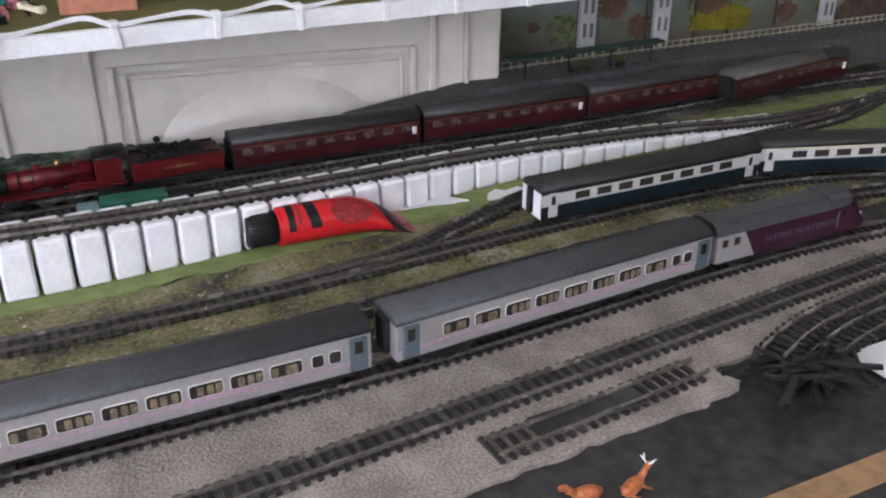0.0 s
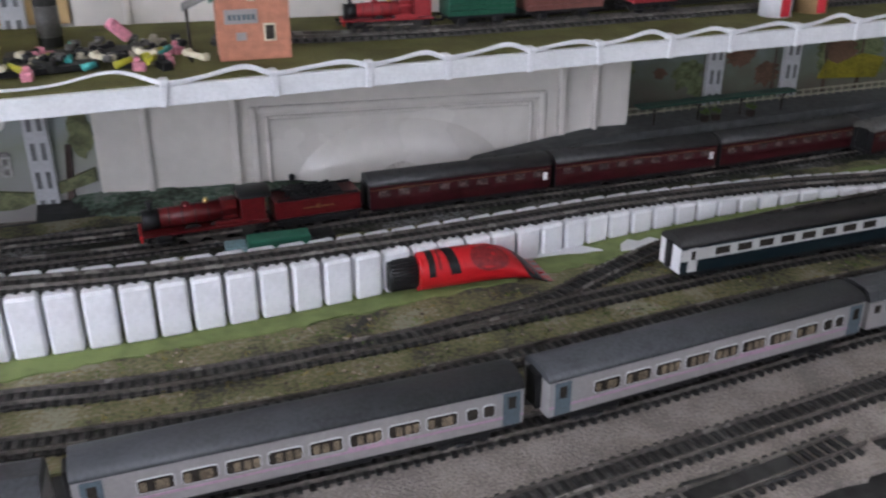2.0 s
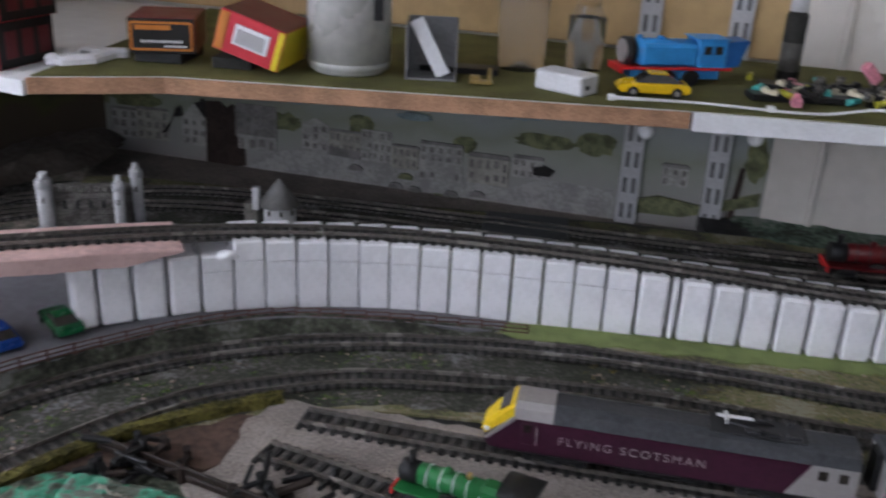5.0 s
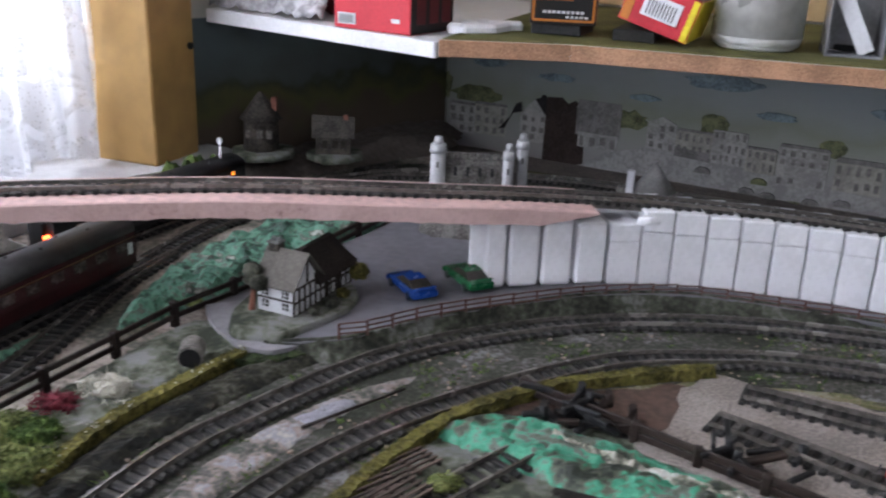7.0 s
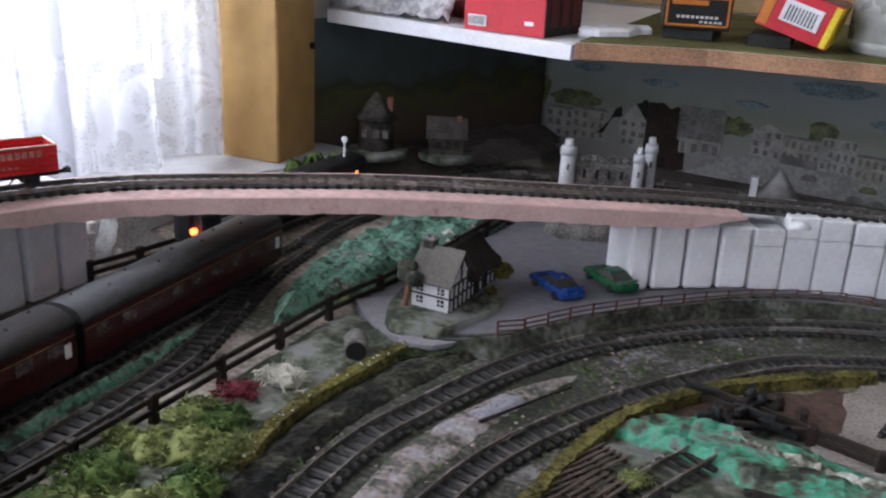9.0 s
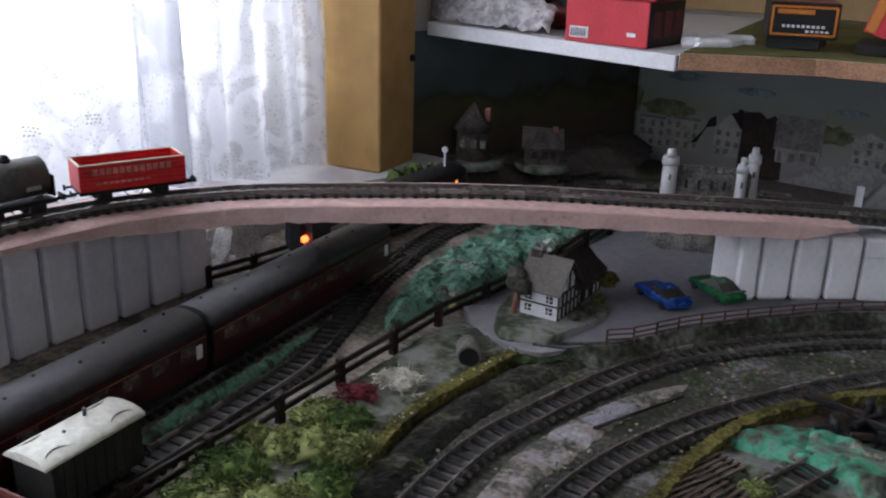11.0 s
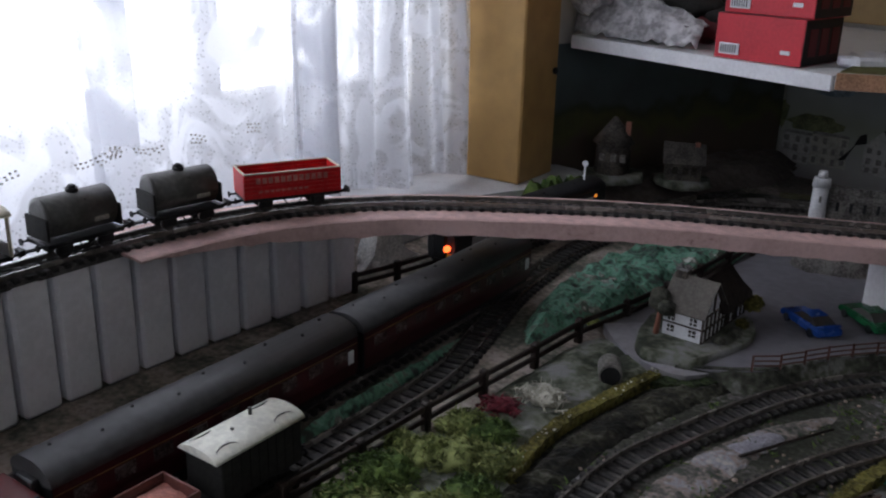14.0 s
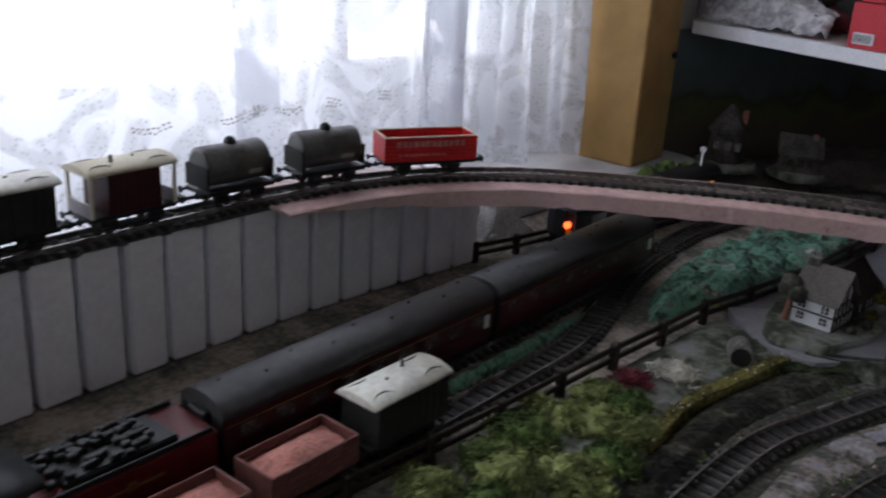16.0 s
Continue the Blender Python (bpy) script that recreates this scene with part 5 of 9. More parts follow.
# ------------------------------------------------------------------ ground around the village
patch("village_road", [(-0.865, 0.62), (-0.792, 0.586), (-0.748, 0.598), (-0.723, 0.616), (-0.694, 0.656), (-0.643, 0.711), (-0.585, 0.764), (-0.525, 0.803), (-0.47, 0.820), (-0.405, 0.832), (-0.33, 0.842), (-0.33, 0.90), (-0.45, 0.925), (-0.58, 0.93), (-0.62, 0.98), (-0.83, 0.98), (-0.825, 0.88), (-0.85, 0.75)], road_z, M["road"], "smooth grey painted village road", "road")
patch("garden_path", [(-0.868, 0.622), (-0.838, 0.590), (-0.805, 0.574), (-0.782, 0.572), (-0.765, 0.590), (-0.750, 0.618), (-0.775, 0.640), (-0.83, 0.650)], 0.0098, mat("pale_lilac_grey_path", (0.22, 0.21, 0.225), 0.75, vary=0.12, scale=20, bump=0.0004), "pale grey garden path round the house", "path")
bumpy("rock_bank", [(-0.905, 0.56), (-0.928, 0.60), (-0.945, 0.68), (-0.94, 0.78), (-0.91, 0.88), (-0.85, 0.93), (-0.845, 0.80), (-0.868, 0.70), (-0.885, 0.62)], 0.017, M["teal"], "rugged teal-green painted rock bank", 3, 55)
bumpy("rockery", [(-0.885, 0.40), (-0.882, 0.50), (-0.872, 0.60), (-0.84, 0.61), (-0.80, 0.575), (-0.815, 0.50), (-0.818, 0.43), (-0.80, 0.36), (-0.80, 0.28), (-0.87, 0.26), (-0.89, 0.33)], 0.007, M["rock"], "grey-green rockery ground between fence and hedge", 8, 60)
bumpy("verge", [(-1.010, 0.10), (-0.998, 0.10), (-0.992, 0.40), (-0.990, 0.585), (-0.997, 0.60), (-1.010, 0.50)], 0.0085, M["teal"], "thin teal-green verge between the tracks", 11, 80, edge=0.006, step=0.004)
bumpy("verge", [(-0.952, 0.30), (-0.943, 0.30), (-0.940, 0.46), (-0.944, 0.535), (-0.952, 0.54), (-0.955, 0.42)], 0.0085, M["teal"], "thin teal-green verge between the tracks", 12, 80, edge=0.006, step=0.004)
bumpy("embankment", [(-0.05, 1.19), (0.0, 1.14), (0.3, 1.125), (0.45, 1.10), (0.6, 1.10), (0.6, 1.15), (0.4, 1.185), (0.1, 1.225), (-0.06, 1.25)], 0.005, M["bank"], "mossy grey-green embankment along the wall", 21, 30, edge=0.03, step=0.008)
bumpy("pale_ballast", [(-0.747, 0.26), (-0.748, 0.42), (-0.738, 0.485), (-0.716, 0.545), (-0.690, 0.585), (-0.672, 0.600), (-0.684, 0.565), (-0.700, 0.52), (-0.712, 0.46), (-0.724, 0.38), (-0.724, 0.26)], 0.0022, M["paleballast"], "pale pinkish grit between the curves", 5, 130, edge=0.006, step=0.003)
bumpy("plaster_scrap", [(-0.727, 0.509), (-0.716, 0.533), (-0.706, 0.549), (-0.694, 0.546), (-0.699, 0.528), (-0.710, 0.503)], 0.0040, mat("lilac_grey_plaster", (0.26, 0.25, 0.285), 0.75, vary=0.25, scale=60, bump=0.001), "smooth lilac-grey plaster flake on the grit", 6, 60, edge=0.004, step=0.003)
patch("dark_ash", [(-0.83, 0.25), (-0.835, 0.4), (-0.80, 0.55), (-0.74, 0.63), (-0.66, 0.74), (-0.55, 0.80), (-0.42, 0.84), (-0.28, 0.84), (-0.20, 0.82), (-0.16, 0.78), (-0.20, 0.73), (-0.28, 0.705), (-0.4, 0.70), (-0.52, 0.66), (-0.63, 0.54), (-0.665, 0.4), (-0.66, 0.25)], 0.0010, M["ash"], "dark ash ballast with moss under the curved tracks", rough=0.004, seed=9)
patch("back_ash", [(-0.95, 1.0), (-0.6, 1.04), (-0.2, 1.02), (0.3, 1.01), (1.0, 1.0), (1.4, 0.99), (1.4, 1.06), (0.6, 1.09), (0.2, 1.115), (-0.2, 1.13), (-0.6, 1.16), (-0.93, 1.12)], 0.0012, M["ash"], "dark ash ballast under the back tracks", rough=0.004, seed=10)
patch("floor_ledge", [(-1.14, 0.55), (-1.135, 0.75), (-1.09, 0.87), (-1.06, 0.93), (-1.10, 0.99), (-1.30, 0.95), (-1.35, 0.55)], 0.030, M["plaster"], "pale window ledge beside the layout")
bumpy("hill", [(-1.14, 0.92), (-1.05, 0.91), (-0.985, 1.03), (-0.94, 1.12), (-0.90, 1.20), (-0.92, 1.34), (-0.97, 1.34), (-1.05, 1.18)], 0.022, M["brownhill"], "dark brown hill in the corner with cottages", 31, 14, edge=0.03, step=0.008)
bumpy("ledge_grass", [(-1.095, 0.84), (-1.03, 0.85), (-1.01, 0.90), (-1.04, 0.93), (-1.085, 0.92)], 0.043, M["moss"], "small green grass mound at the ledge", 33, 60, edge=0.012)
bumpy("front_rock", [(-0.645, 0.53), (-0.61, 0.572), (-0.555, 0.572), (-0.486, 0.556), (-0.42, 0.535), (-0.36, 0.50), (-0.40, 0.48), (-0.515, 0.498), (-0.564, 0.510)], 0.010, M["rockmix"], "teal and cream painted plaster rock strip", 41, 50)
bumpy("front_ground", [(-0.655, 0.43), (-0.64, 0.52), (-0.57, 0.508), (-0.50, 0.492), (-0.48, 0.44), (-0.52, 0.38), (-0.62, 0.37)], 0.004, M["rock"], "grey-green stony ground below the curved hedge", 42, 50)

bumpy("rock_crest", [(-0.585, 0.558), (-0.55, 0.551), (-0.51, 0.541), (-0.47, 0.534), (-0.43, 0.526), (-0.37, 0.510), (-0.37, 0.500), (-0.44, 0.518), (-0.51, 0.532), (-0.555, 0.543)], 0.014, M["crest"], "cream and white plaster crest of the rock strip", 43, 70, edge=0.003, step=0.004)

# dark patch whose colour stands for the shade inside the cavity under the edge
bumpy("dark_hollow", [(-0.556, 0.506), (-0.53, 0.506), (-0.495, 0.503), (-0.44, 0.487), (-0.44, 0.452), (-0.50, 0.462), (-0.54, 0.474)], 0.0035, M["cavity_black"], "black-brown patch coloured as the shaded hollow under the rock strip edge", 45, 50, base=0.0048)
bush("moss_clump", (-0.611, 0.476, 0.006), 0.012, M["lichen"], "yellow-green lichen clump on the stones", 64, 0.5, 240, 0.0034)
patch("brown_board", [(-0.625, 0.560), (-0.56, 0.585), (-0.50, 0.60), (-0.475, 0.640), (-0.50, 0.665), (-0.545, 0.635), (-0.60, 0.595)], 0.0012, mat("bare_red_brown_board", (0.085, 0.052, 0.040), 0.85, vary=0.3, scale=24, bump=0.001), "bare brown board between hedge and grit", rough=0.003, seed=8)
patch("stony_ground", [(-0.66, 0.36), (-0.655, 0.46), (-0.63, 0.545), (-0.60, 0.575), (-0.50, 0.575), (-0.40, 0.55), (-0.34, 0.50), (-0.34, 0.36)], 0.0010, M["rock"], "stony grey-green ground round the rock strip", rough=0.003, seed=12)

bumpy("dark_soil", [(-0.818, 0.30), (-0.816, 0.45), (-0.806, 0.515), (-0.790, 0.566), (-0.752, 0.622), (-0.735, 0.620), (-0.760, 0.55), (-0.7815, 0.47), (-0.785, 0.40), (-0.784, 0.30)], 0.0055, mat("dark_brown_soil", (0.03, 0.026, 0.02), 0.95, scale=40, bump=0.003, fine=220, wf=0.35, stops=((0.36, (0.006, 0.006, 0.005)), (0.50, (0.018, 0.016, 0.012)), (0.60, (0.040, 0.040, 0.026)), (0.72, (0.10, 0.092, 0.078)))), "dark brown soil bank below the blossom hedge", 14, 120, edge=0.010, step=0.003)

# mossy bank from the edge of the road down to the curved track
q, _ = spline([(-0.790, 0.582), (-0.748, 0.598), (-0.722, 0.617), (-0.693, 0.657), (-0.642, 0.712), (-0.584, 0.765), (-0.525, 0.804), (-0.470, 0.821), (-0.405, 0.833), (-0.33, 0.843)], 0.005)
bm = bmesh.new()
rows = []
for i in range(len(q)):
    a, b = q[max(i - 1, 0)], q[min(i + 1, len(q) - 1)]
    t = Vector((b[0] - a[0], b[1] - a[1])).normalized()
    row = []
    for k in range(6):
        off = -0.004 + 0.0165 * k / 5
        z = road_z(q[i][0]) + 0.0010 - (road_z(q[i][0]) + 0.0008) * (max(0.0, k - 1) / 4) ** 0.75
        w = 0.0018 * noise.noise((q[i][0] * 110, q[i][1] * 110, k * 0.8)) if 0 < k else 0.0
        row.append(bm.verts.new((q[i][0] + t.y * off, q[i][1] - t.x * off, z + w)))
    rows.append(row)
for r, o in zip(rows, rows[1:]):
    for k in range(5):
        bm.faces.new((r[k], o[k], o[k + 1], r[k + 1]))
bmesh.ops.recalc_face_normals(bm, faces=bm.faces)
tagged(link("road_bank", bm, mat("mossy_soil_bank", (0.05, 0.05, 0.03), 0.95, scale=30, bump=0.002, fine=200, wf=0.4, stops=((0.34, (0.018, 0.018, 0.014)), (0.46, (0.040, 0.041, 0.030)), (0.56, (0.068, 0.072, 0.052)), (0.70, (0.15, 0.15, 0.14))))), "mossy soil bank below the village road", "ground", kind="structure")

# stone chips and moss scattered over the ash and grass
rnd = random.Random(77)
for name, material, n, sz, zone in (("stone_chips", M["chippings"], 2300, 0.0029, "all"), ("moss_tufts", M["moss"], 1800, 0.0042, "all"), ("yellow_tufts", M["yellowscatter"], 1100, 0.0036, "right")):
    bm = bmesh.new()
    for _ in range(n):
        if zone == "right" or rnd.random() < (0.75 if name == "stone_chips" else 0.55):
            x = rnd.uniform(-0.25, 1.15)
            y = rnd.uniform(0.675, 0.835)
            if 0.63 < y < 0.672:
                continue
        else:
            a = rnd.uniform(math.pi / 2, math.pi)
            r = rnd.uniform(0.30, 0.44)
            x, y = -0.37 + r * math.cos(a), 0.40 + r * math.sin(a)
        g = noise.noise((x * 22, y * 40, 2.0 if zone == "right" else 5.0))
        if g < -0.05:
            continue
        s = sz * rnd.uniform(0.5, 1.4)
        if name == "stone_chips":
            bmesh.ops.create_icosphere(bm, subdivisions=1, radius=s * 0.5, matrix=Matrix.Translation((x, y, 0.0012 + s * 0.15)) @ Matrix.Diagonal((1, rnd.uniform(0.6, 1), 0.6, 1)))
        else:
            tuft(bm, (x, y, 0.001), s * 0.8, 5, rnd, 0.7, s * 0.7)
    o = link(name, bm, material)
    tagged(o, {"stone_chips": "loose pale and brown stone chips on the ballast", "moss_tufts": "green moss tufts between the tracks", "yellow_tufts": "mustard yellow scatter tufts between the tracks"}[name], "ground cover", kind="stuff")

# ------------------------------------------------------------------ fences and hedges
fence([(-0.915, 0.10), (-0.903, 0.25), (-0.894, 0.356), (-0.889, 0.44), (-0.880, 0.54), (-0.874, 0.61), (-0.858, 0.675), (-0.845, 0.78), (-0.835, 0.90)], 0.022, 0.060, 0.0062, (0.42, 0.80), M["fence"], "dark brown post-and-rail fence beside the goods track", rail_h=0.0042)
fence([(-1.085, 0.561), (-1.072, 0.61), (-1.063, 0.658), (-1.057, 0.718), (-1.05, 0.80)], 0.021, 0.048, 0.0062, (0.42, 0.80), M["fence"], "dark brown post-and-rail fence beside the outer track", rail_h=0.0042)
fence([(x, y - 0.003, road_z(x) - 0.004 * min(1.0, (x + 0.75) * 6)) for x, y in ((-0.740, 0.606), (-0.722, 0.621), (-0.693, 0.661), (-0.642, 0.716), (-0.584, 0.769), (-0.525, 0.808), (-0.470, 0.824), (-0.405, 0.836), (-0.335, 0.846), (-0.30, 0.848))], 0.0125, 0.0205, 0.0016, (0.30, 0.60, 0.92), M["redfence"], "low red-brown three-rail fence along the curve", rail_h=0.0012)
fence([(-0.60, 0.603), (-0.545, 0.585), (-0.505, 0.572), (-0.47, 0.560), (-0.43, 0.547), (-0.36, 0.525)], 0.015, 0.042, 0.0060, (0.40, 0.80), M["fence"], "heavy dark brown post-and-rail fence beside the rocks", rail_h=0.0050)
hedge([(-0.815, 0.385), (-0.820, 0.456), (-0.811, 0.511), (-0.799, 0.568)], 0.009, 0.010, "mustard hedge speckled with white blossom", 1, True)
hedge([(-0.662, 0.37), (-0.655, 0.44), (-0.646, 0.495), (-0.626, 0.556), (-0.581, 0.617), (-0.528, 0.660), (-0.484, 0.688)], 0.0085, 0.0105, "mustard yellow clipped hedge following the curve", 2)
M["darkhedge"] = mat("dark_green_turf", (0.022, 0.034, 0.014), 0.95, vary=0.4, scale=50, bump=0.003, colour2=(0.06, 0.085, 0.03), fine=300, island=0.3)
hedge([(-0.800, 0.560), (-0.772, 0.575), (-0.758, 0.600), (-0.745, 0.626)], 0.011, 0.007, "low dark green hedge at the edge of the road", 3, False, "darkhedge")

# bushes
for i, (x, y, r) in enumerate([(-0.872, 0.345, 0.024), (-0.848, 0.385, 0.024), (-0.858, 0.30, 0.026), (-0.822, 0.352, 0.020), (-0.835, 0.325, 0.022), (-0.868, 0.415, 0.017), (-0.845, 0.27, 0.020), (-0.882, 0.378, 0.015), (-0.829, 0.392, 0.018), (-0.845, 0.418, 0.016), (-0.866, 0.375, 0.019), (-0.818, 0.318, 0.018), (-0.875, 0.305, 0.020), (-0.88, 0.26, 0.022)]):
    bush("bush", (x, y, 0.008), r, M["lichen"] if i % 3 else M["moss"], "springy yellow-green lichen bush", 50 + i, 0.75, 900, 0.0044)
bush("bush", (-0.8795, 0.626, 0.006), 0.009, M["lichen"], "bright green lichen tuft at the fence", 63, 0.8, 160, 0.0030)
bush("bush", (-0.843, 0.483, 0.010), 0.017, M["blossom"], "cream lichen bush beside the fence", 61, 0.8, 300)
bush("bush", (-0.862, 0.455, 0.008), 0.015, M["redbush"], "dull red foliage bush beside the fence", 62, 0.7, 260)

# ------------------------------------------------------------------ small things by the village
root = empty("barrel", "grey-pink wooden barrel lying on its side", "barrel")
bm = bmesh.new()
cyl(bm, (0, -0.012, 0), (0, 0.012, 0), 0.0105, seg=22)
part("body", bm, M["stone"], root)
bm = bmesh.new()
cyl(bm, (0, -0.0132, 0), (0, -0.0119, 0), 0.0088, seg=22)
part("mouth", bm, M["black"], root)
root.matrix_world = Matrix.Translation((-0.824, 0.543, 0.0125)) @ Matrix.Rotation(radians(28), 4, "Z") @ Matrix.Scale(0.82, 4)


def car(label, paint, x, y, a):
    root = empty("toy_car", label, "toy car", "cars on the road")
    bm = bmesh.new()
    prism(bm, [(-0.026, 0.003), (-0.0265, 0.0075), (-0.018, 0.0090), (-0.008, 0.0098), (0.017, 0.0098), (0.0258, 0.0085), (0.026, 0.003)], -0.0115, 0.0115, axis="y")
    bmesh.ops.bevel(bm, geom=bm.edges[:], offset=0.0012, segments=2, affect="EDGES")
    part("body", bm, paint, root)
    bm = bmesh.new()
    v = prism(bm, [(-0.011, 0.0096), (-0.002, 0.0142), (0.010, 0.0144), (0.0195, 0.0098)], -0.0095, 0.0095, axis="y")
    for q in v:
        if q.co.z > 0.012:
            q.co.y *= 0.8
    part("cabin", bm, M["window"], root)
    bm = bmesh.new()
    box(bm, (0.004, 0, 0.0146), (0.0125, 0.0150, 0.0009), 0.0003)
    part("roof", bm, paint, root)
    bm = bmesh.new()
    box(bm, (0.0235, 0, 0.0112), (0.003, 0.020, 0.0010), 0.0003)
    part("spoiler", bm, paint, root)
    for sx in (-0.016, 0.016):
        for s in (-1, 1):
            bm = bmesh.new()
            cyl(bm, (sx, s * 0.0090, 0.0036), (sx, s * 0.0120, 0.0036), 0.0036, seg=14)
            part("wheel", bm, M["black"], root)
    root.matrix_world = Matrix.Translation((x, y, road_z(x) + 0.0006)) @ Matrix.Rotation(radians(a), 4, "Z")


car("glossy blue toy sports car", M["carblue"], -0.727, 0.706, -41)
car("glossy green toy sports car", M["cargreen"], -0.690, 0.738, -43)


M["timber"] = mat("weathered_brown_timber", (0.045, 0.034, 0.028), 0.7, vary=0.3, scale=80)


def half_timber(parent, p, w, h, n, axis):
    """Dark beams on a plaster wall, each a part."""
    for i in range(n + 1):
        bm = bmesh.new()
        c = (p[0] + w * i / n, p[1], p[2] + h / 2) if axis == "x" else (p[0], p[1] + w * i / n, p[2] + h / 2)
        box(bm, c, (0.0013, 0.0013, h))
        part("beam", bm, M["timber"], parent)
    for k in (0.02, 0.5, 0.98):
        bm = bmesh.new()
        c = (p[0] + w / 2, p[1], p[2] + h * k) if axis == "x" else (p[0], p[1] + w / 2, p[2] + h * k)
        box(bm, c, (w, 0.0012, 0.0013) if axis == "x" else (0.0012, w, 0.0013))
        part("beam", bm, M["timber"], parent)


def gable_house(bm, x0, x1, y0, y1, z0, z1):
    box(bm, ((x0 + x1) / 2, (y0 + y1) / 2, (z0 + z1) / 2), (x1 - x0, y1 - y0, z1 - z0))


def gable_roof(bm, x0, x1, y0, y1, z1, zr, over=0.002, axis="y"):
    if axis == "y":
        m = (x0 + x1) / 2
        prism(bm, [(x0 - over, z1 - 0.0015), (m, zr), (x1 + over, z1 - 0.0015), (x1 + over, z1 - 0.0005), (m, zr + 0.0018), (x0 - over, z1 - 0.0005)], y0 - over, y1 + over, axis="y")
    else:
        m = (y0 + y1) / 2
        prism(bm, [(y0 - over, z1 - 0.0015), (m, zr), (y1 + over, z1 - 0.0015), (y1 + over, z1 - 0.0005), (m, zr + 0.0018), (y0 - over, z1 - 0.0005)], x0 - over, x1 + over, axis="x")


# the half-timbered house on its moulded plinth
root = empty("model_house", "half-timbered white model house on a mossy plinth", "model house")
bm = bmesh.new()
v = cyl(bm, (0, 0, 0), (0, 0, 0.013), 1.0, 0.93, 40)
for q in v:
    k = 1 + 0.10 * noise.noise(Vector((q.co.x * 2.2, q.co.y * 2.2, 0.4)))
    q.co.x *= 0.042 * k
    q.co.y *= 0.066 * k
part("plinth", bm, M["rock"], root)
XL, XR, YF, YB, YW = -0.0165, 0.0155, -0.027, 0.010, 0.058
bm = bmesh.new()
gable_house(bm, XL, XR, YF, YB, 0.012, 0.034)
prism(bm, [(YF, 0.034), ((YF + YB) / 2, 0.056), (YB, 0.034)], XL, XR)
part("wall", bm, M["plaster"], root)
bm = bmesh.new()
gable_roof(bm, XL, XR, YF, YB, 0.035, 0.0568, 0.0030, "x")
part("roof", bm, M["thatch"], root, "pale grey tiled roof")
bm = bmesh.new()
gable_house(bm, XL + 0.006, XR - 0.001, YB, YW, 0.012, 0.033)
part("wing_wall", bm, M["plaster"], root)
# steep thatch, hipped at its far end, with a sagging ridge
bm = bmesh.new()
xm, hw = (XL + XR) / 2 + 0.002, 0.0200
rows = []
for k in range(9):
    y = YB - 0.008 + (YW + 0.004 - YB + 0.008) * k / 8
    hip = 1.0 if k < 7 else (0.72 if k == 7 else 0.30)
    rows.append([bm.verts.new((xm + hw * cx * (1 if k < 8 else 0.86), y, 0.0315 + 0.0245 * cz * hip + 0.0012 * noise.noise((y * 120, cx * 3, 2.0)))) for cx, cz in ((-1, -0.06), (-0.52, 0.52), (-0.12, 0.97), (0.12, 0.97), (0.52, 0.52), (1, -0.06))])
for r, q in zip(rows, rows[1:]):
    for k in range(6):
        bm.faces.new((r[k], r[(k + 1) % 6], q[(k + 1) % 6], q[k]))
bm.faces.new(rows[0][::-1])
bm.faces.new(rows[-1])
bmesh.ops.recalc_face_normals(bm, faces=bm.faces)
part("wing_roof", bm, M["darkroof"], root, "dark brown thatched wing roof")
half_timber(root, (XR + 0.0006, YF, 0.012), YB - YF, 0.022, 5, "y")
half_timber(root, (XR - 0.0004, YB + 0.001, 0.012), YW - YB - 0.002, 0.020, 6, "y")
for k in (-1, 1):
    bm = bmesh.new()
    box(bm, (0, 0, 0), (0.0014, 0.027, 0.0015))
    o = part("gable_beam", bm, M["timber"], root)
    o.matrix_local = Matrix.Translation((XR + 0.0006, (YF + YB) / 2 + k * 0.0088, 0.0445)) @ Euler((k * -radians(50), 0, 0)).to_matrix().to_4x4()
bm = bmesh.new()
box(bm, (XR + 0.0006, (YF + YB) / 2, 0.0445), (0.0014, 0.0014, 0.019))
part("gable_beam", bm, M["timber"], root)
for x in (-0.0095, 0.0085):
    for z in (0.0195, 0.0290):
        bm = bmesh.new()
        box(bm, (x, YF - 0.0003, z), (0.0056, 0.0012, 0.0055), 0.0003)
        w = part("window", bm, M["window"], root)
        bm = bmesh.new()
        box(bm, (x, YF - 0.0009, z), (0.0006, 0.0008, 0.0055))
        box(bm, (x, YF - 0.0009, z), (0.0056, 0.0008, 0.0006))
        part("glazing_bar", bm, M["plaster"], w)
for z in (0.0243, 0.0338):
    bm = bmesh.new()
    box(bm, ((XL + XR) / 2, YF - 0.0004, z), (XR - XL, 0.0012, 0.0012))
    part("beam", bm, M["timber"], root)
for y in (0.020, 0.038):
    bm = bmesh.new()
    box(bm, (XR - 0.0002, y, 0.0205), (0.0014, 0.0055, 0.0150), 0.0003)
    part("window", bm, M["window"], root)
bm = bmesh.new()
box(bm, (-0.0125, -0.007, 0.0545), (0.0095, 0.0090, 0.0150), 0.0006)
part("chimney", bm, M["darkstone"], root)
bm = bmesh.new()
box(bm, (-0.0125, -0.007, 0.0625), (0.0105, 0.0100, 0.0018), 0.0004)
for k in (-1, 1):
    cyl(bm, (-0.0125 + 0.0025 * k, -0.007, 0.063), (-0.0125 + 0.0025 * k, -0.007, 0.0660), 0.0015, seg=10)
part("chimney_cap", bm, M["slate"], root)
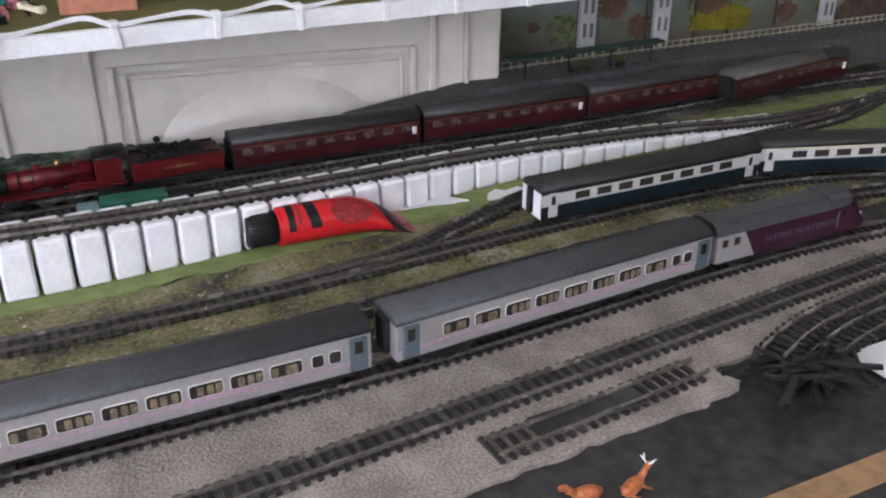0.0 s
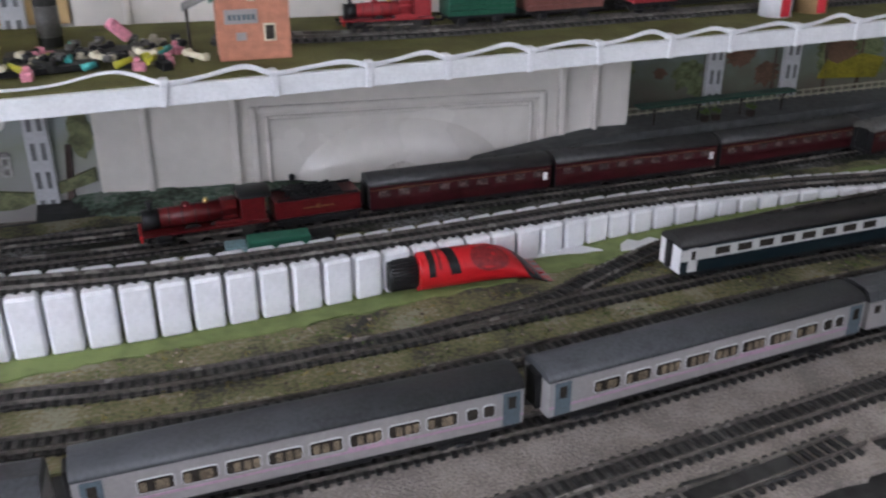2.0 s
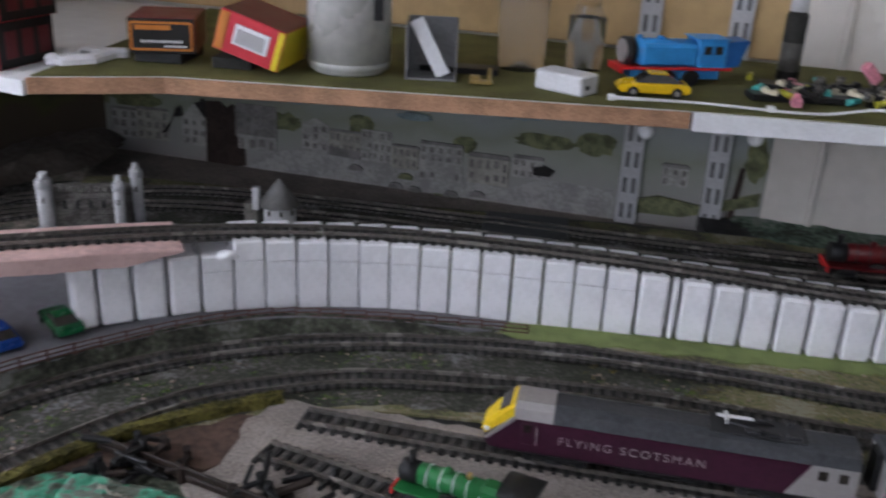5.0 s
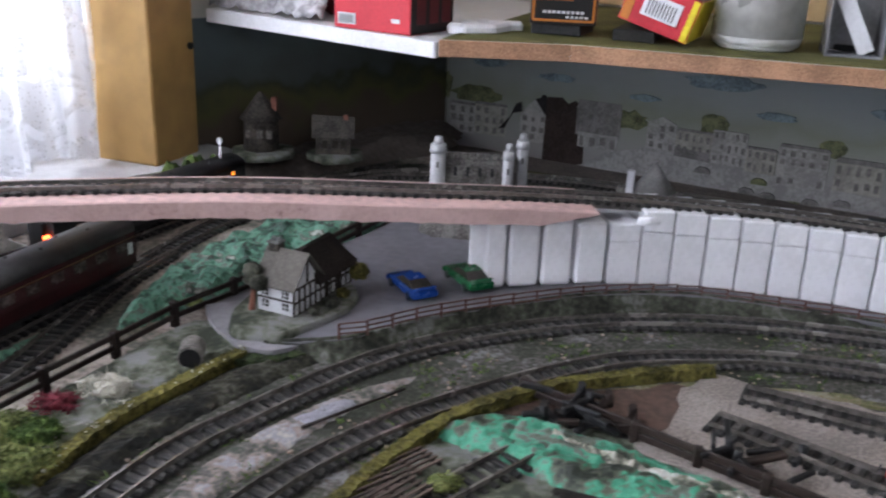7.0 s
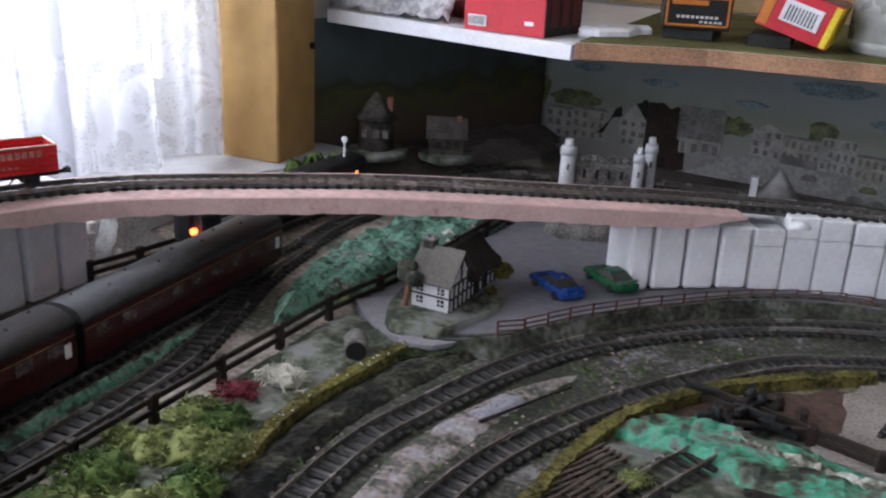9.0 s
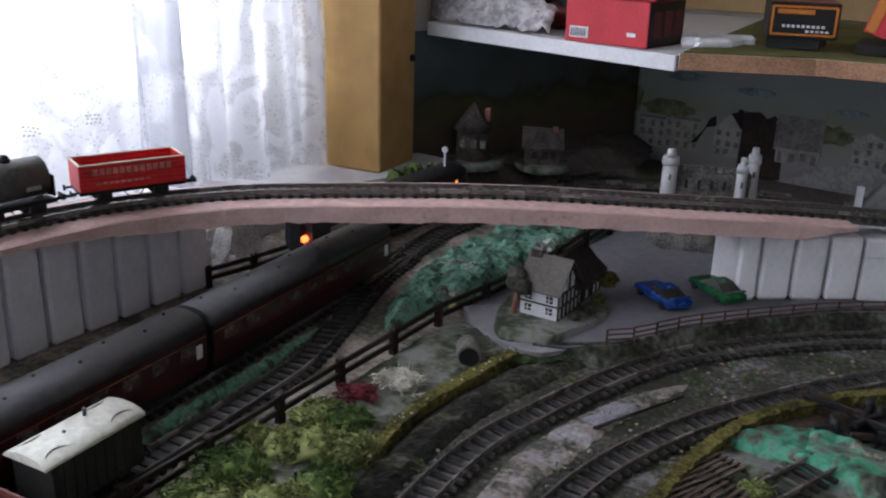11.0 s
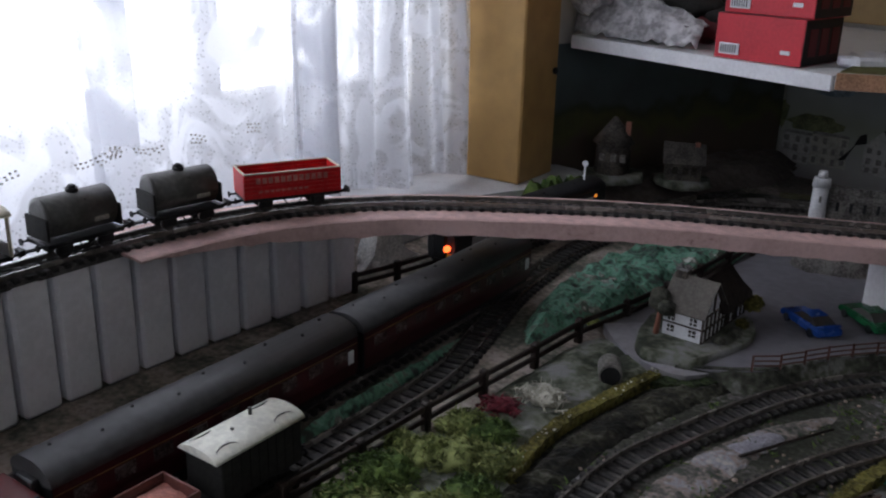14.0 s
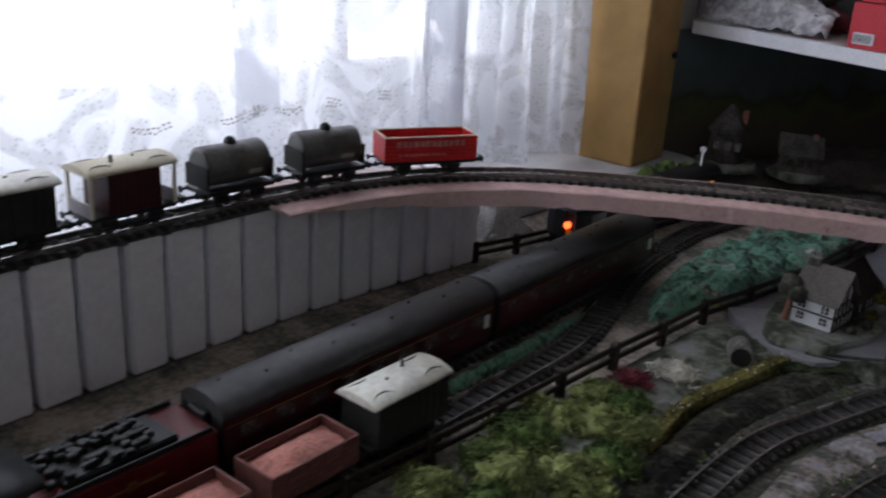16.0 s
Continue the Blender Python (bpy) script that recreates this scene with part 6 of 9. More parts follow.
for i, (x, y, z, r) in enumerate([(-0.021, -0.026, 0.043, 0.0088), (-0.013, -0.030, 0.036, 0.0085), (-0.024, -0.022, 0.035, 0.009), (0.026, -0.016, 0.016, 0.0050), (0.030, 0.004, 0.017, 0.0065), (0.027, 0.026, 0.016, 0.006), (0.021, 0.060, 0.022, 0.010)]):
    bm = bmesh.new()
    vv = ball(bm, (x, y, z), r * 0.85, (1, 1, 0.85), 3)
    for q in vv:
        q.co += (q.co - Vector((x, y, z))) * 0.3 * noise.noise(q.co * 420)
    tuft(bm, (x, y, z - r * 0.5), r * 0.95, 120, random.Random(i), 1.2, 0.0016)
    part("shrub", bm, M["darkbush"] if i < 5 else M["hedge"], root)
bm = bmesh.new()
cyl(bm, (-0.020, -0.031, 0.010), (-0.019, -0.028, 0.034), 0.0026, 0.0016, 10)
part("tree_trunk", bm, M["brick"], root)
root.matrix_world = Matrix.Translation((-0.798, 0.643, 0.005)) @ Matrix.Rotation(radians(-4), 4, "Z")

# castle on its rock
root = empty("model_castle", "grey stone model castle with white round towers on a rock", "model castle")
bm = bmesh.new()
v = cyl(bm, (0, 0, 0), (0, 0, 0.026), 1.0, 0.86, 36)
for q in v:
    k = 1 + 0.18 * noise.noise(Vector((q.co.x * 3, q.co.y * 3, q.co.z * 60)))
    q.co.x *= 0.054 * k
    q.co.y *= 0.030 * k
part("rock_base", bm, M["castlestone"], root)
bm = bmesh.new()
box(bm, (0.006, 0.018, 0.052), (0.074, 0.030, 0.060), 0.0015)
part("curtain_wall", bm, M["castlestone"], root)
rr = random.Random(2)
for i in range(9):
    z = 0.034 + i * 0.0056
    x = -0.028
    while x < 0.030:
        w = rr.uniform(0.005, 0.009)
        bm = bmesh.new()
        box(bm, (x + w / 2, 0.0030 + rr.uniform(-0.0004, 0.0006), z), (w * 0.94, 0.0016, 0.0050))
        part("stone", bm, M["castlestone"], root)
        x += w
    y = 0.006
    while y < 0.030:
        w = rr.uniform(0.005, 0.008)
        bm = bmesh.new()
        box(bm, (0.0430 + rr.uniform(-0.0004, 0.0004), y + w / 2, z), (0.0016, w * 0.94, 0.0050))
        part("stone", bm, M["castlestone"], root)
        y += w
for i in range(8):
    bm = bmesh.new()
    box(bm, (-0.024 + i * 0.0075, 0.0042, 0.0855), (0.0045, 0.0032, 0.0055), 0.0004)
    part("merlon", bm, M["castlestone"], root)
for i in range(4):
    bm = bmesh.new()
    box(bm, (-0.017 + i * 0.012, 0.0019, 0.070), (0.0030, 0.0010, 0.009), 0.0004)
    part("arrow_slit", bm, M["black"], root)
for x, y, zt, r in ((-0.034, 0.0, 0.100, 0.0078), (0.034, 0.0, 0.096, 0.0055), (0.048, 0.026, 0.101, 0.0062)):
    bm = bmesh.new()
    cyl(bm, (x, y, 0.028), (x, y, zt - 0.010), r, r * 0.92, 20)
    cyl(bm, (x, y, zt - 0.011), (x, y, zt - 0.003), r * 1.08, r * 0.98, 20)
    cyl(bm, (x, y, zt - 0.004), (x, y, zt + 0.004), r * 0.62, r * 0.5, 14)
    t = part("tower", bm, M["towerwhite"], root, "white round tower")
    bm = bmesh.new()
    box(bm, (x, y - r * 0.95, zt - 0.022), (0.0022, 0.0022, 0.006), 0.0003)
    part("arrow_slit", bm, M["tank"], t)
root.matrix_world = Matrix.Translation((-0.7405, 0.8845, 0.001)) @ Matrix.Rotation(radians(18), 4, "Z")

# toll house with a pointed slate roof
root = empty("model_cottage", "white model toll house with a pointed slate roof", "model house", "model cottages")
bm = bmesh.new()
cyl(bm, (0, 0, 0), (0, 0, 0.046), 0.0185, seg=8)
part("wall", bm, M["plaster"], root)
bm = bmesh.new()
cyl(bm, (0, 0, 0.043), (0, 0, 0.073), 0.0235, 0.001, 8)
part("roof", bm, M["slate"], root, "grey pointed slate roof")
for k in range(8):
    a = math.pi * 2 * (k + 0.5) / 8
    bm = bmesh.new()
    box(bm, (0.0172 * math.cos(a), 0.0172 * math.sin(a), 0.037), (0.003, 0.003, 0.006), 0.0003, None)
    o = part("window", bm, M["window"], root)
bm = bmesh.new()
box(bm, (-0.030, 0.0, 0.022), (0.016, 0.018, 0.044), 0.001)
part("annexe", bm, M["stone"], root)
bm = bmesh.new()
box(bm, (-0.024, -0.006, 0.050), (0.0075, 0.007, 0.026), 0.0006)
part("chimney", bm, M["plaster"], root)
root.matrix_world = Matrix.Translation((-0.584, 1.016, -0.002))


def small_house(label, x, y, z, s, a, tower=False):
    root = empty("model_cottage", label, "model house", "model cottages")
    bm = bmesh.new()
    v = cyl(bm, (0, 0, 0), (0, 0, 0.006), 0.028, 0.025, 24)
    for q in v:
        k = 1 + 0.2 * noise.noise(q.co * 90)
        q.co.x *= k
        q.co.y *= k
    part("plinth", bm, M["rock"], root)
    bm = bmesh.new()
    if tower:
        cyl(bm, (0, 0, 0.005), (0, 0, 0.034), 0.016, 0.015, 8)
    else:
        box(bm, (0, 0, 0.014), (0.034, 0.022, 0.020), 0.0008)
    part("wall", bm, M["darkstone"], root)
    bm = bmesh.new()
    if tower:
        cyl(bm, (0, 0, 0.033), (0, 0, 0.056), 0.019, 0.0015, 8)
    else:
        gable_roof(bm, -0.017, 0.017, -0.011, 0.011, 0.024, 0.040, 0.0035, "x")
        for q in bm.verts:
            q.co += Vector((0, 0, 0.0018 * noise.noise(q.co * 120)))
    part("roof", bm, M["darkthatch"], root)
    for k in (-0.008, 0.002, 0.010):
        bm = bmesh.new()
        box(bm, (k, -0.0113 if not tower else -0.0150, 0.016 if not tower else 0.022), (0.005, 0.0016, 0.007), 0.0003)
        part("window", bm, M["stone"] if tower else M["window"], root)
    bm = bmesh.new()
    box(bm, (0.012, 0.0, 0.037 if not tower else 0.046), (0.005, 0.005, 0.012), 0.0005)
    part("chimney", bm, M["brick"], root)
    root.matrix_world = Matrix.Translation((x, y, z)) @ Matrix.Rotation(radians(a), 4, "Z") @ Matrix.Scale(s, 4)


small_house("dark stone model tower house with a pointed roof", -1.040, 0.985, 0.028, 1.35, 20, True)
small_house("brown stone model cottage with a steep roof", -0.968, 1.03, 0.024, 1.22, 25)

# round signal on its white post
root = empty("signal", "white round disc signal on a thin post", "signal")
bm = bmesh.new()
cyl(bm, (0, 0, -0.003), (0, 0, 0.037), 0.0011, seg=8)
part("post", bm, M["paper"], root)
bm = bmesh.new()
cyl(bm, (0, -0.0012, 0.0395), (0, 0.0012, 0.0395), 0.0034, seg=18)
part("disc", bm, M["paper"], root)
root.matrix_world = Matrix.Translation((-1.017, 0.867, 0.033))

# ruined arch by the bridge
root = empty("model_ruin", "grey ruined stone arch and rubble", "model ruin")
bm = bmesh.new()
prism(bm, [(-0.040, 0.0), (-0.027, 0.004), (-0.019, 0.014), (-0.0155, 0.030), (-0.018, 0.045), (-0.028, 0.053), (-0.028, 0.060), (0.028, 0.060), (0.028, 0.053), (0.018, 0.045), (0.0155, 0.030), (0.020, 0.014), (0.034, 0.005), (0.043, 0.0)], -0.012, 0.012, axis="y")
for x, z, sx, sz in ((-0.045, 0.010, 0.016, 0.020), (-0.041, 0.024, 0.012, 0.010), (-0.037, 0.033, 0.009, 0.009), (-0.034, 0.041, 0.006, 0.008)):
    box(bm, (x, 0, z), (sx, 0.018, sz), 0.0015)
for q in bm.verts:
    q.co += Vector((noise.noise(q.co * 90), noise.noise(q.co * 90 + Vector((5, 0, 0))), 0)) * 0.002
M["palestone"] = mat("pale_grey_plaster_stone", (0.62, 0.61, 0.59), 0.8, vary=0.25, scale=60, bump=0.001)
part("arch", bm, M["palestone"], root)
for i in range(7):
    bm = bmesh.new()
    r = random.Random(i)
    vv = ball(bm, (r.uniform(-0.035, 0.035), r.uniform(-0.015, 0.01), 0.004), r.uniform(0.005, 0.009), (1, 1, 0.7), 1)
    part("rubble", bm, M["palestone"], root)
root.matrix_world = Matrix.Translation((-1.118, 0.640, 0.0)) @ Matrix.Rotation(radians(80), 4, "Z")

# ------------------------------------------------------------------ foreground clutter
# paint tube lying by the riser blocks
M["darkprint"] = mat("dark_red_print", (0.22, 0.02, 0.022), 0.35, vary=0.3, scale=300)
root = empty("paint_tube", "red and black paint tube with a black screw cap", "paint tube")
bm = bmesh.new()
n = 28
rings = [(0.0, 0.94, 0.94), (0.002, 1.0, 1.0), (0.05, 1.0, 1.0), (0.072, 1.06, 0.95), (0.088, 1.15, 0.80), (0.102, 1.27, 0.54), (0.114, 1.40, 0.24), (0.121, 1.47, 0.06), (0.128, 1.48, 0.035)]
prev = None
R0 = 0.0182
for x, wy_, hz in rings:
    ring = [bm.verts.new((x, R0 * wy_ * math.cos(2 * math.pi * k / n), R0 * hz + R0 * hz * math.sin(2 * math.pi * k / n))) for k in range(n)]
    if prev:
        for k in range(n):
            f = bm.faces.new((prev[k], prev[(k + 1) % n], ring[(k + 1) % n], ring[k]))
            f.smooth = True
    else:
        bm.faces.new(ring[::-1])
    prev = ring
bm.faces.new(prev)
part("tube_body", bm, M["tube"], root)


def wrap(x0, x1, a0, a1, material, name, taper=0.0, label=""):
    """Printed panel that follows the tube's round front."""
    bm = bmesh.new()
    m, k = 14, 10
    def P(i, j):
        u, v = i / m, j / k
        a = radians(a0 + (a1 - a0) * v)
        x = x0 + (x1 - x0) * u + taper * (v - 0.5)
        hz = np.interp(x, [r[0] for r in rings], [r[2] for r in rings])
        w = np.interp(x, [r[0] for r in rings], [r[1] for r in rings])
        rr = R0 + 0.00025
        return (x, -rr * w * math.cos(a), R0 * hz + rr * hz * math.sin(a))
    g = [[bm.verts.new(P(i, j)) for j in range(k + 1)] for i in range(m + 1)]
    for i in range(m):
        for j in range(k):
            f = bm.faces.new((g[i][j], g[i + 1][j], g[i + 1][j + 1], g[i][j + 1]))
            f.smooth = True
    return part(name, bm, material, root, label)


wrap(0.008, 0.0145, 2, 112, M["black"], "printed_band")
wrap(0.0175, 0.0205, 22, 100, M["darkprint"], "printed_words")
wrap(0.026, 0.036, 2, 112, M["black"], "printed_wedge", -0.006)
wrap(0.098, 0.119, -12, 120, M["black"], "printed_wedge", -0.016)
wrap(0.1215, 0.1279, -80, 200, M["silver"], "crimp", 0.0, "bare metal crimped end")
bm = bmesh.new()
cyl(bm, (-0.0275, 0, R0), (-0.001, 0, R0), R0 * 0.80, R0 * 0.82, 32)
cyl(bm, (-0.0280, 0, R0), (-0.0274, 0, R0), R0 * 0.74, R0 * 0.80, 32)
part("cap", bm, M["black"], root, "ribbed black screw cap")
for k in range(28):
    a = 2 * math.pi * k / 28
    bm = bmesh.new()
    box(bm, (-0.014, R0 * 0.81 * math.cos(a), R0 + R0 * 0.81 * math.sin(a)), (0.023, 0.0012, 0.0012))
    part("cap_rib", bm, M["black"], root)
bm = bmesh.new()
cyl(bm, (-0.0283, 0, R0), (-0.0279, 0, R0), R0 * 0.62, seg=28)
part("cap_top", bm, M["vandark"], root)
# round printed emblem on the flank
bm = bmesh.new()
m = 24
def emblem(r, a):
    x = 0.068 + 0.019 * r * math.cos(a)
    b = radians(46 + 46 * r * math.sin(a))
    wd = np.interp(x, [q[0] for q in rings], [q[1] for q in rings])
    hz = np.interp(x, [q[0] for q in rings], [q[2] for q in rings])
    return (x, -(R0 + 0.0003) * wd * math.cos(b), R0 * hz + (R0 + 0.0003) * hz * math.sin(b))
c0 = bm.verts.new(emblem(0, 0))
r1 = [bm.verts.new(emblem(0.5, 2 * math.pi * k / m)) for k in range(m)]
r2 = [bm.verts.new(emblem(1.0, 2 * math.pi * k / m)) for k in range(m)]
for k in range(m):
    bm.faces.new((c0, r1[k], r1[(k + 1) % m]))
    bm.faces.new((r1[k], r2[k], r2[(k + 1) % m], r1[(k + 1) % m]))
part("printed_emblem", bm, M["darkprint"], root)
root.matrix_world = Matrix.Translation((0.237, 0.866, 0.0015)) @ Matrix.Rotation(radians(-2), 4, "Z") @ Matrix.Scale(1.0, 4)

patch("cloth", [(0.345, 0.888), (0.40, 0.882), (0.445, 0.878), (0.425, 0.892), (0.40, 0.925), (0.36, 0.905)], 0.003, M["paper"], "crumpled white sheet beside the riser blocks", "cloth", rough=0.004, seed=6)
patch("paper_scrap", [(0.46, 0.874), (0.51, 0.872), (0.515, 0.884), (0.47, 0.888)], 0.0026, M["paper"], "torn scrap of white paper", "paper", rough=0.005, seed=7)

root = empty("storage_box", "dark green box with a black end behind the riser blocks", "box")
bm = bmesh.new()
box(bm, (0, 0, 0.018), (0.060, 0.020, 0.036), 0.001)
part("body", bm, mat("dark_green_card", (0.02, 0.11, 0.07), 0.5, vary=0.15), root)
bm = bmesh.new()
box(bm, (0.042, 0, 0.0165), (0.023, 0.020, 0.033), 0.001)
part("end", bm, M["black"], root)
bm = bmesh.new()
box(bm, (-0.041, 0, 0.016), (0.020, 0.020, 0.032), 0.001)
part("pale_end", bm, mat("grey_teal_card", (0.16, 0.25, 0.27), 0.6), root)
root.matrix_world = Matrix.Translation((0.128, 0.955, 0.001)) @ Matrix.Rotation(radians(-3), 4, "Z")

# loose track lengths
track([(0.272, 0.5205), (0.33, 0.524), (0.40, 0.531), (0.452, 0.5365)], 0.002, "short loose length of track on the grit")
bm = bmesh.new()
box(bm, (0.350, 0.5275, 0.0045), (0.085, 0.021, 0.002), 0.0005, None)
tagged(link("track_pad", bm, M["darkboard"]), "black rubber strip laid over the loose track", "strip")
track([(0.505, 0.520, 0.004), (0.56, 0.540, 0.004), (0.64, 0.552, 0.004), (0.80, 0.560, 0.004)], 0.004, "loose curved track with rusty brown rails")
track([(0.525, 0.500, 0.002), (0.60, 0.522, 0.002), (0.70, 0.530, 0.002), (0.85, 0.530, 0.002)], 0.002, "loose curved track lying on the black board")
track([(-0.625, 0.41), (-0.607, 0.466), (-0.578, 0.528)], 0.003, "short loose length of track among rocks")
bm = bmesh.new()
box(bm, (0.62, 0.478, 0.002), (0.11, 0.055, 0.0012), 0.0003, None)
tagged(link("paper_sheet", bm, M["paper"]), "white sheet of paper on the black board", "paper")
bm = bmesh.new()
box(bm, (0.55, 0.405, -0.009), (1.6, 0.022, 0.016), 0.001)
tagged(link("board_edge", bm, M["wood"]), "raw wooden batten along the board edge", "batten")


def scrap(label, cx, cy, n, spread, seed, lo=0.02, hi=0.05):
    """A heap of black plastic track supports and sticks."""
    r = random.Random(seed)
    root = empty("scrap_heap", label, "scrap heap")
    for i in range(n):
        bm = bmesh.new()
        L = r.uniform(lo, hi)
        box(bm, (0, 0, 0), (L, r.uniform(0.003, 0.006), 0.0035), 0.0006)
        if i % 3 == 0:
            cyl(bm, (L / 2 - 0.002, 0, -0.005), (L / 2 - 0.002, 0, 0.006), 0.0028, seg=10)
        o = part("strut", bm, M["black"] if i % 4 else M["fence"], root)
        o.matrix_local = Matrix.Translation((r.gauss(0, spread), r.gauss(0, spread * 0.55), 0.003 + 0.0016 * (i % 8))) @ Euler((0, r.uniform(-0.25, 0.25), r.uniform(0, math.pi))).to_matrix().to_4x4()
    root.location = (cx, cy, 0.001)
    return root


scrap("tangled heap of black plastic track supports", 0.508, 0.492, 34, 0.022, 4)
scrap("heap of dark plastic track parts", -0.548, 0.580, 22, 0.017, 9, 0.012, 0.030)
scrap("dark scrap parts beside the yard track", -0.44, 0.575, 12, 0.018, 10, 0.015, 0.03)

# stick lying on the ballast
bm = bmesh.new()
cyl(bm, (-0.713, 0.501, 0.0035), (-0.673, 0.569, 0.0060), 0.0011, 0.0009, 8)
tagged(link("stick", bm, M["fence"]), "thin dark stick lying on the ballast", "stick")

# slatted pallets
for k, (x, y, z, a) in enumerate([(-0.634, 0.486, 0.0046, 62), (-0.643, 0.452, 0.0046, 58), (-0.626, 0.452, 0.0082, 66)]):
    root = empty("slatted_frame", "weathered brown slatted wooden pallet", "wooden pallet", "slatted pallets")
    for i in range(5):
        bm = bmesh.new()
        box(bm, (0, -0.0092 + i * 0.0046, 0.0030), (0.034, 0.0021, 0.0012), 0.0002)
        part("slat", bm, M["pallet"], root)
    for i in (-1, 0, 1):
        bm = bmesh.new()
        box(bm, (i * 0.0145, 0, 0.0012), (0.0022, 0.0215, 0.0024), 0.0002)
        part("bearer", bm, M["fence"] if i else M["pallet"], root)
    root.matrix_world = Matrix.Translation((x, y, z)) @ Euler((0.05 * (k - 1), -0.04, radians(a))).to_matrix().to_4x4()

# two toy deer on the board
def deer(x, y, a, antlers):
    root = empty("toy_deer", "orange-brown plastic toy deer lying on the board", "toy animal", "toy deer")
    bm = bmesh.new()
    ball(bm, (0, 0, 0.006), 0.0075, (1.7, 0.8, 0.8), 3)
    cyl(bm, (0.010, 0, 0.008), (0.017, 0, 0.014), 0.0030, 0.0022, 10)
    ball(bm, (0.0195, 0, 0.0150), 0.0030, (1.5, 0.9, 0.9), 2)
    for k in (-0.008, 0.007):
        for s in (-1, 1):
            cyl(bm, (k, s * 0.003, 0.004), (k + 0.006, s * 0.009, 0.001), 0.0013, 0.0008, 8)
    if antlers:
        for s in (-1, 1):
            cyl(bm, (0.0180, s * 0.001, 0.0170), (0.0165, s * 0.0055, 0.0225), 0.0007, seg=6, mi=1)
            cyl(bm, (0.0172, s * 0.003, 0.0200), (0.0205, s * 0.0055, 0.0225), 0.0006, seg=6, mi=1)
    part("figure", bm, [M["deer"], M["paper"]], root)
    root.matrix_world = Matrix.Translation((x, y, 0.0004)) @ Matrix.Rotation(radians(a), 4, "Z") @ Matrix.Scale(0.8, 4)


deer(0.303, 0.459, 170, False)
deer(0.331, 0.452, 20, True)

# level crossing slab on the back tracks
bm = bmesh.new()
box(bm, (-0.315, 1.095, 0.0030), (0.10, 0.115, 0.006), 0.0015)
tagged(link("crossing_slab", bm, M["roofgrey"]), "dark grey level crossing slab over the back tracks", "level crossing")

# station platform with a green canopy
root = empty("station_platform", "dark grey station platform with a ramped end", "platform")
bm = bmesh.new()
prism(bm, [(0.36, 0.002), (0.40, 0.028), (0.57, 0.047), (1.45, 0.047), (1.45, 0.0)], 1.082, 1.125, axis="y")
part("slab", bm, M["platform"], root)
bm = bmesh.new()
box(bm, (1.0, 1.1415, 0.023), (0.86, 0.032, 0.046), 0.001)
part("rear_strip", bm, M["platform"], root)
root = empty("platform_canopy", "dark green platform canopy on slim posts", "canopy")
bm = bmesh.new()
box(bm, (0.727, 1.10, 0.0735), (0.235, 0.018, 0.0030), 0.0006)
part("roof", bm, mat("dark_green_paint", (0.02, 0.055, 0.04), 0.5, vary=0.2), root)
for i in range(4):
    bm = bmesh.new()
    cyl(bm, (0.635 + i * 0.065, 1.10, 0.046), (0.635 + i * 0.065, 1.10, 0.073), 0.0014, seg=10)
    part("post", bm, M["fence"], root)
    for k in (-1, 1):
        bm = bmesh.new()
        cyl(bm, (0.635 + i * 0.065, 1.10, 0.064), (0.635 + i * 0.065 + k * 0.010, 1.10, 0.0725), 0.0008, seg=6)
        part("bracket", bm, M["fence"], root)
for i, x in enumerate((0.705, 0.722, 0.775)):
    r = empty("planter", "dark planter with green shrub on the platform", "planter", "planters")
    bm = bmesh.new()
    box(bm, (0, 0, 0.004), (0.010, 0.008, 0.008), 0.0008)
    part("tub", bm, M["fence"], r)
    bm = bmesh.new()
    rr = random.Random(i)
    tuft(bm, (0, 0, 0.011), 0.007, 90, rr, 0.9, 0.003)
    part("foliage", bm, M["moss"], r)
    r.location = (x, 1.092, 0.047)
fence([(0.575, 1.145, 0.046), (0.8, 1.145, 0.046), (1.05, 1.140, 0.046), (1.4, 1.135, 0.046)], 0.012, 0.013, 0.0018, (0.25, 0.85), M["dullcream"], "cream picket fence behind the platform", rail_h=0.002)

# ------------------------------------------------------------------ wall details
WALL = Matrix.Translation((0, wy(0), 0)) @ Matrix.Rotation(radians(WALL_TURN), 4, "Z")
K = 1 / math.cos(radians(WALL_TURN))


def wx(x):
    """Distance along the back wall for a world x."""
    return x * K


def on_wall(ob):
    ob.matrix_world = WALL
    return ob


# white panelled board with a fanlight relief
M["gloss_white"] = mat("warm_white_gloss_paint", (0.68, 0.635, 0.59), 0.24, vary=0.035, scale=9, fine=60, spec=0.5, bump=0.0002)
root = empty("wall_panel", "white painted panelled board with an arched fan relief", "wall panel", kind="structure")
bm = bmesh.new()
box(bm, (wx(0.29), -0.006, 0.235), (wx(0.632), 0.010, 0.530))
part("board", bm, M["gloss_white"], root)
for x, w, p in ((0.030, 0.008, 0.004), (0.128, 0.010, 0.006), (0.520, 0.010, 0.006), (0.563, 0.006, 0.006)):
    bm = bmesh.new()
    box(bm, (wx(x), -0.011 - p / 2, 0.235), (w, p + 0.004, 0.526), 0.0018)
    part("stile", bm, M["gloss_white"], root)


def moulding(x0, x1, z1, w, p):
    """Two uprights and a head of one mitred moulding."""
    for a, b, c, d in ((x0, x0 + w, -0.03, z1), (x1 - w, x1, -0.03, z1), (x0 + w, x1 - w, z1 - w, z1)):
        bm = bmesh.new()
        box(bm, (wx((a + b) / 2), -0.011 - p / 2, (c + d) / 2), (wx(b - a), p + 0.003, d - c), 0.0022)
        part("moulding", bm, M["gloss_white"], root)


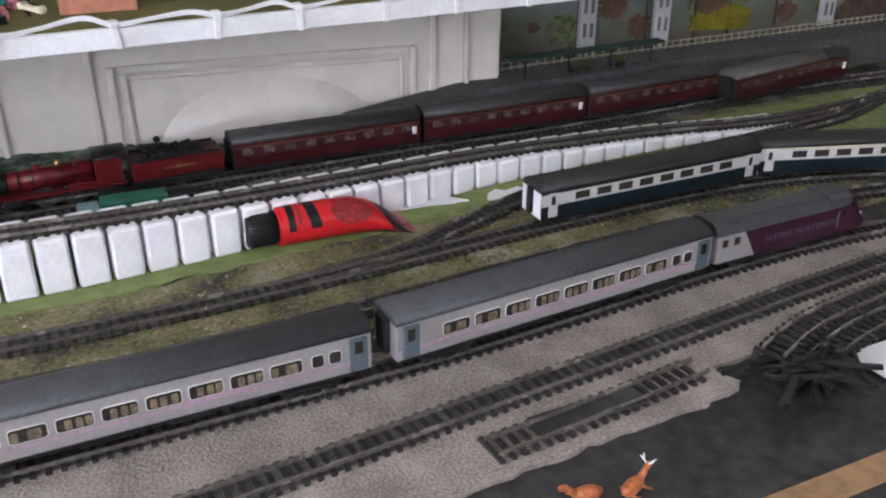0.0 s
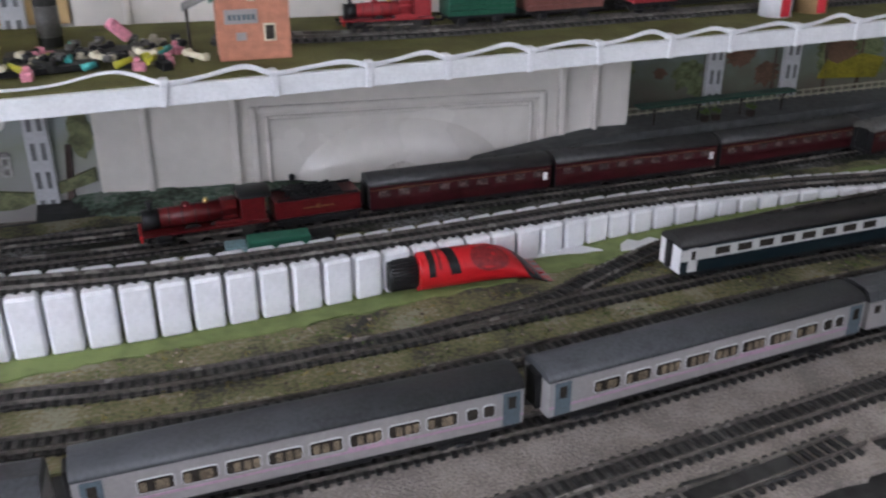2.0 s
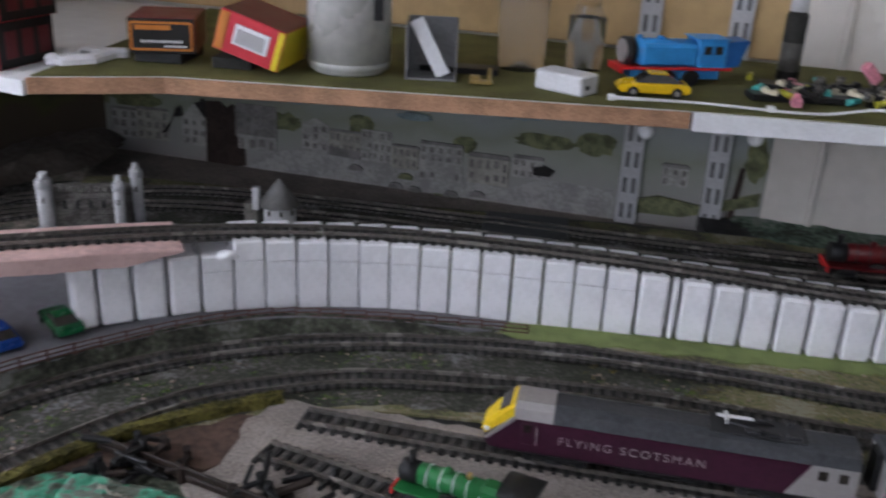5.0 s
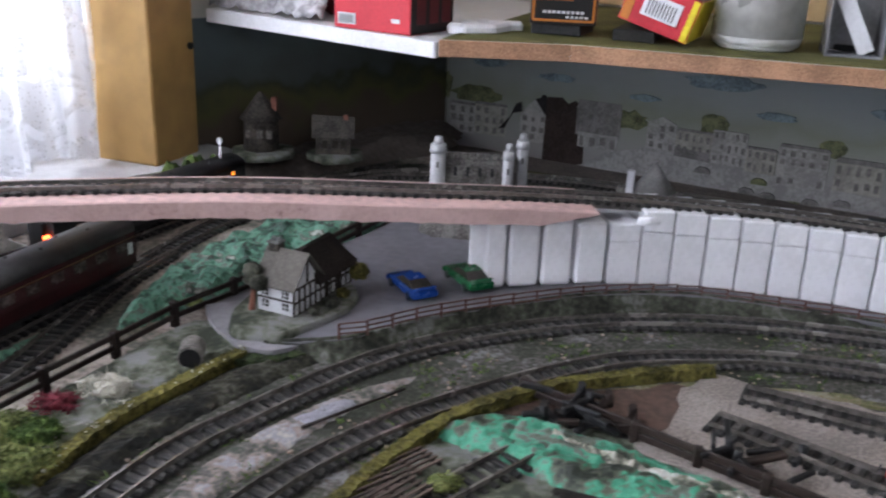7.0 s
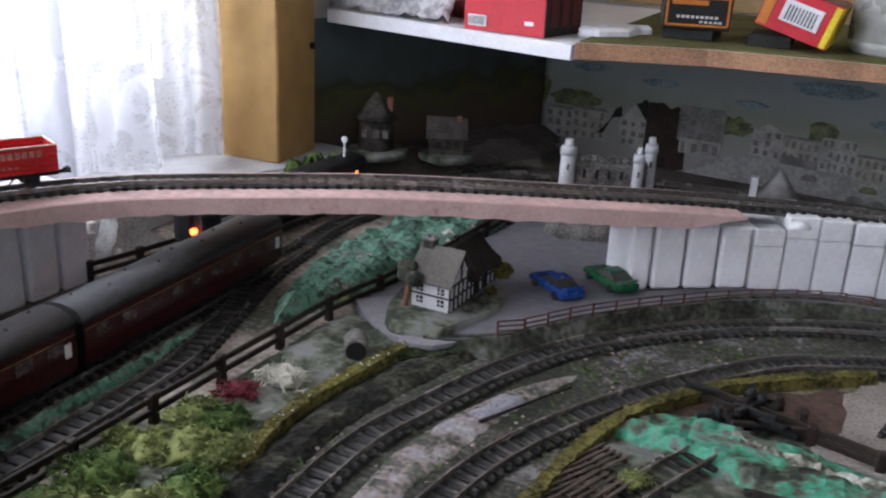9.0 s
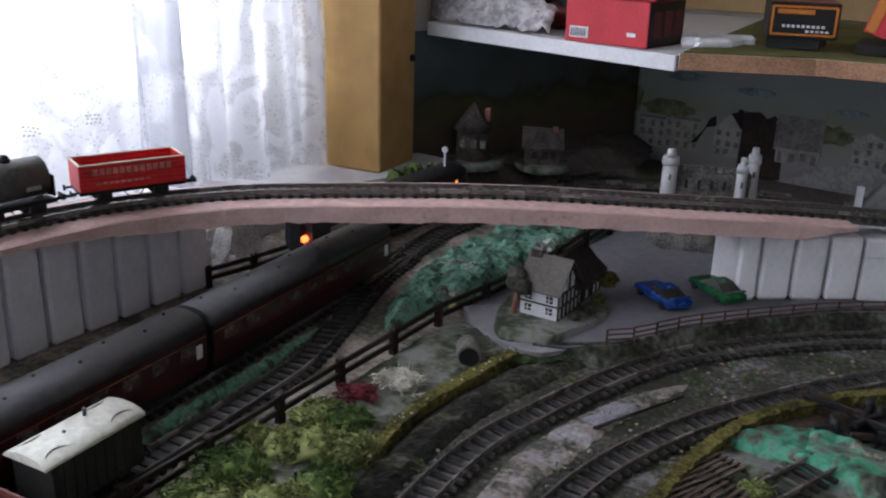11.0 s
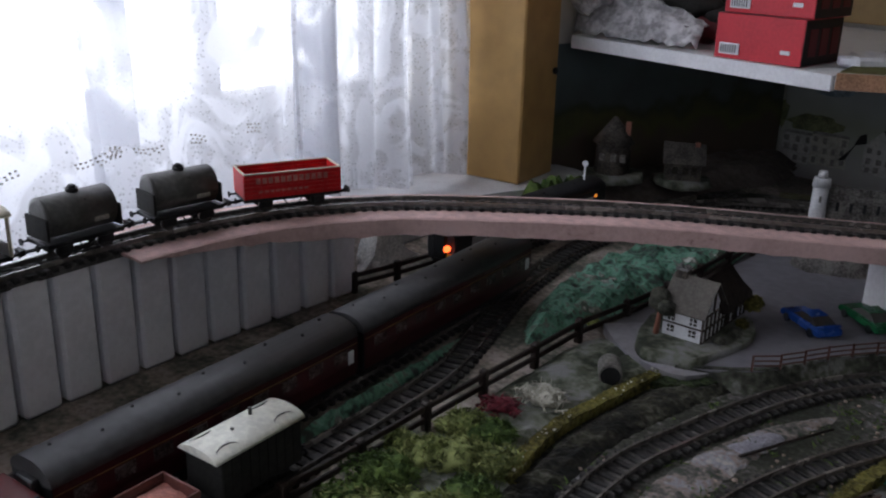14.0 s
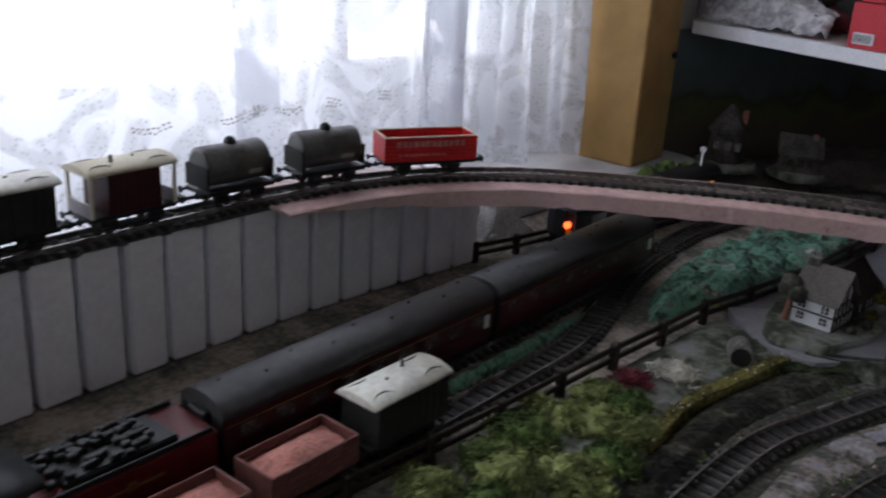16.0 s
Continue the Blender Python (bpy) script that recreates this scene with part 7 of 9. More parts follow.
moulding(0.146, 0.500, 0.098, 0.009, 0.006)
moulding(0.163, 0.484, 0.086, 0.005, 0.004)
bm = bmesh.new()
rows = []
for i in range(9):
    r = i / 8
    ring = []
    for k in range(33):
        a = math.pi * k / 32
        ring.append(bm.verts.new((wx(0.322) + 0.132 * r * math.cos(a), -0.0105 - 0.024 * (1 - r ** 4.0), -0.012 + 0.086 * r * math.sin(a))))
    rows.append(ring)
for r, q in zip(rows, rows[1:]):
    for k in range(32):
        try:
            f = bm.faces.new((r[k], r[k + 1], q[k + 1], q[k]))
            f.smooth = True
        except ValueError:
            pass
bmesh.ops.remove_doubles(bm, verts=bm.verts, dist=1e-6)
bmesh.ops.recalc_face_normals(bm, faces=bm.faces)
part("arch_relief", bm, M["gloss_white"], root)
for k in range(15):
    a = math.pi * (k + 0.5) / 15
    bm = bmesh.new()
    ca, sa = math.cos(a), math.sin(a)
    cyl(bm, (wx(0.318) + 0.010 * ca, -0.0345, -0.006 + 0.010 * sa), (wx(0.318) + 0.030 * ca, -0.0330, -0.006 + 0.032 * sa), 0.0012, 0.0032, 8)
    part("fan_flute", bm, M["gloss_white"], root)
bm = bmesh.new()
ball(bm, (wx(0.189), -0.016, 0.010), 0.0042)
part("knob", bm, M["black"], root, "dark knob")
on_wall(root)


M["upright"] = mat("pale_grey_enamel", (0.52, 0.52, 0.54), 0.4, vary=0.08, scale=30)
M["slot"] = mat("shadowed_slot_grey", (0.15, 0.15, 0.155), 0.7)


def upright(x, y, z0, z1, right=False):
    """Slotted steel shelf upright with paired slots."""
    root = empty("shelf_upright", "white slotted steel shelf upright", "shelf upright", "slotted uprights")
    bm = bmesh.new()
    w = 0.026
    box(bm, (0, 0, (z0 + z1) / 2), (w, 0.009, z1 - z0), 0.001)
    part("channel", bm, M["upright"], root)
    z = z0 + 0.018
    while z < z1 - 0.02:
        for s in (-1, 1):
            bm = bmesh.new()
            box(bm, (s * 0.0055, -0.0046, z), (0.0052, 0.0012, 0.020), 0.0003)
            part("slot", bm, M["slot"], root)
        z += 0.034
    root.matrix_world = Matrix.Translation((x, y, 0)) @ Matrix.Rotation(radians(WALL_TURN if not right else -5.7), 4, "Z")


upright(-0.190, 1.240, -0.025, 0.60)
upright(-0.087, 1.224, -0.025, 0.60)
for x in (0.805, 0.927, 1.228):
    upright(x, 1.31 - 0.1 * x - 0.012, -0.02, 0.178, True)


def painting(name, stops, z0, z1, noise_amt, scale, speck=None):
    """A faded painted backdrop: bands of colour by height, broken by noise."""
    m = bpy.data.materials.new(name)
    m.use_nodes = True
    n, l = m.node_tree.nodes, m.node_tree.links
    b = n["Principled BSDF"]
    b.inputs["Roughness"].default_value = 0.75
    tc, sep = n.new("ShaderNodeTexCoord"), n.new("ShaderNodeSeparateXYZ")
    l.new(tc.outputs["Object"], sep.inputs[0])
    mr = n.new("ShaderNodeMapRange")
    mr.inputs["From Min"].default_value, mr.inputs["From Max"].default_value = z0, z1
    l.new(sep.outputs["Z"], mr.inputs["Value"])
    nz = n.new("ShaderNodeTexNoise")
    nz.inputs["Scale"].default_value, nz.inputs["Detail"].default_value = scale, 6
    l.new(tc.outputs["Object"], nz.inputs["Vector"])
    ma = n.new("ShaderNodeMath")
    ma.operation = "MULTIPLY_ADD"
    l.new(nz.outputs["Fac"], ma.inputs[0])
    ma.inputs[1].default_value = noise_amt
    l.new(mr.outputs[0], ma.inputs[2])
    sub = n.new("ShaderNodeMath")
    sub.operation = "SUBTRACT"
    l.new(ma.outputs[0], sub.inputs[0])
    sub.inputs[1].default_value = noise_amt / 2
    ramp = n.new("ShaderNodeValToRGB")
    e = ramp.color_ramp.elements
    while len(e) < len(stops):
        e.new(0.5)
    for el, (p, c) in zip(e, stops):
        el.position, el.color = p, (*c, 1)
    l.new(sub.outputs[0], ramp.inputs[0])
    l.new(ramp.outputs[0], b.inputs["Base Color"])
    return m


TOWN = painting("faded_town_painting", [(0.0, (0.30, 0.28, 0.27)), (0.15, (0.34, 0.33, 0.32)), (0.36, (0.32, 0.33, 0.29)), (0.45, (0.27, 0.29, 0.23)), (0.56, (0.31, 0.33, 0.32)), (0.80, (0.31, 0.35, 0.37)), (1.0, (0.24, 0.31, 0.36))], -0.03, 0.18, 0.30, 14)
root = empty("town_backdrop", "faded painted backdrop of a pale seaside town", "painted backdrop", kind="structure")
bm = bmesh.new()
box(bm, (wx(-0.488), -0.0035, 0.075), (wx(0.925), 0.005, 0.210))
part("board", bm, TOWN, root)
PAINT = [mat("painted_pale_facade", (0.40, 0.385, 0.37), 0.85, vary=0.22, scale=50, fine=260), mat("painted_cream_facade", (0.38, 0.36, 0.32), 0.85, vary=0.2, scale=50, fine=260), mat("painted_grey_roof", (0.22, 0.21, 0.205), 0.85, vary=0.3, scale=60), mat("painted_window", (0.21, 0.20, 0.19), 0.85, vary=0.35, scale=120), mat("painted_tree", (0.13, 0.145, 0.085), 0.9, vary=0.4, scale=80, colour2=(0.24, 0.25, 0.13)), mat("painted_blue_cloud", (0.21, 0.275, 0.31), 0.85, vary=0.3, scale=40), mat("painted_brown_side", (0.045, 0.030, 0.026), 0.85, vary=0.3, scale=40), mat("painted_street", (0.36, 0.35, 0.34), 0.85, vary=0.2, scale=30), mat("painted_black", (0.025, 0.022, 0.022), 0.85)]
rnd = random.Random(12)
LAYER = [0.0064]


def daub(name, outline, m, parent=None):
    """One flat painted shape on the board; each lies a hair over the last."""
    LAYER[0] += 0.00003
    bm = bmesh.new()
    prism(bm, [(wx(x), z - 0.010) for x, z in outline], -LAYER[0], -0.0055, axis="y")
    return part(name, bm, PAINT[m], parent or root)


def facade(x0, x1, z0, z1, m, nw, nh, roof=0.004, gable=0.0, skip=0.12):
    if gable:
        out = [(x0, z0), (x1, z0), (x1, z1), ((x0 + x1) / 2, z1 + gable), (x0, z1)]
    else:
        out = [(x0, z0), (x1, z0), (x1, z1), (x0, z1)]
    f = daub("painted_house", out, m)
    if roof:
        daub("painted_roof", [(x0 - 0.001, z1), (x1 + 0.001, z1), (x1 - 0.002, z1 + roof), (x0 + 0.002, z1 + roof)], 2, f)
    for a in range(nw):
        for c in range(nh):
            if rnd.random() > skip:
                x = x0 + (x1 - x0) * (a + 0.5 + rnd.uniform(-0.1, 0.1)) / nw
                z = z0 + (z1 - z0) * (c + 0.5 + rnd.uniform(-0.1, 0.1)) / nh
                w, h = (x1 - x0) / nw * rnd.uniform(0.18, 0.28), (z1 - z0) / nh * rnd.uniform(0.24, 0.34)
                daub("painted_window", [(x - w, z - h), (x + w, z - h), (x + w, z + h), (x - w, z + h)], 3, f)
    return f


def foliage_daub(x, z, rx, rz, m=4):
    k = 22
    daub("painted_tree", [(x + rx * math.cos(2 * math.pi * i / k) * rnd.uniform(0.72, 1.1), z + rz * math.sin(2 * math.pi * i / k) * rnd.uniform(0.72, 1.1)) for i in range(k)], m)


foliage_daub(-0.90, 0.066, 0.045, 0.014)
foliage_daub(-0.955, 0.075, 0.014, 0.022)
foliage_daub(-0.665, 0.060, 0.028, 0.014)
foliage_daub(-0.553, 0.068, 0.019, 0.017)
foliage_daub(-0.30, 0.078, 0.045, 0.012)
foliage_daub(-0.235, 0.082, 0.030, 0.016)
foliage_daub(-0.405, 0.060, 0.020, 0.012)
daub("painted_street", [(-0.735, -0.02), (-0.42, -0.025), (-0.30, 0.0), (-0.40, 0.012), (-0.64, 0.026), (-0.70, 0.008)], 7)
daub("painted_street", [(-0.345, -0.020), (-0.205, -0.016), (-0.205, 0.024), (-0.30, 0.026), (-0.335, 0.012)], 7)
facade(-0.945, -0.902, 0.006, 0.048, 0, 3, 3)
facade(-0.902, -0.850, 0.008, 0.052, 1, 4, 3)
facade(-0.828, -0.786, 0.008, 0.048, 0, 3, 3, 0, 0.022)
daub("painted_timber", [(-0.862, 0.020), (-0.852, 0.022), (-0.836, 0.060), (-0.828, 0.064), (-0.826, 0.050), (-0.840, 0.046)], 8)
daub("painted_timber", [(-0.806, 0.071), (-0.790, 0.050), (-0.784, 0.056), (-0.790, 0.078), (-0.796, 0.078), (-0.797, 0.074)], 8)
daub("painted_side", [(-0.790, -0.030), (-0.728, -0.012), (-0.730, 0.074), (-0.738, 0.069), (-0.746, 0.076), (-0.756, 0.070), (-0.766, 0.078), (-0.788, 0.076)], 6)
facade(-0.742, -0.678, 0.030, 0.066, 2, 5, 2, 0.013, 0, 0.0)
facade(-0.738, -0.680, 0.013, 0.034, 0, 4, 1, 0)
facade(-0.640, -0.600, 0.026, 0.062, 0, 3, 3, 0, 0.009)
facade(-0.600, -0.552, 0.024, 0.056, 1, 5, 2, 0.003)
daub("painted_arcade", [(-0.600, 0.022), (-0.553, 0.019), (-0.553, 0.031), (-0.600, 0.034)], 2)
facade(-0.552, -0.508, 0.020, 0.064, 0, 5, 3, 0.0)
facade(-0.508, -0.470, 0.016, 0.046, 1, 4, 2, 0.003)
facade(-0.468, -0.408, 0.006, 0.055, 0, 5, 4, 0.004)
facade(-0.400, -0.345, 0.010, 0.046, 1, 5, 2, 0.006)
facade(-0.340, -0.300, 0.026, 0.052, 0, 4, 2, 0.004)
for x, z in ((-0.487, 0.005), (-0.501, -0.010), (-0.474, -0.012), (-0.422, -0.011), (-0.56, 0.008), (-0.385, -0.006), (-0.44, -0.018)):
    daub("painted_vehicle", [(x - 0.010, z - 0.004), (x + 0.010, z - 0.004), (x + 0.010, z), (x + 0.005, z + 0.004), (x - 0.005, z + 0.004), (x - 0.010, z)], rnd.choice((2, 3, 4)))
daub("painted_boat", [(-0.312, 0.032), (-0.290, 0.032), (-0.284, 0.040), (-0.300, 0.046), (-0.314, 0.042)], 8)
daub("painted_boat", [(-0.20, -0.01), (-0.16, 0.016), (-0.145, 0.022), (-0.15, 0.014), (-0.19, -0.012)], 6)
foliage_daub(-0.040, 0.088, 0.014, 0.030)
foliage_daub(-0.150, 0.150, 0.024, 0.012)
daub("painted_trunk", [(-0.066, 0.0), (-0.058, 0.0), (-0.052, 0.075), (-0.058, 0.075)], 6)
daub("painted_bank", [(-0.20, 0.012), (-0.15, 0.026), (-0.10, 0.020), (-0.03, 0.046), (-0.03, 0.030), (-0.12, 0.002), (-0.20, 0.0)], 4)
facade(-0.150, -0.118, 0.042, 0.066, 0, 3, 2, 0.004)
for x, z, r in ((-0.775, 0.105, 0.028), (-0.648, 0.093, 0.022), (-0.478, 0.090, 0.026), (-0.55, 0.125, 0.05), (-0.34, 0.110, 0.035), (-0.88, 0.115, 0.03)):
    k = 20
    daub("painted_cloud", [(x + r * math.cos(2 * math.pi * i / k) * rnd.uniform(0.8, 1.1), z + 0.20 * r * math.sin(2 * math.pi * i / k) * rnd.uniform(0.6, 1.2)) for i in range(k)], 5)
on_wall(root)

# dark country painting in the alcove
p, q = Vector((-1.145, 0.955, 0)), Vector((-0.958, wy(-0.958) - 0.010, 0))
d = q - p
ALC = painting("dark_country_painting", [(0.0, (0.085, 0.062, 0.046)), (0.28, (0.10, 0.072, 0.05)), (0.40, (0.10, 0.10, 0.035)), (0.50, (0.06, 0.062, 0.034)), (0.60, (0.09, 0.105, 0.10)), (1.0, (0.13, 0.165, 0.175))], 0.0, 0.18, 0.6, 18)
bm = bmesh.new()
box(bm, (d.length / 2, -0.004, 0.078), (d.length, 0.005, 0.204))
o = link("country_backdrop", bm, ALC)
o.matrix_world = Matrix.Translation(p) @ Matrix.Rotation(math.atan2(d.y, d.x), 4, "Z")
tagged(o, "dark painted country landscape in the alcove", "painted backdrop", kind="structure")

# garden painting at the far end
GAR = painting("garden_painting", [(0.0, (0.12, 0.105, 0.08)), (0.25, (0.125, 0.13, 0.095)), (0.45, (0.15, 0.175, 0.145)), (0.60, (0.20, 0.24, 0.23)), (1.0, (0.24, 0.30, 0.31))], 0.02, 0.18, 0.7, 26)
root = empty("garden_backdrop", "painted garden backdrop with trees and a yellow field", "painted backdrop", kind="structure")
bm = bmesh.new()
box(bm, (0.75, -0.0035, 0.08), (1.50, 0.005, 0.200))
part("board", bm, GAR, root)
bm = bmesh.new()
prism(bm, [(0.37, 0.050), (0.47, 0.046), (0.48, 0.075), (0.44, 0.084), (0.40, 0.070), (0.38, 0.078)], -0.0088, -0.0055, axis="y")
part("painted_field", bm, mat("painted_yellow_field", (0.20, 0.17, 0.015), 0.8, vary=0.3, scale=40), root)
GT = [mat("painted_garden_green", (0.10, 0.12, 0.05), 0.9, vary=0.4, scale=90, colour2=(0.20, 0.23, 0.12)), mat("bark_and_shade_brown", (0.085, 0.06, 0.045), 0.9, vary=0.4, scale=70), mat("painted_terracotta", (0.13, 0.075, 0.05), 0.9, vary=0.3, scale=70)]
# the last twelve, large and brown, paint in the shade of the far end
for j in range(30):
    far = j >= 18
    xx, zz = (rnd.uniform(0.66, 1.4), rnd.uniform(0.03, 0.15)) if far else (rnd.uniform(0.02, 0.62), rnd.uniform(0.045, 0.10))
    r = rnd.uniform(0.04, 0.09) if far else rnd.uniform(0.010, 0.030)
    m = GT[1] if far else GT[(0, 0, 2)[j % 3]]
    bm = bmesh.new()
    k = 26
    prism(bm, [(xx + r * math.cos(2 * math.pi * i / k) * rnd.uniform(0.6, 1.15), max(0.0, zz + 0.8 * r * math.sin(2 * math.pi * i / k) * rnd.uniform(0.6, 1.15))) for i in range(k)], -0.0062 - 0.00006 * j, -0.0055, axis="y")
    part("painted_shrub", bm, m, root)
for j in range(8):
    xx = rnd.uniform(0.02, 0.6)
    bm = bmesh.new()
    prism(bm, [(xx, 0.03), (xx + 0.004, 0.03), (xx + 0.003 + rnd.uniform(-0.01, 0.01), 0.12), (xx + 0.001, 0.12)], -0.0085 - 0.00005 * j, -0.0055, axis="y")
    part("painted_stem", bm, GT[1], root)
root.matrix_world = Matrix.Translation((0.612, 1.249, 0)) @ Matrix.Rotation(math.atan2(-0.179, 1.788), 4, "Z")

# buff boards behind the shelf
for a, b in ((-0.950, -0.62), (-0.617, -0.26), (-0.257, -0.030)):
    bm = bmesh.new()
    box(bm, (wx((a + b) / 2), -0.005, 0.42), (wx(b - a), 0.008, 0.44), 0.001)
    tagged(on_wall(link("back_board", bm, M["buff"])), "buff painted board behind the shelf", "wall board", kind="structure")

# tan boxed-in pillar at the window
bm = bmesh.new()
box(bm, (-1.147, 0.9155, 0.79), (0.082, 0.079, 1.52), 0.002)
tagged(link("boxed_pillar", bm, mat("tan_hardboard", (0.46, 0.28, 0.10), 0.5, vary=0.10, scale=5)), "tan boarded pillar beside the window", "pillar", kind="structure")
bm = bmesh.new()
cyl(bm, (-1.1055, 0.945, 0.155), (-1.1025, 0.945, 0.155), 0.004, seg=12)
tagged(link("screw_cap", bm, M["black"]), "small black screw cap on the pillar", "screw cap")

# ------------------------------------------------------------------ lace curtains
M["hemthread"] = mat("grey_lace_thread", (0.30, 0.28, 0.24), 0.9)
lace = bpy.data.materials.new("white_lace")
lace.use_nodes = True
n, l = lace.node_tree.nodes, lace.node_tree.links
n.remove(n["Principled BSDF"])
dif, tr, tp = n.new("ShaderNodeBsdfDiffuse"), n.new("ShaderNodeBsdfTranslucent"), n.new("ShaderNodeBsdfTransparent")
for s in (dif, tr):
    s.inputs[0].default_value = (0.82, 0.83, 0.87, 1)
m1, m2 = n.new("ShaderNodeMixShader"), n.new("ShaderNodeMixShader")
m1.inputs[0].default_value = 0.6
l.new(dif.outputs[0], m1.inputs[1])
l.new(tr.outputs[0], m1.inputs[2])
tc = n.new("ShaderNodeTexCoord")
nz = n.new("ShaderNodeTexNoise")
nz.inputs["Scale"].default_value, nz.inputs["Detail"].default_value, nz.inputs["Distortion"].default_value = 16.0, 3, 1.6
l.new(tc.outputs["Object"], nz.inputs["Vector"])
vo = n.new("ShaderNodeTexVoronoi")
vo.inputs["Scale"].default_value = 260.0
l.new(tc.outputs["Object"], vo.inputs["Vector"])
r1 = n.new("ShaderNodeValToRGB")
r1.color_ramp.elements[0].position, r1.color_ramp.elements[1].position = 0.47, 0.56
r1.color_ramp.elements[0].color, r1.color_ramp.elements[1].color = (0.55, 0.55, 0.55, 1), (0.06, 0.06, 0.06, 1)
l.new(nz.outputs["Fac"], r1.inputs[0])
r2 = n.new("ShaderNodeValToRGB")
r2.color_ramp.elements[0].position, r2.color_ramp.elements[1].position = 0.12, 0.34
r2.color_ramp.elements[0].color, r2.color_ramp.elements[1].color = (1.6, 1.6, 1.6, 1), (0.6, 0.6, 0.6, 1)
l.new(vo.outputs["Distance"], r2.inputs[0])
mu = n.new("ShaderNodeMath")
mu.operation, mu.use_clamp = "MULTIPLY", True
l.new(r1.outputs[0], mu.inputs[0])
l.new(r2.outputs[0], mu.inputs[1])
l.new(mu.outputs[0], m2.inputs[0])
l.new(m1.outputs[0], m2.inputs[1])
l.new(tp.outputs[0], m2.inputs[2])
l.new(m2.outputs[0], n["Material Output"].inputs[0])


def curtain(y0, y1, x_at, z0, z1, folds, amp, label, seed):
    bm = bmesh.new()
    ny, nz_ = 150, 26
    g = []
    for i in range(ny + 1):
        u = i / ny
        y = y0 + (y1 - y0) * u
        ph = folds * 2 * math.pi * u + 1.3 * math.sin(5 * u + seed)
        col = []
        for j in range(nz_ + 1):
            v = j / nz_
            z = z0 + (z1 - z0) * v + (0.006 * math.sin(ph * 0.5 + seed) + 0.008 * noise.noise((y * 9, seed, 0))) * (1 - v)
            dx = amp * (math.sin(ph) + 0.4 * math.sin(2.3 * ph + 1)) * (1 - 0.4 * v) + 0.010 * noise.noise((y * 7, z * 5, seed))
            col.append(bm.verts.new((x_at(y) + dx, y + 0.004 * math.sin(z * 9 + ph), z)))
        g.append(col)
    for i in range(ny):
        for j in range(nz_):
            f = bm.faces.new((g[i][j], g[i + 1][j], g[i + 1][j + 1], g[i][j + 1]))
            f.smooth = True
    root = empty("lace_curtain", label, "curtain", "lace curtains")
    part("cloth", bm, lace, root)
    if y0 < 0.5 < y1 or y0 < 0.4 < y1:
        bm = bmesh.new()
        y = y0 + 0.01
        while y < y1 - 0.01:
            if 0.3 < y < 0.56 and noise.noise((y * 24, seed, 3.0)) > 0.0:
                w = 0.5 + 0.5 * math.sin(y * 95)
                for k in range(2 + int(2 * w)):
                    box(bm, (x_at(y) + 0.020, y + 0.0015 * (k % 2), 0.134 + 0.007 * w - 0.0034 * k + 0.002 * noise.noise((y * 200, k, 1.0))), (0.0008, 0.0018, 0.0014))
            y += 0.0042
        tagged(part("hem_pattern", bm, M["hemthread"], root, "dotted lace hem"), kind="stuff")
    return root


CX = lambda y: -1.185 + 0.10 * (y - 0.75)
curtain(0.60, 0.872, CX, 0.045, 1.25, 6, 0.011, "gathered white lace curtain at the window edge", 1.0)
curtain(0.40, 0.66, lambda y: CX(y) - 0.010, 0.060, 1.25, 2, 0.007, "white floral lace curtain hanging in soft folds", 2.0)
curtain(-0.02, 0.44, lambda y: CX(y) - 0.004, 0.055, 1.25, 2, 0.006, "white floral lace curtain hanging in soft folds", 3.0)
curtain(-1.45, 0.02, lambda y: CX(y) - 0.012, 0.060, 1.25, 8, 0.007, "white floral lace curtain hanging in soft folds", 4.0)
# window frame and mullions behind the lace
root = empty("window_1", "white framed window behind lace curtains", "window", kind="structure")
for y in (-1.44, -0.70, 0.05, 0.60, 0.855):
    bm = bmesh.new()
    box(bm, (WEST(y) - 0.04, y, 0.66), (0.05, 0.035, 1.09), 0.003)
    part("mullion", bm, M["plaster"], root)
for z in (0.125, 0.80, 1.19):
    bm = bmesh.new()
    for a, b in ((-1.44, 0.85),):
        box(bm, (0, 0, z), (2.32, 0.045, 0.03), 0.003)
    r = part("rail", bm, M["plaster"], root)
    r.matrix_local = Matrix.Translation((WEST(-0.295) - 0.04, -0.295, 0)) @ Matrix.Rotation(math.atan2(1, 0.157), 4, "Z")

# ------------------------------------------------------------------ shelf furniture
ST = 0.1965
bm = bmesh.new()
pts = [(-0.773, 0.875), (-0.660, 0.917), (-0.169, 0.941), (1.7, 0.938)]
out = pts + [(xx, wy(xx) - 0.014) for xx, yy in reversed(pts)]
lo_ = [bm.verts.new((a, b, ST)) for a, b in out]
hi_ = [bm.verts.new((a, b, ST + 0.0014)) for a, b in out]
bm.faces.new(lo_[::-1])
bm.faces.new(hi_)
for i in range(len(out)):
    bm.faces.new((lo_[i], lo_[(i + 1) % len(out)], hi_[(i + 1) % len(out)], hi_[i]))
bmesh.ops.recalc_face_normals(bm, faces=bm.faces)
tagged(link("grass_mat", bm, mat("olive_grass_mat", (0.11, 0.105, 0.035), 0.95, vary=0.3, scale=20, bump=0.001, fine=500)), "olive green grass mat covering the shelf", "grass mat")
ST += 0.0014


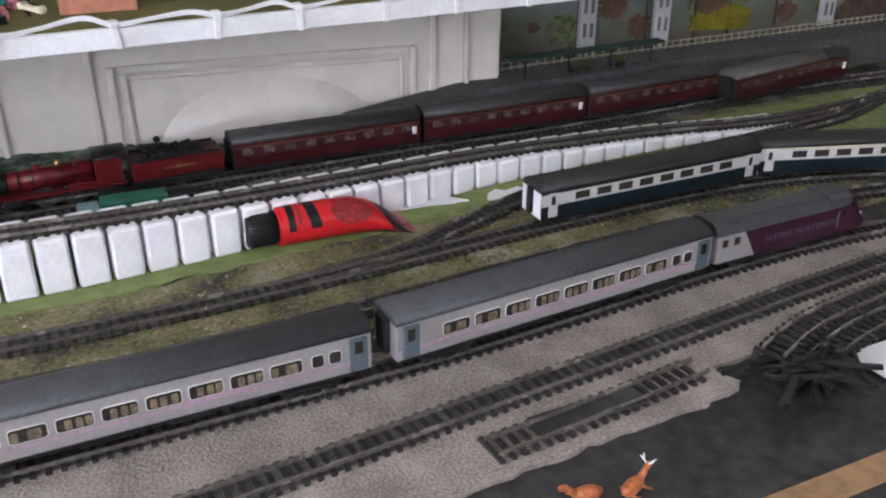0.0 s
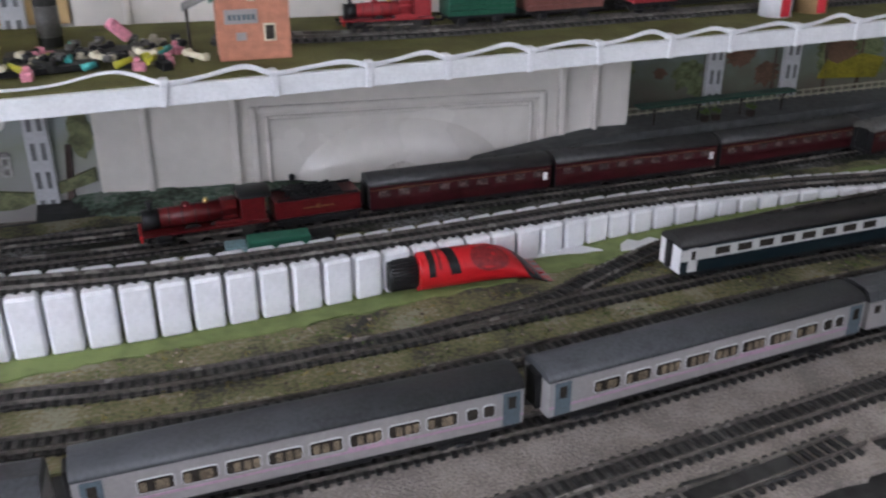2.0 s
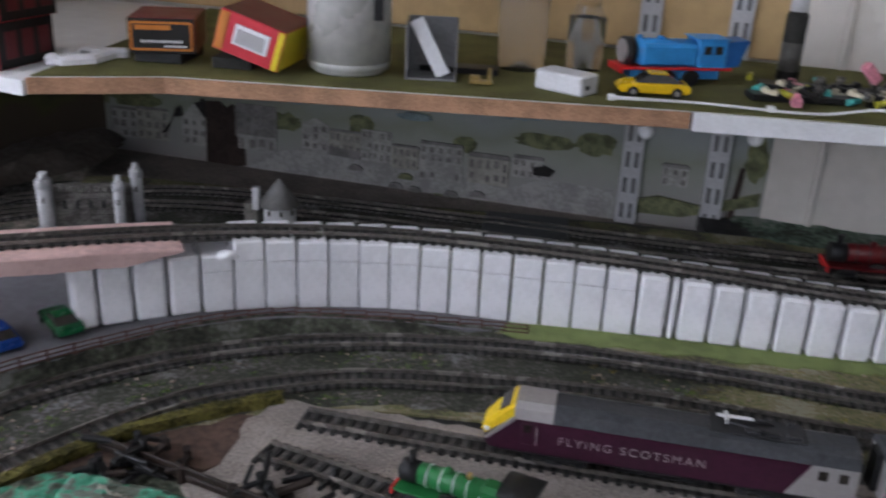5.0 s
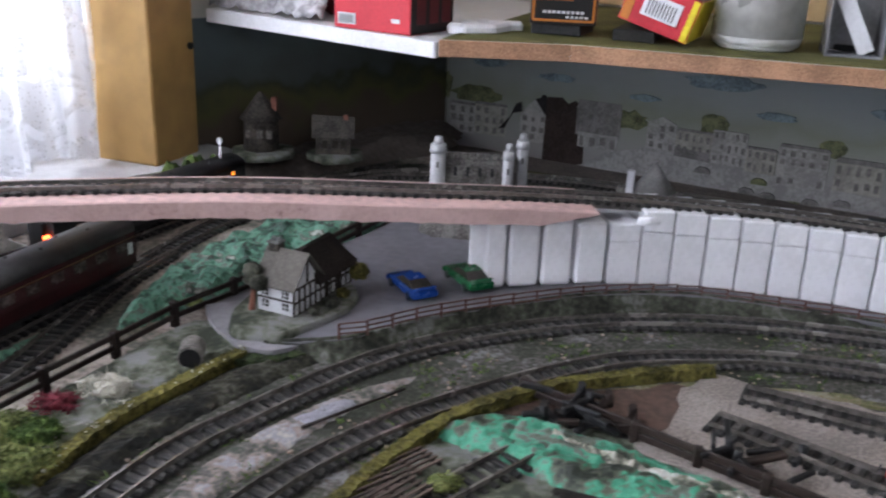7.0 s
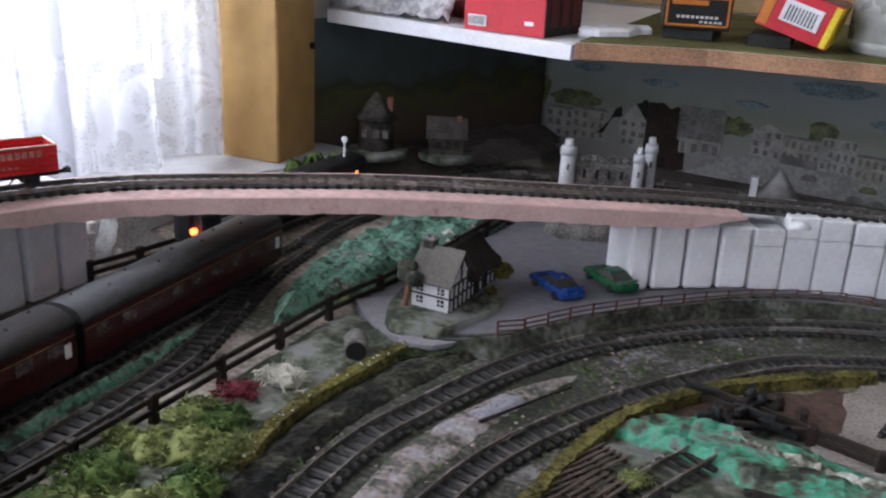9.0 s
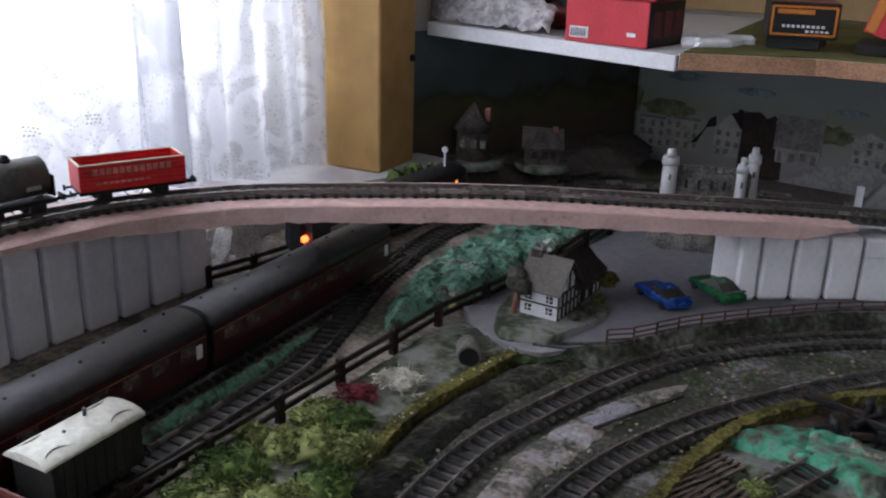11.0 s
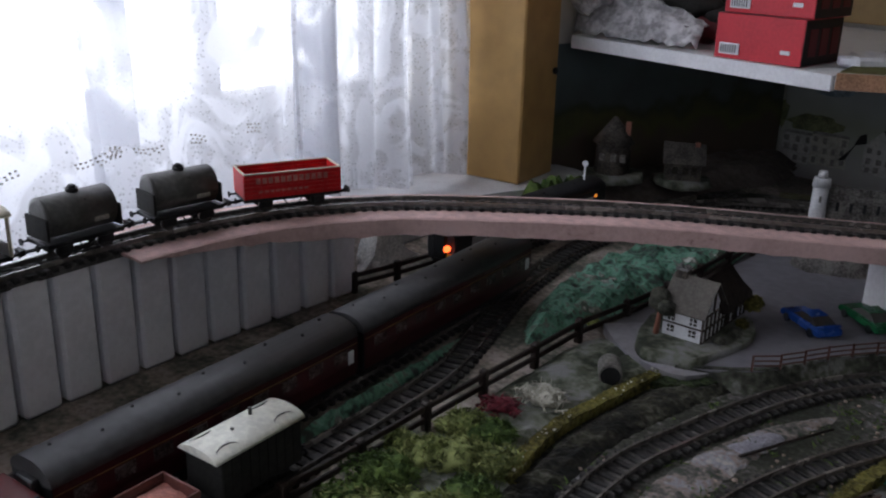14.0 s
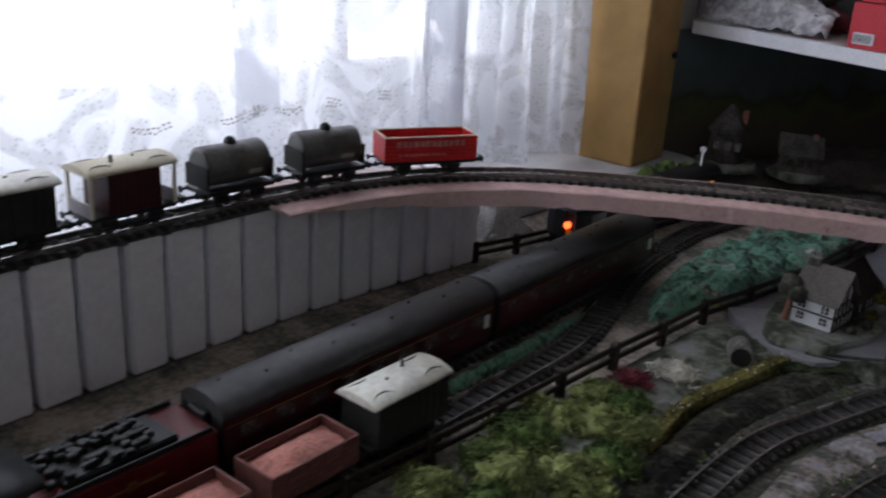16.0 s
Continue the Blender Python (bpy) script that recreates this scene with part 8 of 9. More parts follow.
def tube_curve(name, pts, r, material, parent=None, label="", cat=""):
    q, L = spline(pts, 0.006)
    cu = bpy.data.curves.new(name, "CURVE")
    cu.dimensions, cu.bevel_depth, cu.bevel_resolution = "3D", r, 2
    sp = cu.splines.new("POLY")
    sp.points.add(len(q) - 1)
    for a, b in zip(sp.points, q):
        a.co = (*b, 1)
    cu.materials.append(material)
    ob = new(name, cu)
    if parent:
        ob.parent = parent
    else:
        tagged(ob, label, cat)
    return ob


TIES = [0.039, 0.131, 0.218, 0.292, 0.378, 0.452, 0.534, 0.607, 0.69, 0.77, 0.86, 0.95]
root = empty("light_cable", "white twin light cable tied along the shelf edge", "cable")
for off in (0.0, 0.0022):
    w = [(-0.245, 0.955, ST + 0.002 + off * 0.5), (-0.16, 0.957, ST + 0.003), (-0.06, 0.952, ST + 0.002), (0.0, 0.950 + off, ST + 0.010)]
    for a, b in zip(TIES, TIES[1:]):
        w += [(a, 0.931, ST + 0.001 + off), (a + (b - a) * 0.35, 0.934, ST + 0.003 + off * 0.6), (a + (b - a) * 0.75, 0.936, ST + 0.006 + off + 0.002 * math.sin(a * 30))]
    tube_curve("wire", w, 0.0013, M["white"], root)
for x in TIES:
    bm = bmesh.new()
    s = 0.004 * math.sin(x * 41)
    box(bm, (x, 0.9305, ST - 0.0085), (0.0060, 0.0026, 0.021), 0.0008, Matrix.Translation((x, 0, ST)) @ Matrix.Rotation(s * 40, 4, "Y") @ Matrix.Translation((-x, 0, -ST)))
    box(bm, (x, 0.934, ST + 0.0022), (0.0085, 0.012, 0.006), 0.0012)
    part("cable_clip", bm, M["white"], root)
for x in (-0.243, -0.098):
    bm = bmesh.new()
    box(bm, (x, 0.955, ST + 0.003), (0.008, 0.006, 0.006), 0.001)
    part("connector", bm, M["white"], root)


M["bulbglass"] = mat("glossy_white_glass", (0.80, 0.80, 0.82), 0.06, vary=0.03, spec=0.8, coat=1.0)


def spot(x, y, z):
    root = empty("spot_lamp", "small white bulb lamp under the shelf", "lamp", "lamps under the shelf")
    bm = bmesh.new()
    cyl(bm, (-0.001, 0, 0.010), (-0.003, 0, 0.0225), 0.0048, 0.0056, 14)
    part("socket", bm, M["black"], root)
    bm = bmesh.new()
    ball(bm, (0.001, 0, 0.0050), 0.0078, (1, 1, 1.1), 3)
    part("bulb", bm, M["bulbglass"], root, "glossy white glass bulb")
    root.location = (x, y, z)


spot(-0.205, 0.985, 0.1585)
spot(-0.101, 0.985, 0.1600)
bm = bmesh.new()
cyl(bm, (0.93, 0.96, 0.160), (0.93, 0.96, 0.178), 0.042, 0.036, 26)
tagged(link("puck_lamp", bm, M["plaster"]), "round white puck lamp under the shelf", "lamp")


def carton(label, x, y, z, L, D, H, yaw, faces, tilt=0.0, roll=0.0):
    """A card box whose front (facing the room), side and top are panels of their own; faces: dict of materials."""
    root = empty("carton", label, "box", "boxes on the shelf")
    bm = bmesh.new()
    box(bm, (0, 0, H / 2), (L, D, H), 0.0008)
    part("body", bm, faces["body"], root)
    for key, c, s in (("front", (0, -D / 2, H / 2), (L * 0.99, 0.0008, H * 0.97)), ("side", (L / 2, 0, H / 2), (0.0008, D * 0.98, H * 0.97)), ("top", (0, 0, H), (L * 0.98, D * 0.98, 0.0008))):
        if key in faces:
            bm = bmesh.new()
            box(bm, c, s)
            part(key + "_panel", bm, faces[key], root)
    root.matrix_world = Matrix.Translation((x, y, z)) @ Euler((radians(tilt), radians(roll), radians(yaw))).to_matrix().to_4x4()
    return root


def sticker(root, c, s, material, name="label"):
    bm = bmesh.new()
    box(bm, c, s, 0.0003)
    return part(name, bm, material, root)


CARD = {k: mat(k + "_card", c, 0.4, vary=0.08) for k, c in (("red", (0.52, 0.03, 0.045)), ("darkred", (0.12, 0.015, 0.02)), ("black", (0.015, 0.014, 0.014)), ("orange", (0.50, 0.17, 0.03)), ("yellow", (0.70, 0.55, 0.03)), ("olive", (0.36, 0.34, 0.03)), ("blue", (0.02, 0.20, 0.55)), ("tan", (0.42, 0.28, 0.14)), ("rust", (0.20, 0.06, 0.02)))}
for z, dx in ((0.1945, 0.0), (0.2395, 0.006)):
    c = carton("glossy red card box with a white bar label", -0.852 + dx, 0.940, z, 0.094, 0.075, 0.044, -12, {"body": CARD["red"], "side": CARD["black"], "top": CARD["darkred"]})
    sticker(c, (-0.030, -0.0385, 0.010), (0.022, 0.0008, 0.011), M["paper"])
    for k in range(7):
        sticker(c, (-0.0385 + k * 0.0026, -0.0392, 0.010), (0.0012, 0.0006, 0.008), M["black"], "label_bar")
    sticker(c, (0.030, -0.0385, 0.012), (0.010, 0.0008, 0.004), M["paper"])
    for k in range(3):
        sticker(c, (0.0475, -0.02 + 0.022 * k, 0.022), (0.0008, 0.015, 0.026), CARD["darkred"], "picture")
c = carton("black card box with an orange rounded border", -0.690, 0.995, ST + 0.011, 0.064, 0.075, 0.034, 13, {"body": CARD["black"], "side": CARD["rust"], "top": CARD["darkred"]})
for a, s in (((0, -0.038, 0.030), (0.058, 0.0008, 0.0022)), ((0, -0.038, 0.004), (0.058, 0.0008, 0.0022)), ((-0.029, -0.038, 0.017), (0.0022, 0.0008, 0.026)), ((0.029, -0.038, 0.017), (0.0022, 0.0008, 0.026))):
    sticker(c, a, s, CARD["orange"], "border")
sticker(c, (-0.008, -0.0385, 0.0255), (0.034, 0.0008, 0.0046), CARD["orange"], "title_bar")
for k in range(9):
    sticker(c, (-0.018 + k * 0.0045, -0.0385, 0.012), (0.003, 0.0008, 0.0026), M["paper"], "lettering_bar")
for k in range(5):
    sticker(c, (0.004 + k * 0.0045, -0.0385, 0.0075), (0.003, 0.0008, 0.0020), M["paper"], "lettering_bar")
bm = bmesh.new()
box(bm, (-0.690, 0.995, ST + 0.0055), (0.050, 0.060, 0.011), 0.001)
tagged(link("model_chassis", bm, M["black"]), "black model chassis under the black box", "model part")
c = carton("red and yellow card box leaning at an angle", -0.592, 0.985, ST + 0.0135, 0.068, 0.078, 0.040, -4, {"body": CARD["red"], "side": CARD["yellow"], "top": CARD["darkred"]}, 0, 17)
sticker(c, (0.002, -0.0397, 0.021), (0.036, 0.0008, 0.020), M["paper"])
for k in range(9):
    sticker(c, (-0.011 + k * 0.0032, -0.0403, 0.020), (0.0014, 0.0006, 0.014), M["tank"], "label_bar")
sticker(c, (-0.0285, -0.0397, 0.020), (0.009, 0.0008, 0.037), CARD["orange"], "end_stripe")
sticker(c, (0.0300, -0.0397, 0.020), (0.006, 0.0008, 0.038), CARD["yellow"], "end_stripe")
bm = bmesh.new()
box(bm, (-0.613, 0.992, ST + 0.0055), (0.040, 0.06, 0.011), 0.001)
tagged(link("model_chassis", bm, M["vandark"]), "dark model chassis propping up the red box", "model part")

# frosted jar
root = empty("storage_jar", "large frosted plastic storage jar with a black label", "jar")
bm = bmesh.new()
cyl(bm, (0, 0, 0), (0, 0, 0.004), 0.034, 0.0395, 36)
cyl(bm, (0, 0, 0.004), (0, 0, 0.012), 0.0395, 0.0415, 36)
cyl(bm, (0, 0, 0.012), (0, 0, 0.150), 0.0415, 0.0415, 36)
jar = mat("frosted_grey_plastic", (0.60, 0.60, 0.585), 0.28, vary=0.12, scale=12)
jar.node_tree.nodes["Principled BSDF"].inputs["Transmission Weight"].default_value = 0.25
part("body", bm, jar, root)
bm = bmesh.new()
cyl(bm, (0, 0, 0.150), (0, 0, 0.168), 0.043, seg=36)
part("lid", bm, M["white"], root)
bm = bmesh.new()
box(bm, (0.033, -0.0265, 0.080), (0.012, 0.004, 0.050), 0.0006, None)
part("label", bm, M["black"], root)
root.matrix_world = Matrix.Translation((-0.504, 1.001, ST))

root = empty("leaflet_holder", "grey acrylic leaflet holder with a slanting card", "holder")
ac = mat("grey_acrylic", (0.22, 0.22, 0.23), 0.2, vary=0.1)
for c, s in (((-0.024, 0, 0.028), (0.002, 0.045, 0.056)), ((0.024, 0, 0.028), (0.002, 0.045, 0.056)), ((0, 0.022, 0.028), (0.046, 0.002, 0.056)), ((0, 0, 0.001), (0.046, 0.043, 0.002))):
    bm = bmesh.new()
    box(bm, c, s, 0.0004)
    part("panel", bm, ac, root)
bm = bmesh.new()
box(bm, (0, 0, 0), (0.014, 0.003, 0.060), 0.0004)
o = part("card", bm, M["paper"], root)
o.matrix_local = Matrix.Translation((-0.002, -0.010, 0.030)) @ Euler((0, radians(-28), 0)).to_matrix().to_4x4()
root.matrix_world = Matrix.Translation((-0.420, 1.000, ST)) @ Matrix.Rotation(radians(6), 4, "Z")

glass = bpy.data.materials.new("clear_plastic")
glass.use_nodes = True
gb_ = glass.node_tree.nodes["Principled BSDF"]
gb_.inputs["Base Color"].default_value = (0.88, 0.86, 0.84, 1)
gb_.inputs["Roughness"].default_value, gb_.inputs["Transmission Weight"].default_value, gb_.inputs["IOR"].default_value = 0.12, 0.92, 1.1
for x, y, r, h in ((-0.335, 1.08, 0.026, 0.10), (-0.268, 1.10, 0.020, 0.055)):
    root = empty("clear_jar", "clear plastic jar on the shelf", "jar", "clear jars")
    bm = bmesh.new()
    cyl(bm, (0, 0, 0), (0, 0, h), r, r, 30)
    cyl(bm, (0, 0, h), (0, 0, h + 0.012), r * 0.9, r * 0.6, 30)
    part("body", bm, glass, root)
    bm = bmesh.new()
    cyl(bm, (0, 0, h + 0.012), (0, 0, h + 0.022), r * 0.62, seg=24)
    part("lid", bm, CARD["tan"] if r < 0.022 else M["plaster"], root)
    root.location = (x, y, ST)

# white small box
root = empty("adapter", "small white plastic adapter box", "adapter")
bm = bmesh.new()
box(bm, (0, 0, 0.0095), (0.054, 0.030, 0.019), 0.0018)
part("case", bm, M["plaster"], root)
bm = bmesh.new()
box(bm, (0.0272, -0.005, 0.008), (0.001, 0.006, 0.004))
part("socket", bm, M["black"], root)
root.matrix_world = Matrix.Translation((-0.286, 0.981, ST)) @ Matrix.Rotation(radians(-33), 4, "Z")

# blue toy tank engine
root = empty("toy_engine", "sky-blue toy tank engine with a red running board", "toy engine")
bl = mat("sky_blue_plastic", (0.03, 0.24, 0.58), 0.35, vary=0.08)
bm = bmesh.new()
cyl(bm, (-0.060, 0, 0.042), (0.014, 0, 0.042), 0.0165, seg=26)
box(bm, (-0.020, 0, 0.039), (0.068, 0.034, 0.030), 0.004)
part("boiler", bm, bl, root)
bm = bmesh.new()
box(bm, (0.030, 0, 0.0415), (0.034, 0.035, 0.038), 0.0016)
box(bm, (0.030, 0, 0.0612), (0.040, 0.037, 0.0022), 0.0010)
part("cab", bm, bl, root)
bm = bmesh.new()
cyl(bm, (-0.070, 0, 0.042), (-0.060, 0, 0.042), 0.0185, seg=26)
part("smokebox", bm, M["black"], root)
bm = bmesh.new()
prism(bm, [(0.047, 0.024), (0.064, 0.026), (0.074, 0.060), (0.047, 0.058)], -0.016, 0.016, axis="y")
part("bunker", bm, mat("deep_blue_plastic", (0.015, 0.10, 0.30), 0.4, vary=0.1), root, "deeper blue bunker")
bm = bmesh.new()
cyl(bm, (-0.0715, 0, 0.042), (-0.070, 0, 0.042), 0.0150, seg=26)
part("smokebox_door", bm, M["silver"], root, "plain pale grey front disc")
bm = bmesh.new()
box(bm, (-0.010, 0, 0.0225), (0.130, 0.040, 0.0035), 0.0006)
box(bm, (-0.076, 0, 0.020), (0.004, 0.040, 0.009), 0.0006)
part("running_board", bm, M["red"], root)
bm = bmesh.new()
box(bm, (-0.010, 0, 0.0145), (0.105, 0.030, 0.0130), 0.001)
part("chassis", bm, bl, root)
for s in (-1, 1):
    for x in (0.024, 0.037):
        bm = bmesh.new()
        box(bm, (x, s * 0.0177, 0.047), (0.009, 0.0008, 0.011), 0.0004)
        part("cab_window", bm, M["window"], root)
    for x in (-0.045, -0.020, 0.008):
        bm = bmesh.new()
        cyl(bm, (x, s * 0.0145, 0.0100), (x, s * 0.0185, 0.0100), 0.0100, seg=18)
        part("wheel", bm, M["black"], root)
for x, r, h in ((-0.052, 0.004, 0.008), (-0.026, 0.005, 0.006)):
    bm = bmesh.new()
    cyl(bm, (x, 0, 0.056), (x, 0, 0.058 + h * 0.6), r, r * 0.9, 14)
    part("chimney" if r < 0.005 else "dome", bm, bl, root)
root.matrix_world = Matrix.Translation((-0.172, 1.062, ST)) @ Matrix.Rotation(radians(17), 4, "Z") @ Matrix.Diagonal((0.90, 0.95, 0.76, 1))

# yellow toy car
root = empty("toy_car", "yellow toy sports car on the shelf", "toy car")
ye = mat("yellow_car_paint", (0.72, 0.46, 0.01), 0.28, vary=0.08)
bm = bmesh.new()
prism(bm, [(-0.034, 0.004), (-0.0345, 0.010), (-0.022, 0.0135), (0.026, 0.0140), (0.0345, 0.0115), (0.034, 0.004)], -0.0150, 0.0150, axis="y")
bmesh.ops.bevel(bm, geom=bm.edges[:], offset=0.0016, segments=2, affect="EDGES")
part("body", bm, ye, root)
bm = bmesh.new()
v = prism(bm, [(-0.018, 0.0132), (-0.006, 0.0215), (0.012, 0.0215), (0.028, 0.0136)], -0.0130, 0.0130, axis="y")
for q in v:
    if q.co.z > 0.018:
        q.co.y *= 0.78
part("cabin", bm, M["window"], root)
bm = bmesh.new()
box(bm, (0.003, 0, 0.0218), (0.018, 0.0200, 0.0012), 0.0004)
part("roof", bm, ye, root)
for x in (-0.021, 0.021):
    for s in (-1, 1):
        bm = bmesh.new()
        cyl(bm, (x, s * 0.0120, 0.0052), (x, s * 0.0156, 0.0052), 0.0052, seg=16)
        w = part("wheel", bm, M["black"], root)
        bm = bmesh.new()
        cyl(bm, (x, s * 0.0150, 0.0052), (x, s * 0.0160, 0.0052), 0.0026, seg=12)
        part("hub", bm, M["silver"], w)
root.matrix_world = Matrix.Translation((-0.203, 0.992, ST)) @ Matrix.Rotation(radians(6), 4, "Z")

# spray can
root = empty("spray_can", "black and white spray can", "spray can")
bm = bmesh.new()
cyl(bm, (0, 0, 0), (0, 0, 0.068), 0.0112, seg=26)
cyl(bm, (0, 0, 0.068), (0, 0, 0.072), 0.0112, 0.0085, 26)
part("can", bm, M["vandark"], root)
bm = bmesh.new()
cyl(bm, (0, 0, 0.010), (0, 0, 0.040), 0.0114, seg=26)
part("label", bm, M["tank"], root)
bm = bmesh.new()
cyl(bm, (0, 0, 0.072), (0, 0, 0.105), 0.0092, 0.0088, 26)
part("cap", bm, M["plaster"], root)
root.location = (-0.050, 1.120, ST)

# brick station house
root = empty("station_building", "orange brick model station house with a green roof", "model house")
sb = mat("orange_brick_print", (0.45, 0.19, 0.12), 0.7, vary=0.18, scale=120)
bm = bmesh.new()
box(bm, (0, 0.022, 0.0275), (0.066, 0.044, 0.055), 0.0006)
prism(bm, [(-0.033, 0.055), (0, 0.079), (0.033, 0.055)], 0.0, 0.044, axis="y")
part("wall", bm, sb, root)
bm = bmesh.new()
gable_roof(bm, -0.033, 0.033, 0.0, 0.044, 0.055, 0.0795, 0.005)
part("roof", bm, mat("green_roof_plastic", (0.03, 0.14, 0.08), 0.5, vary=0.15), root)
for c, s in (((0.014, -0.0004, 0.025), (0.011, 0.0012, 0.016)), ((-0.001, -0.0004, 0.058), (0.007, 0.0012, 0.009))):
    bm = bmesh.new()
    box(bm, c, s, 0.0003)
    w = part("window", bm, M["cream"], root)
    bm = bmesh.new()
    box(bm, (c[0], -0.0010, c[2]), (s[0] * 0.7, 0.0010, s[2] * 0.8))
    part("pane", bm, M["window"], w)
bm = bmesh.new()
box(bm, (-0.011, -0.0006, 0.040), (0.030, 0.0010, 0.013), 0.0003)
sg = part("sign", bm, M["silver"], root)
bm = bmesh.new()
for k in range(6):
    box(bm, (-0.021 + k * 0.0042, -0.0012, 0.0395), (0.003, 0.0006, 0.005))
part("sign_bar", bm, M["doorgrey"], sg)
bm = bmesh.new()
box(bm, (-0.012, -0.0006, 0.022), (0.009, 0.0010, 0.007))
part("notice", bm, M["silver"], root)
bm = bmesh.new()
prism(bm, [(-0.062, 0.046), (-0.034, 0.058), (-0.034, 0.0596), (-0.062, 0.0476)], 0.004, 0.040, axis="y")
part("porch_roof", bm, M["slate"], root, "pale grey sloping porch roof")
for y in (0.007, 0.037):
    bm = bmesh.new()
    cyl(bm, (-0.058, y, 0.0), (-0.058, y, 0.0480), 0.0014, seg=8)
    part("porch_post", bm, M["fence"], root)
root.matrix_world = Matrix.Translation((0.128, 0.994, ST)) @ Matrix.Rotation(radians(-5), 4, "Z")

# shelf railway: track, small red engine and trucks
SH = [(0.10, 1.075, ST), (0.30, 1.038, ST), (0.60, 1.030, ST), (1.1, 1.020, ST), (1.5, 1.02, ST)]
track(SH, 0.002, "dark track along the shelf")
M["truckgreen"] = mat("dark_green_truck_paint", (0.012, 0.075, 0.045), 0.4, vary=0.15)
M["dullred"] = mat("dull_red_toy_paint", (0.26, 0.025, 0.030), 0.4, vary=0.12)
sr = steam_loco("small red toy steam engine on the shelf", M["dullred"], M["maroon"])
sr.matrix_world = seat(SH, 0.178, z=0.010) @ Matrix.Scale(0.80, 4)
for d, m, lab in ((0.268, CARD["olive"], "dark green truck with toys piled in it"), (0.362, M["bauxite"], "brown open truck on the shelf track")):
    ww = open_wagon(lab, M["truckgreen"] if d < 0.3 else m, 0.072 if d < 0.3 else 0.088, 0.032, 0.034, None, None, 4)
    ww.matrix_world = seat(SH, d, z=0.010)
for k, (dx, c, s) in enumerate(((-0.022, "yellow", 0.010), (0.000, "red", 0.012), (0.016, "yellow", 0.009), (-0.008, "tan", 0.008), (0.026, "rust", 0.008))):
    root = empty("toy_block", "small coloured toy piece in the truck", "toy", "toy pieces")
    bm = bmesh.new()
    ball(bm, (0, 0, s * 0.6), s * 0.62, (1, 1, 1.1), 2)
    part("piece", bm, CARD[c], root)
    root.matrix_world = seat(SH, 0.268 + dx, z=0.038)
rs = brake_van("small red and white van on the shelf track", M["dullred"], M["plaster"], 0.058, False)
rs.matrix_world = seat(SH, 0.470, z=0.010)
for x, y in ((0.712, 0.998), (0.765, 1.002)):
    root = empty("bottle", "red and white striped plastic bottle" if x < 0.73 else "pale pink plastic bottle", "bottle")
    bm = bmesh.new()
    cyl(bm, (0, 0, 0), (0, 0, 0.060), 0.018, 0.017, 26)
    part("body", bm, M["paper"] if x < 0.73 else CARD["tan"], root)
    bm = bmesh.new()
    box(bm, (0.0, -0.0150, 0.030), (0.012, 0.007, 0.058), 0.001)
    part("stripe", bm, CARD["red"], root)
    bm = bmesh.new()
    cyl(bm, (0, 0, 0.060), (0, 0, 0.080), 0.009, seg=20)
    part("cap", bm, M["paper"], root)
    root.location = (x, y, ST)
bm = bmesh.new()
box(bm, (0.33, 1.075, ST + 0.088), (0.16, 0.06, 0.003), 0.0006, None)
root = empty("shelf_canopy", "tan flat station canopy on thin posts", "canopy")
part("roof", bm, mat("tan_canopy", (0.36, 0.30, 0.12), 0.6, vary=0.15), root)
for x in (0.27, 0.33, 0.39):
    bm = bmesh.new()
    cyl(bm, (x, 1.085, ST), (x, 1.085, ST + 0.087), 0.002, seg=10)
    part("post", bm, M["fence"], root)
bm = bmesh.new()
box(bm, (0.62, 1.095, ST + 0.030), (0.50, 0.02, 0.06), 0.001)
tagged(link("model_factory", bm, M["vandark"]), "long dark low-relief model building", "model building")

# clutter between the toy engine and the station house
rnd = random.Random(31)
cols = [M["black"], M["vandark"], M["tank"], M["dullcream"], CARD["olive"], M["black"], mat("pink_plastic", (0.62, 0.24, 0.30), 0.5), mat("teal_plastic", (0.05, 0.30, 0.28), 0.5), M["cream"]]
for i in range(52):
    root = empty("model_part", "small loose model railway part on the shelf", "model part", "loose parts on the shelf")
    bm = bmesh.new()
    L = rnd.uniform(0.008, 0.022)
    if i % 3 == 0:
        box(bm, (0, 0, 0.004), (L, 0.010, 0.008), 0.001)
        box(bm, (L * 0.2, 0, 0.009), (L * 0.4, 0.006, 0.006), 0.001)
    elif i % 3 == 1:
        cyl(bm, (-L / 2, 0, 0.004), (L / 2, 0, 0.006), 0.0035, 0.0025, 12)
    else:
        box(bm, (0, 0, 0.002), (L * 1.4, 0.006, 0.004), 0.0006)
        for k in (-1, 1):
            cyl(bm, (k * L * 0.5, -0.004, 0.003), (k * L * 0.5, 0.004, 0.003), 0.003, seg=10)
    part("piece", bm, cols[i % len(cols)], root)
    root.matrix_world = Matrix.Translation((rnd.uniform(-0.10, 0.075), rnd.uniform(0.985, 1.085), ST + 0.004 * (i % 3))) @ Euler((0, -0.1, rnd.uniform(0, 3.1))).to_matrix().to_4x4()
root = empty("pink_figure_stand", "pink plastic wedge leaning on the clutter", "toy")
bm = bmesh.new()
box(bm, (0, 0, 0), (0.024, 0.010, 0.011), 0.002)
part("wedge", bm, cols[6], root)
root.matrix_world = Matrix.Translation((0.012, 1.045, ST + 0.026)) @ Euler((0, radians(45), 0.3)).to_matrix().to_4x4()
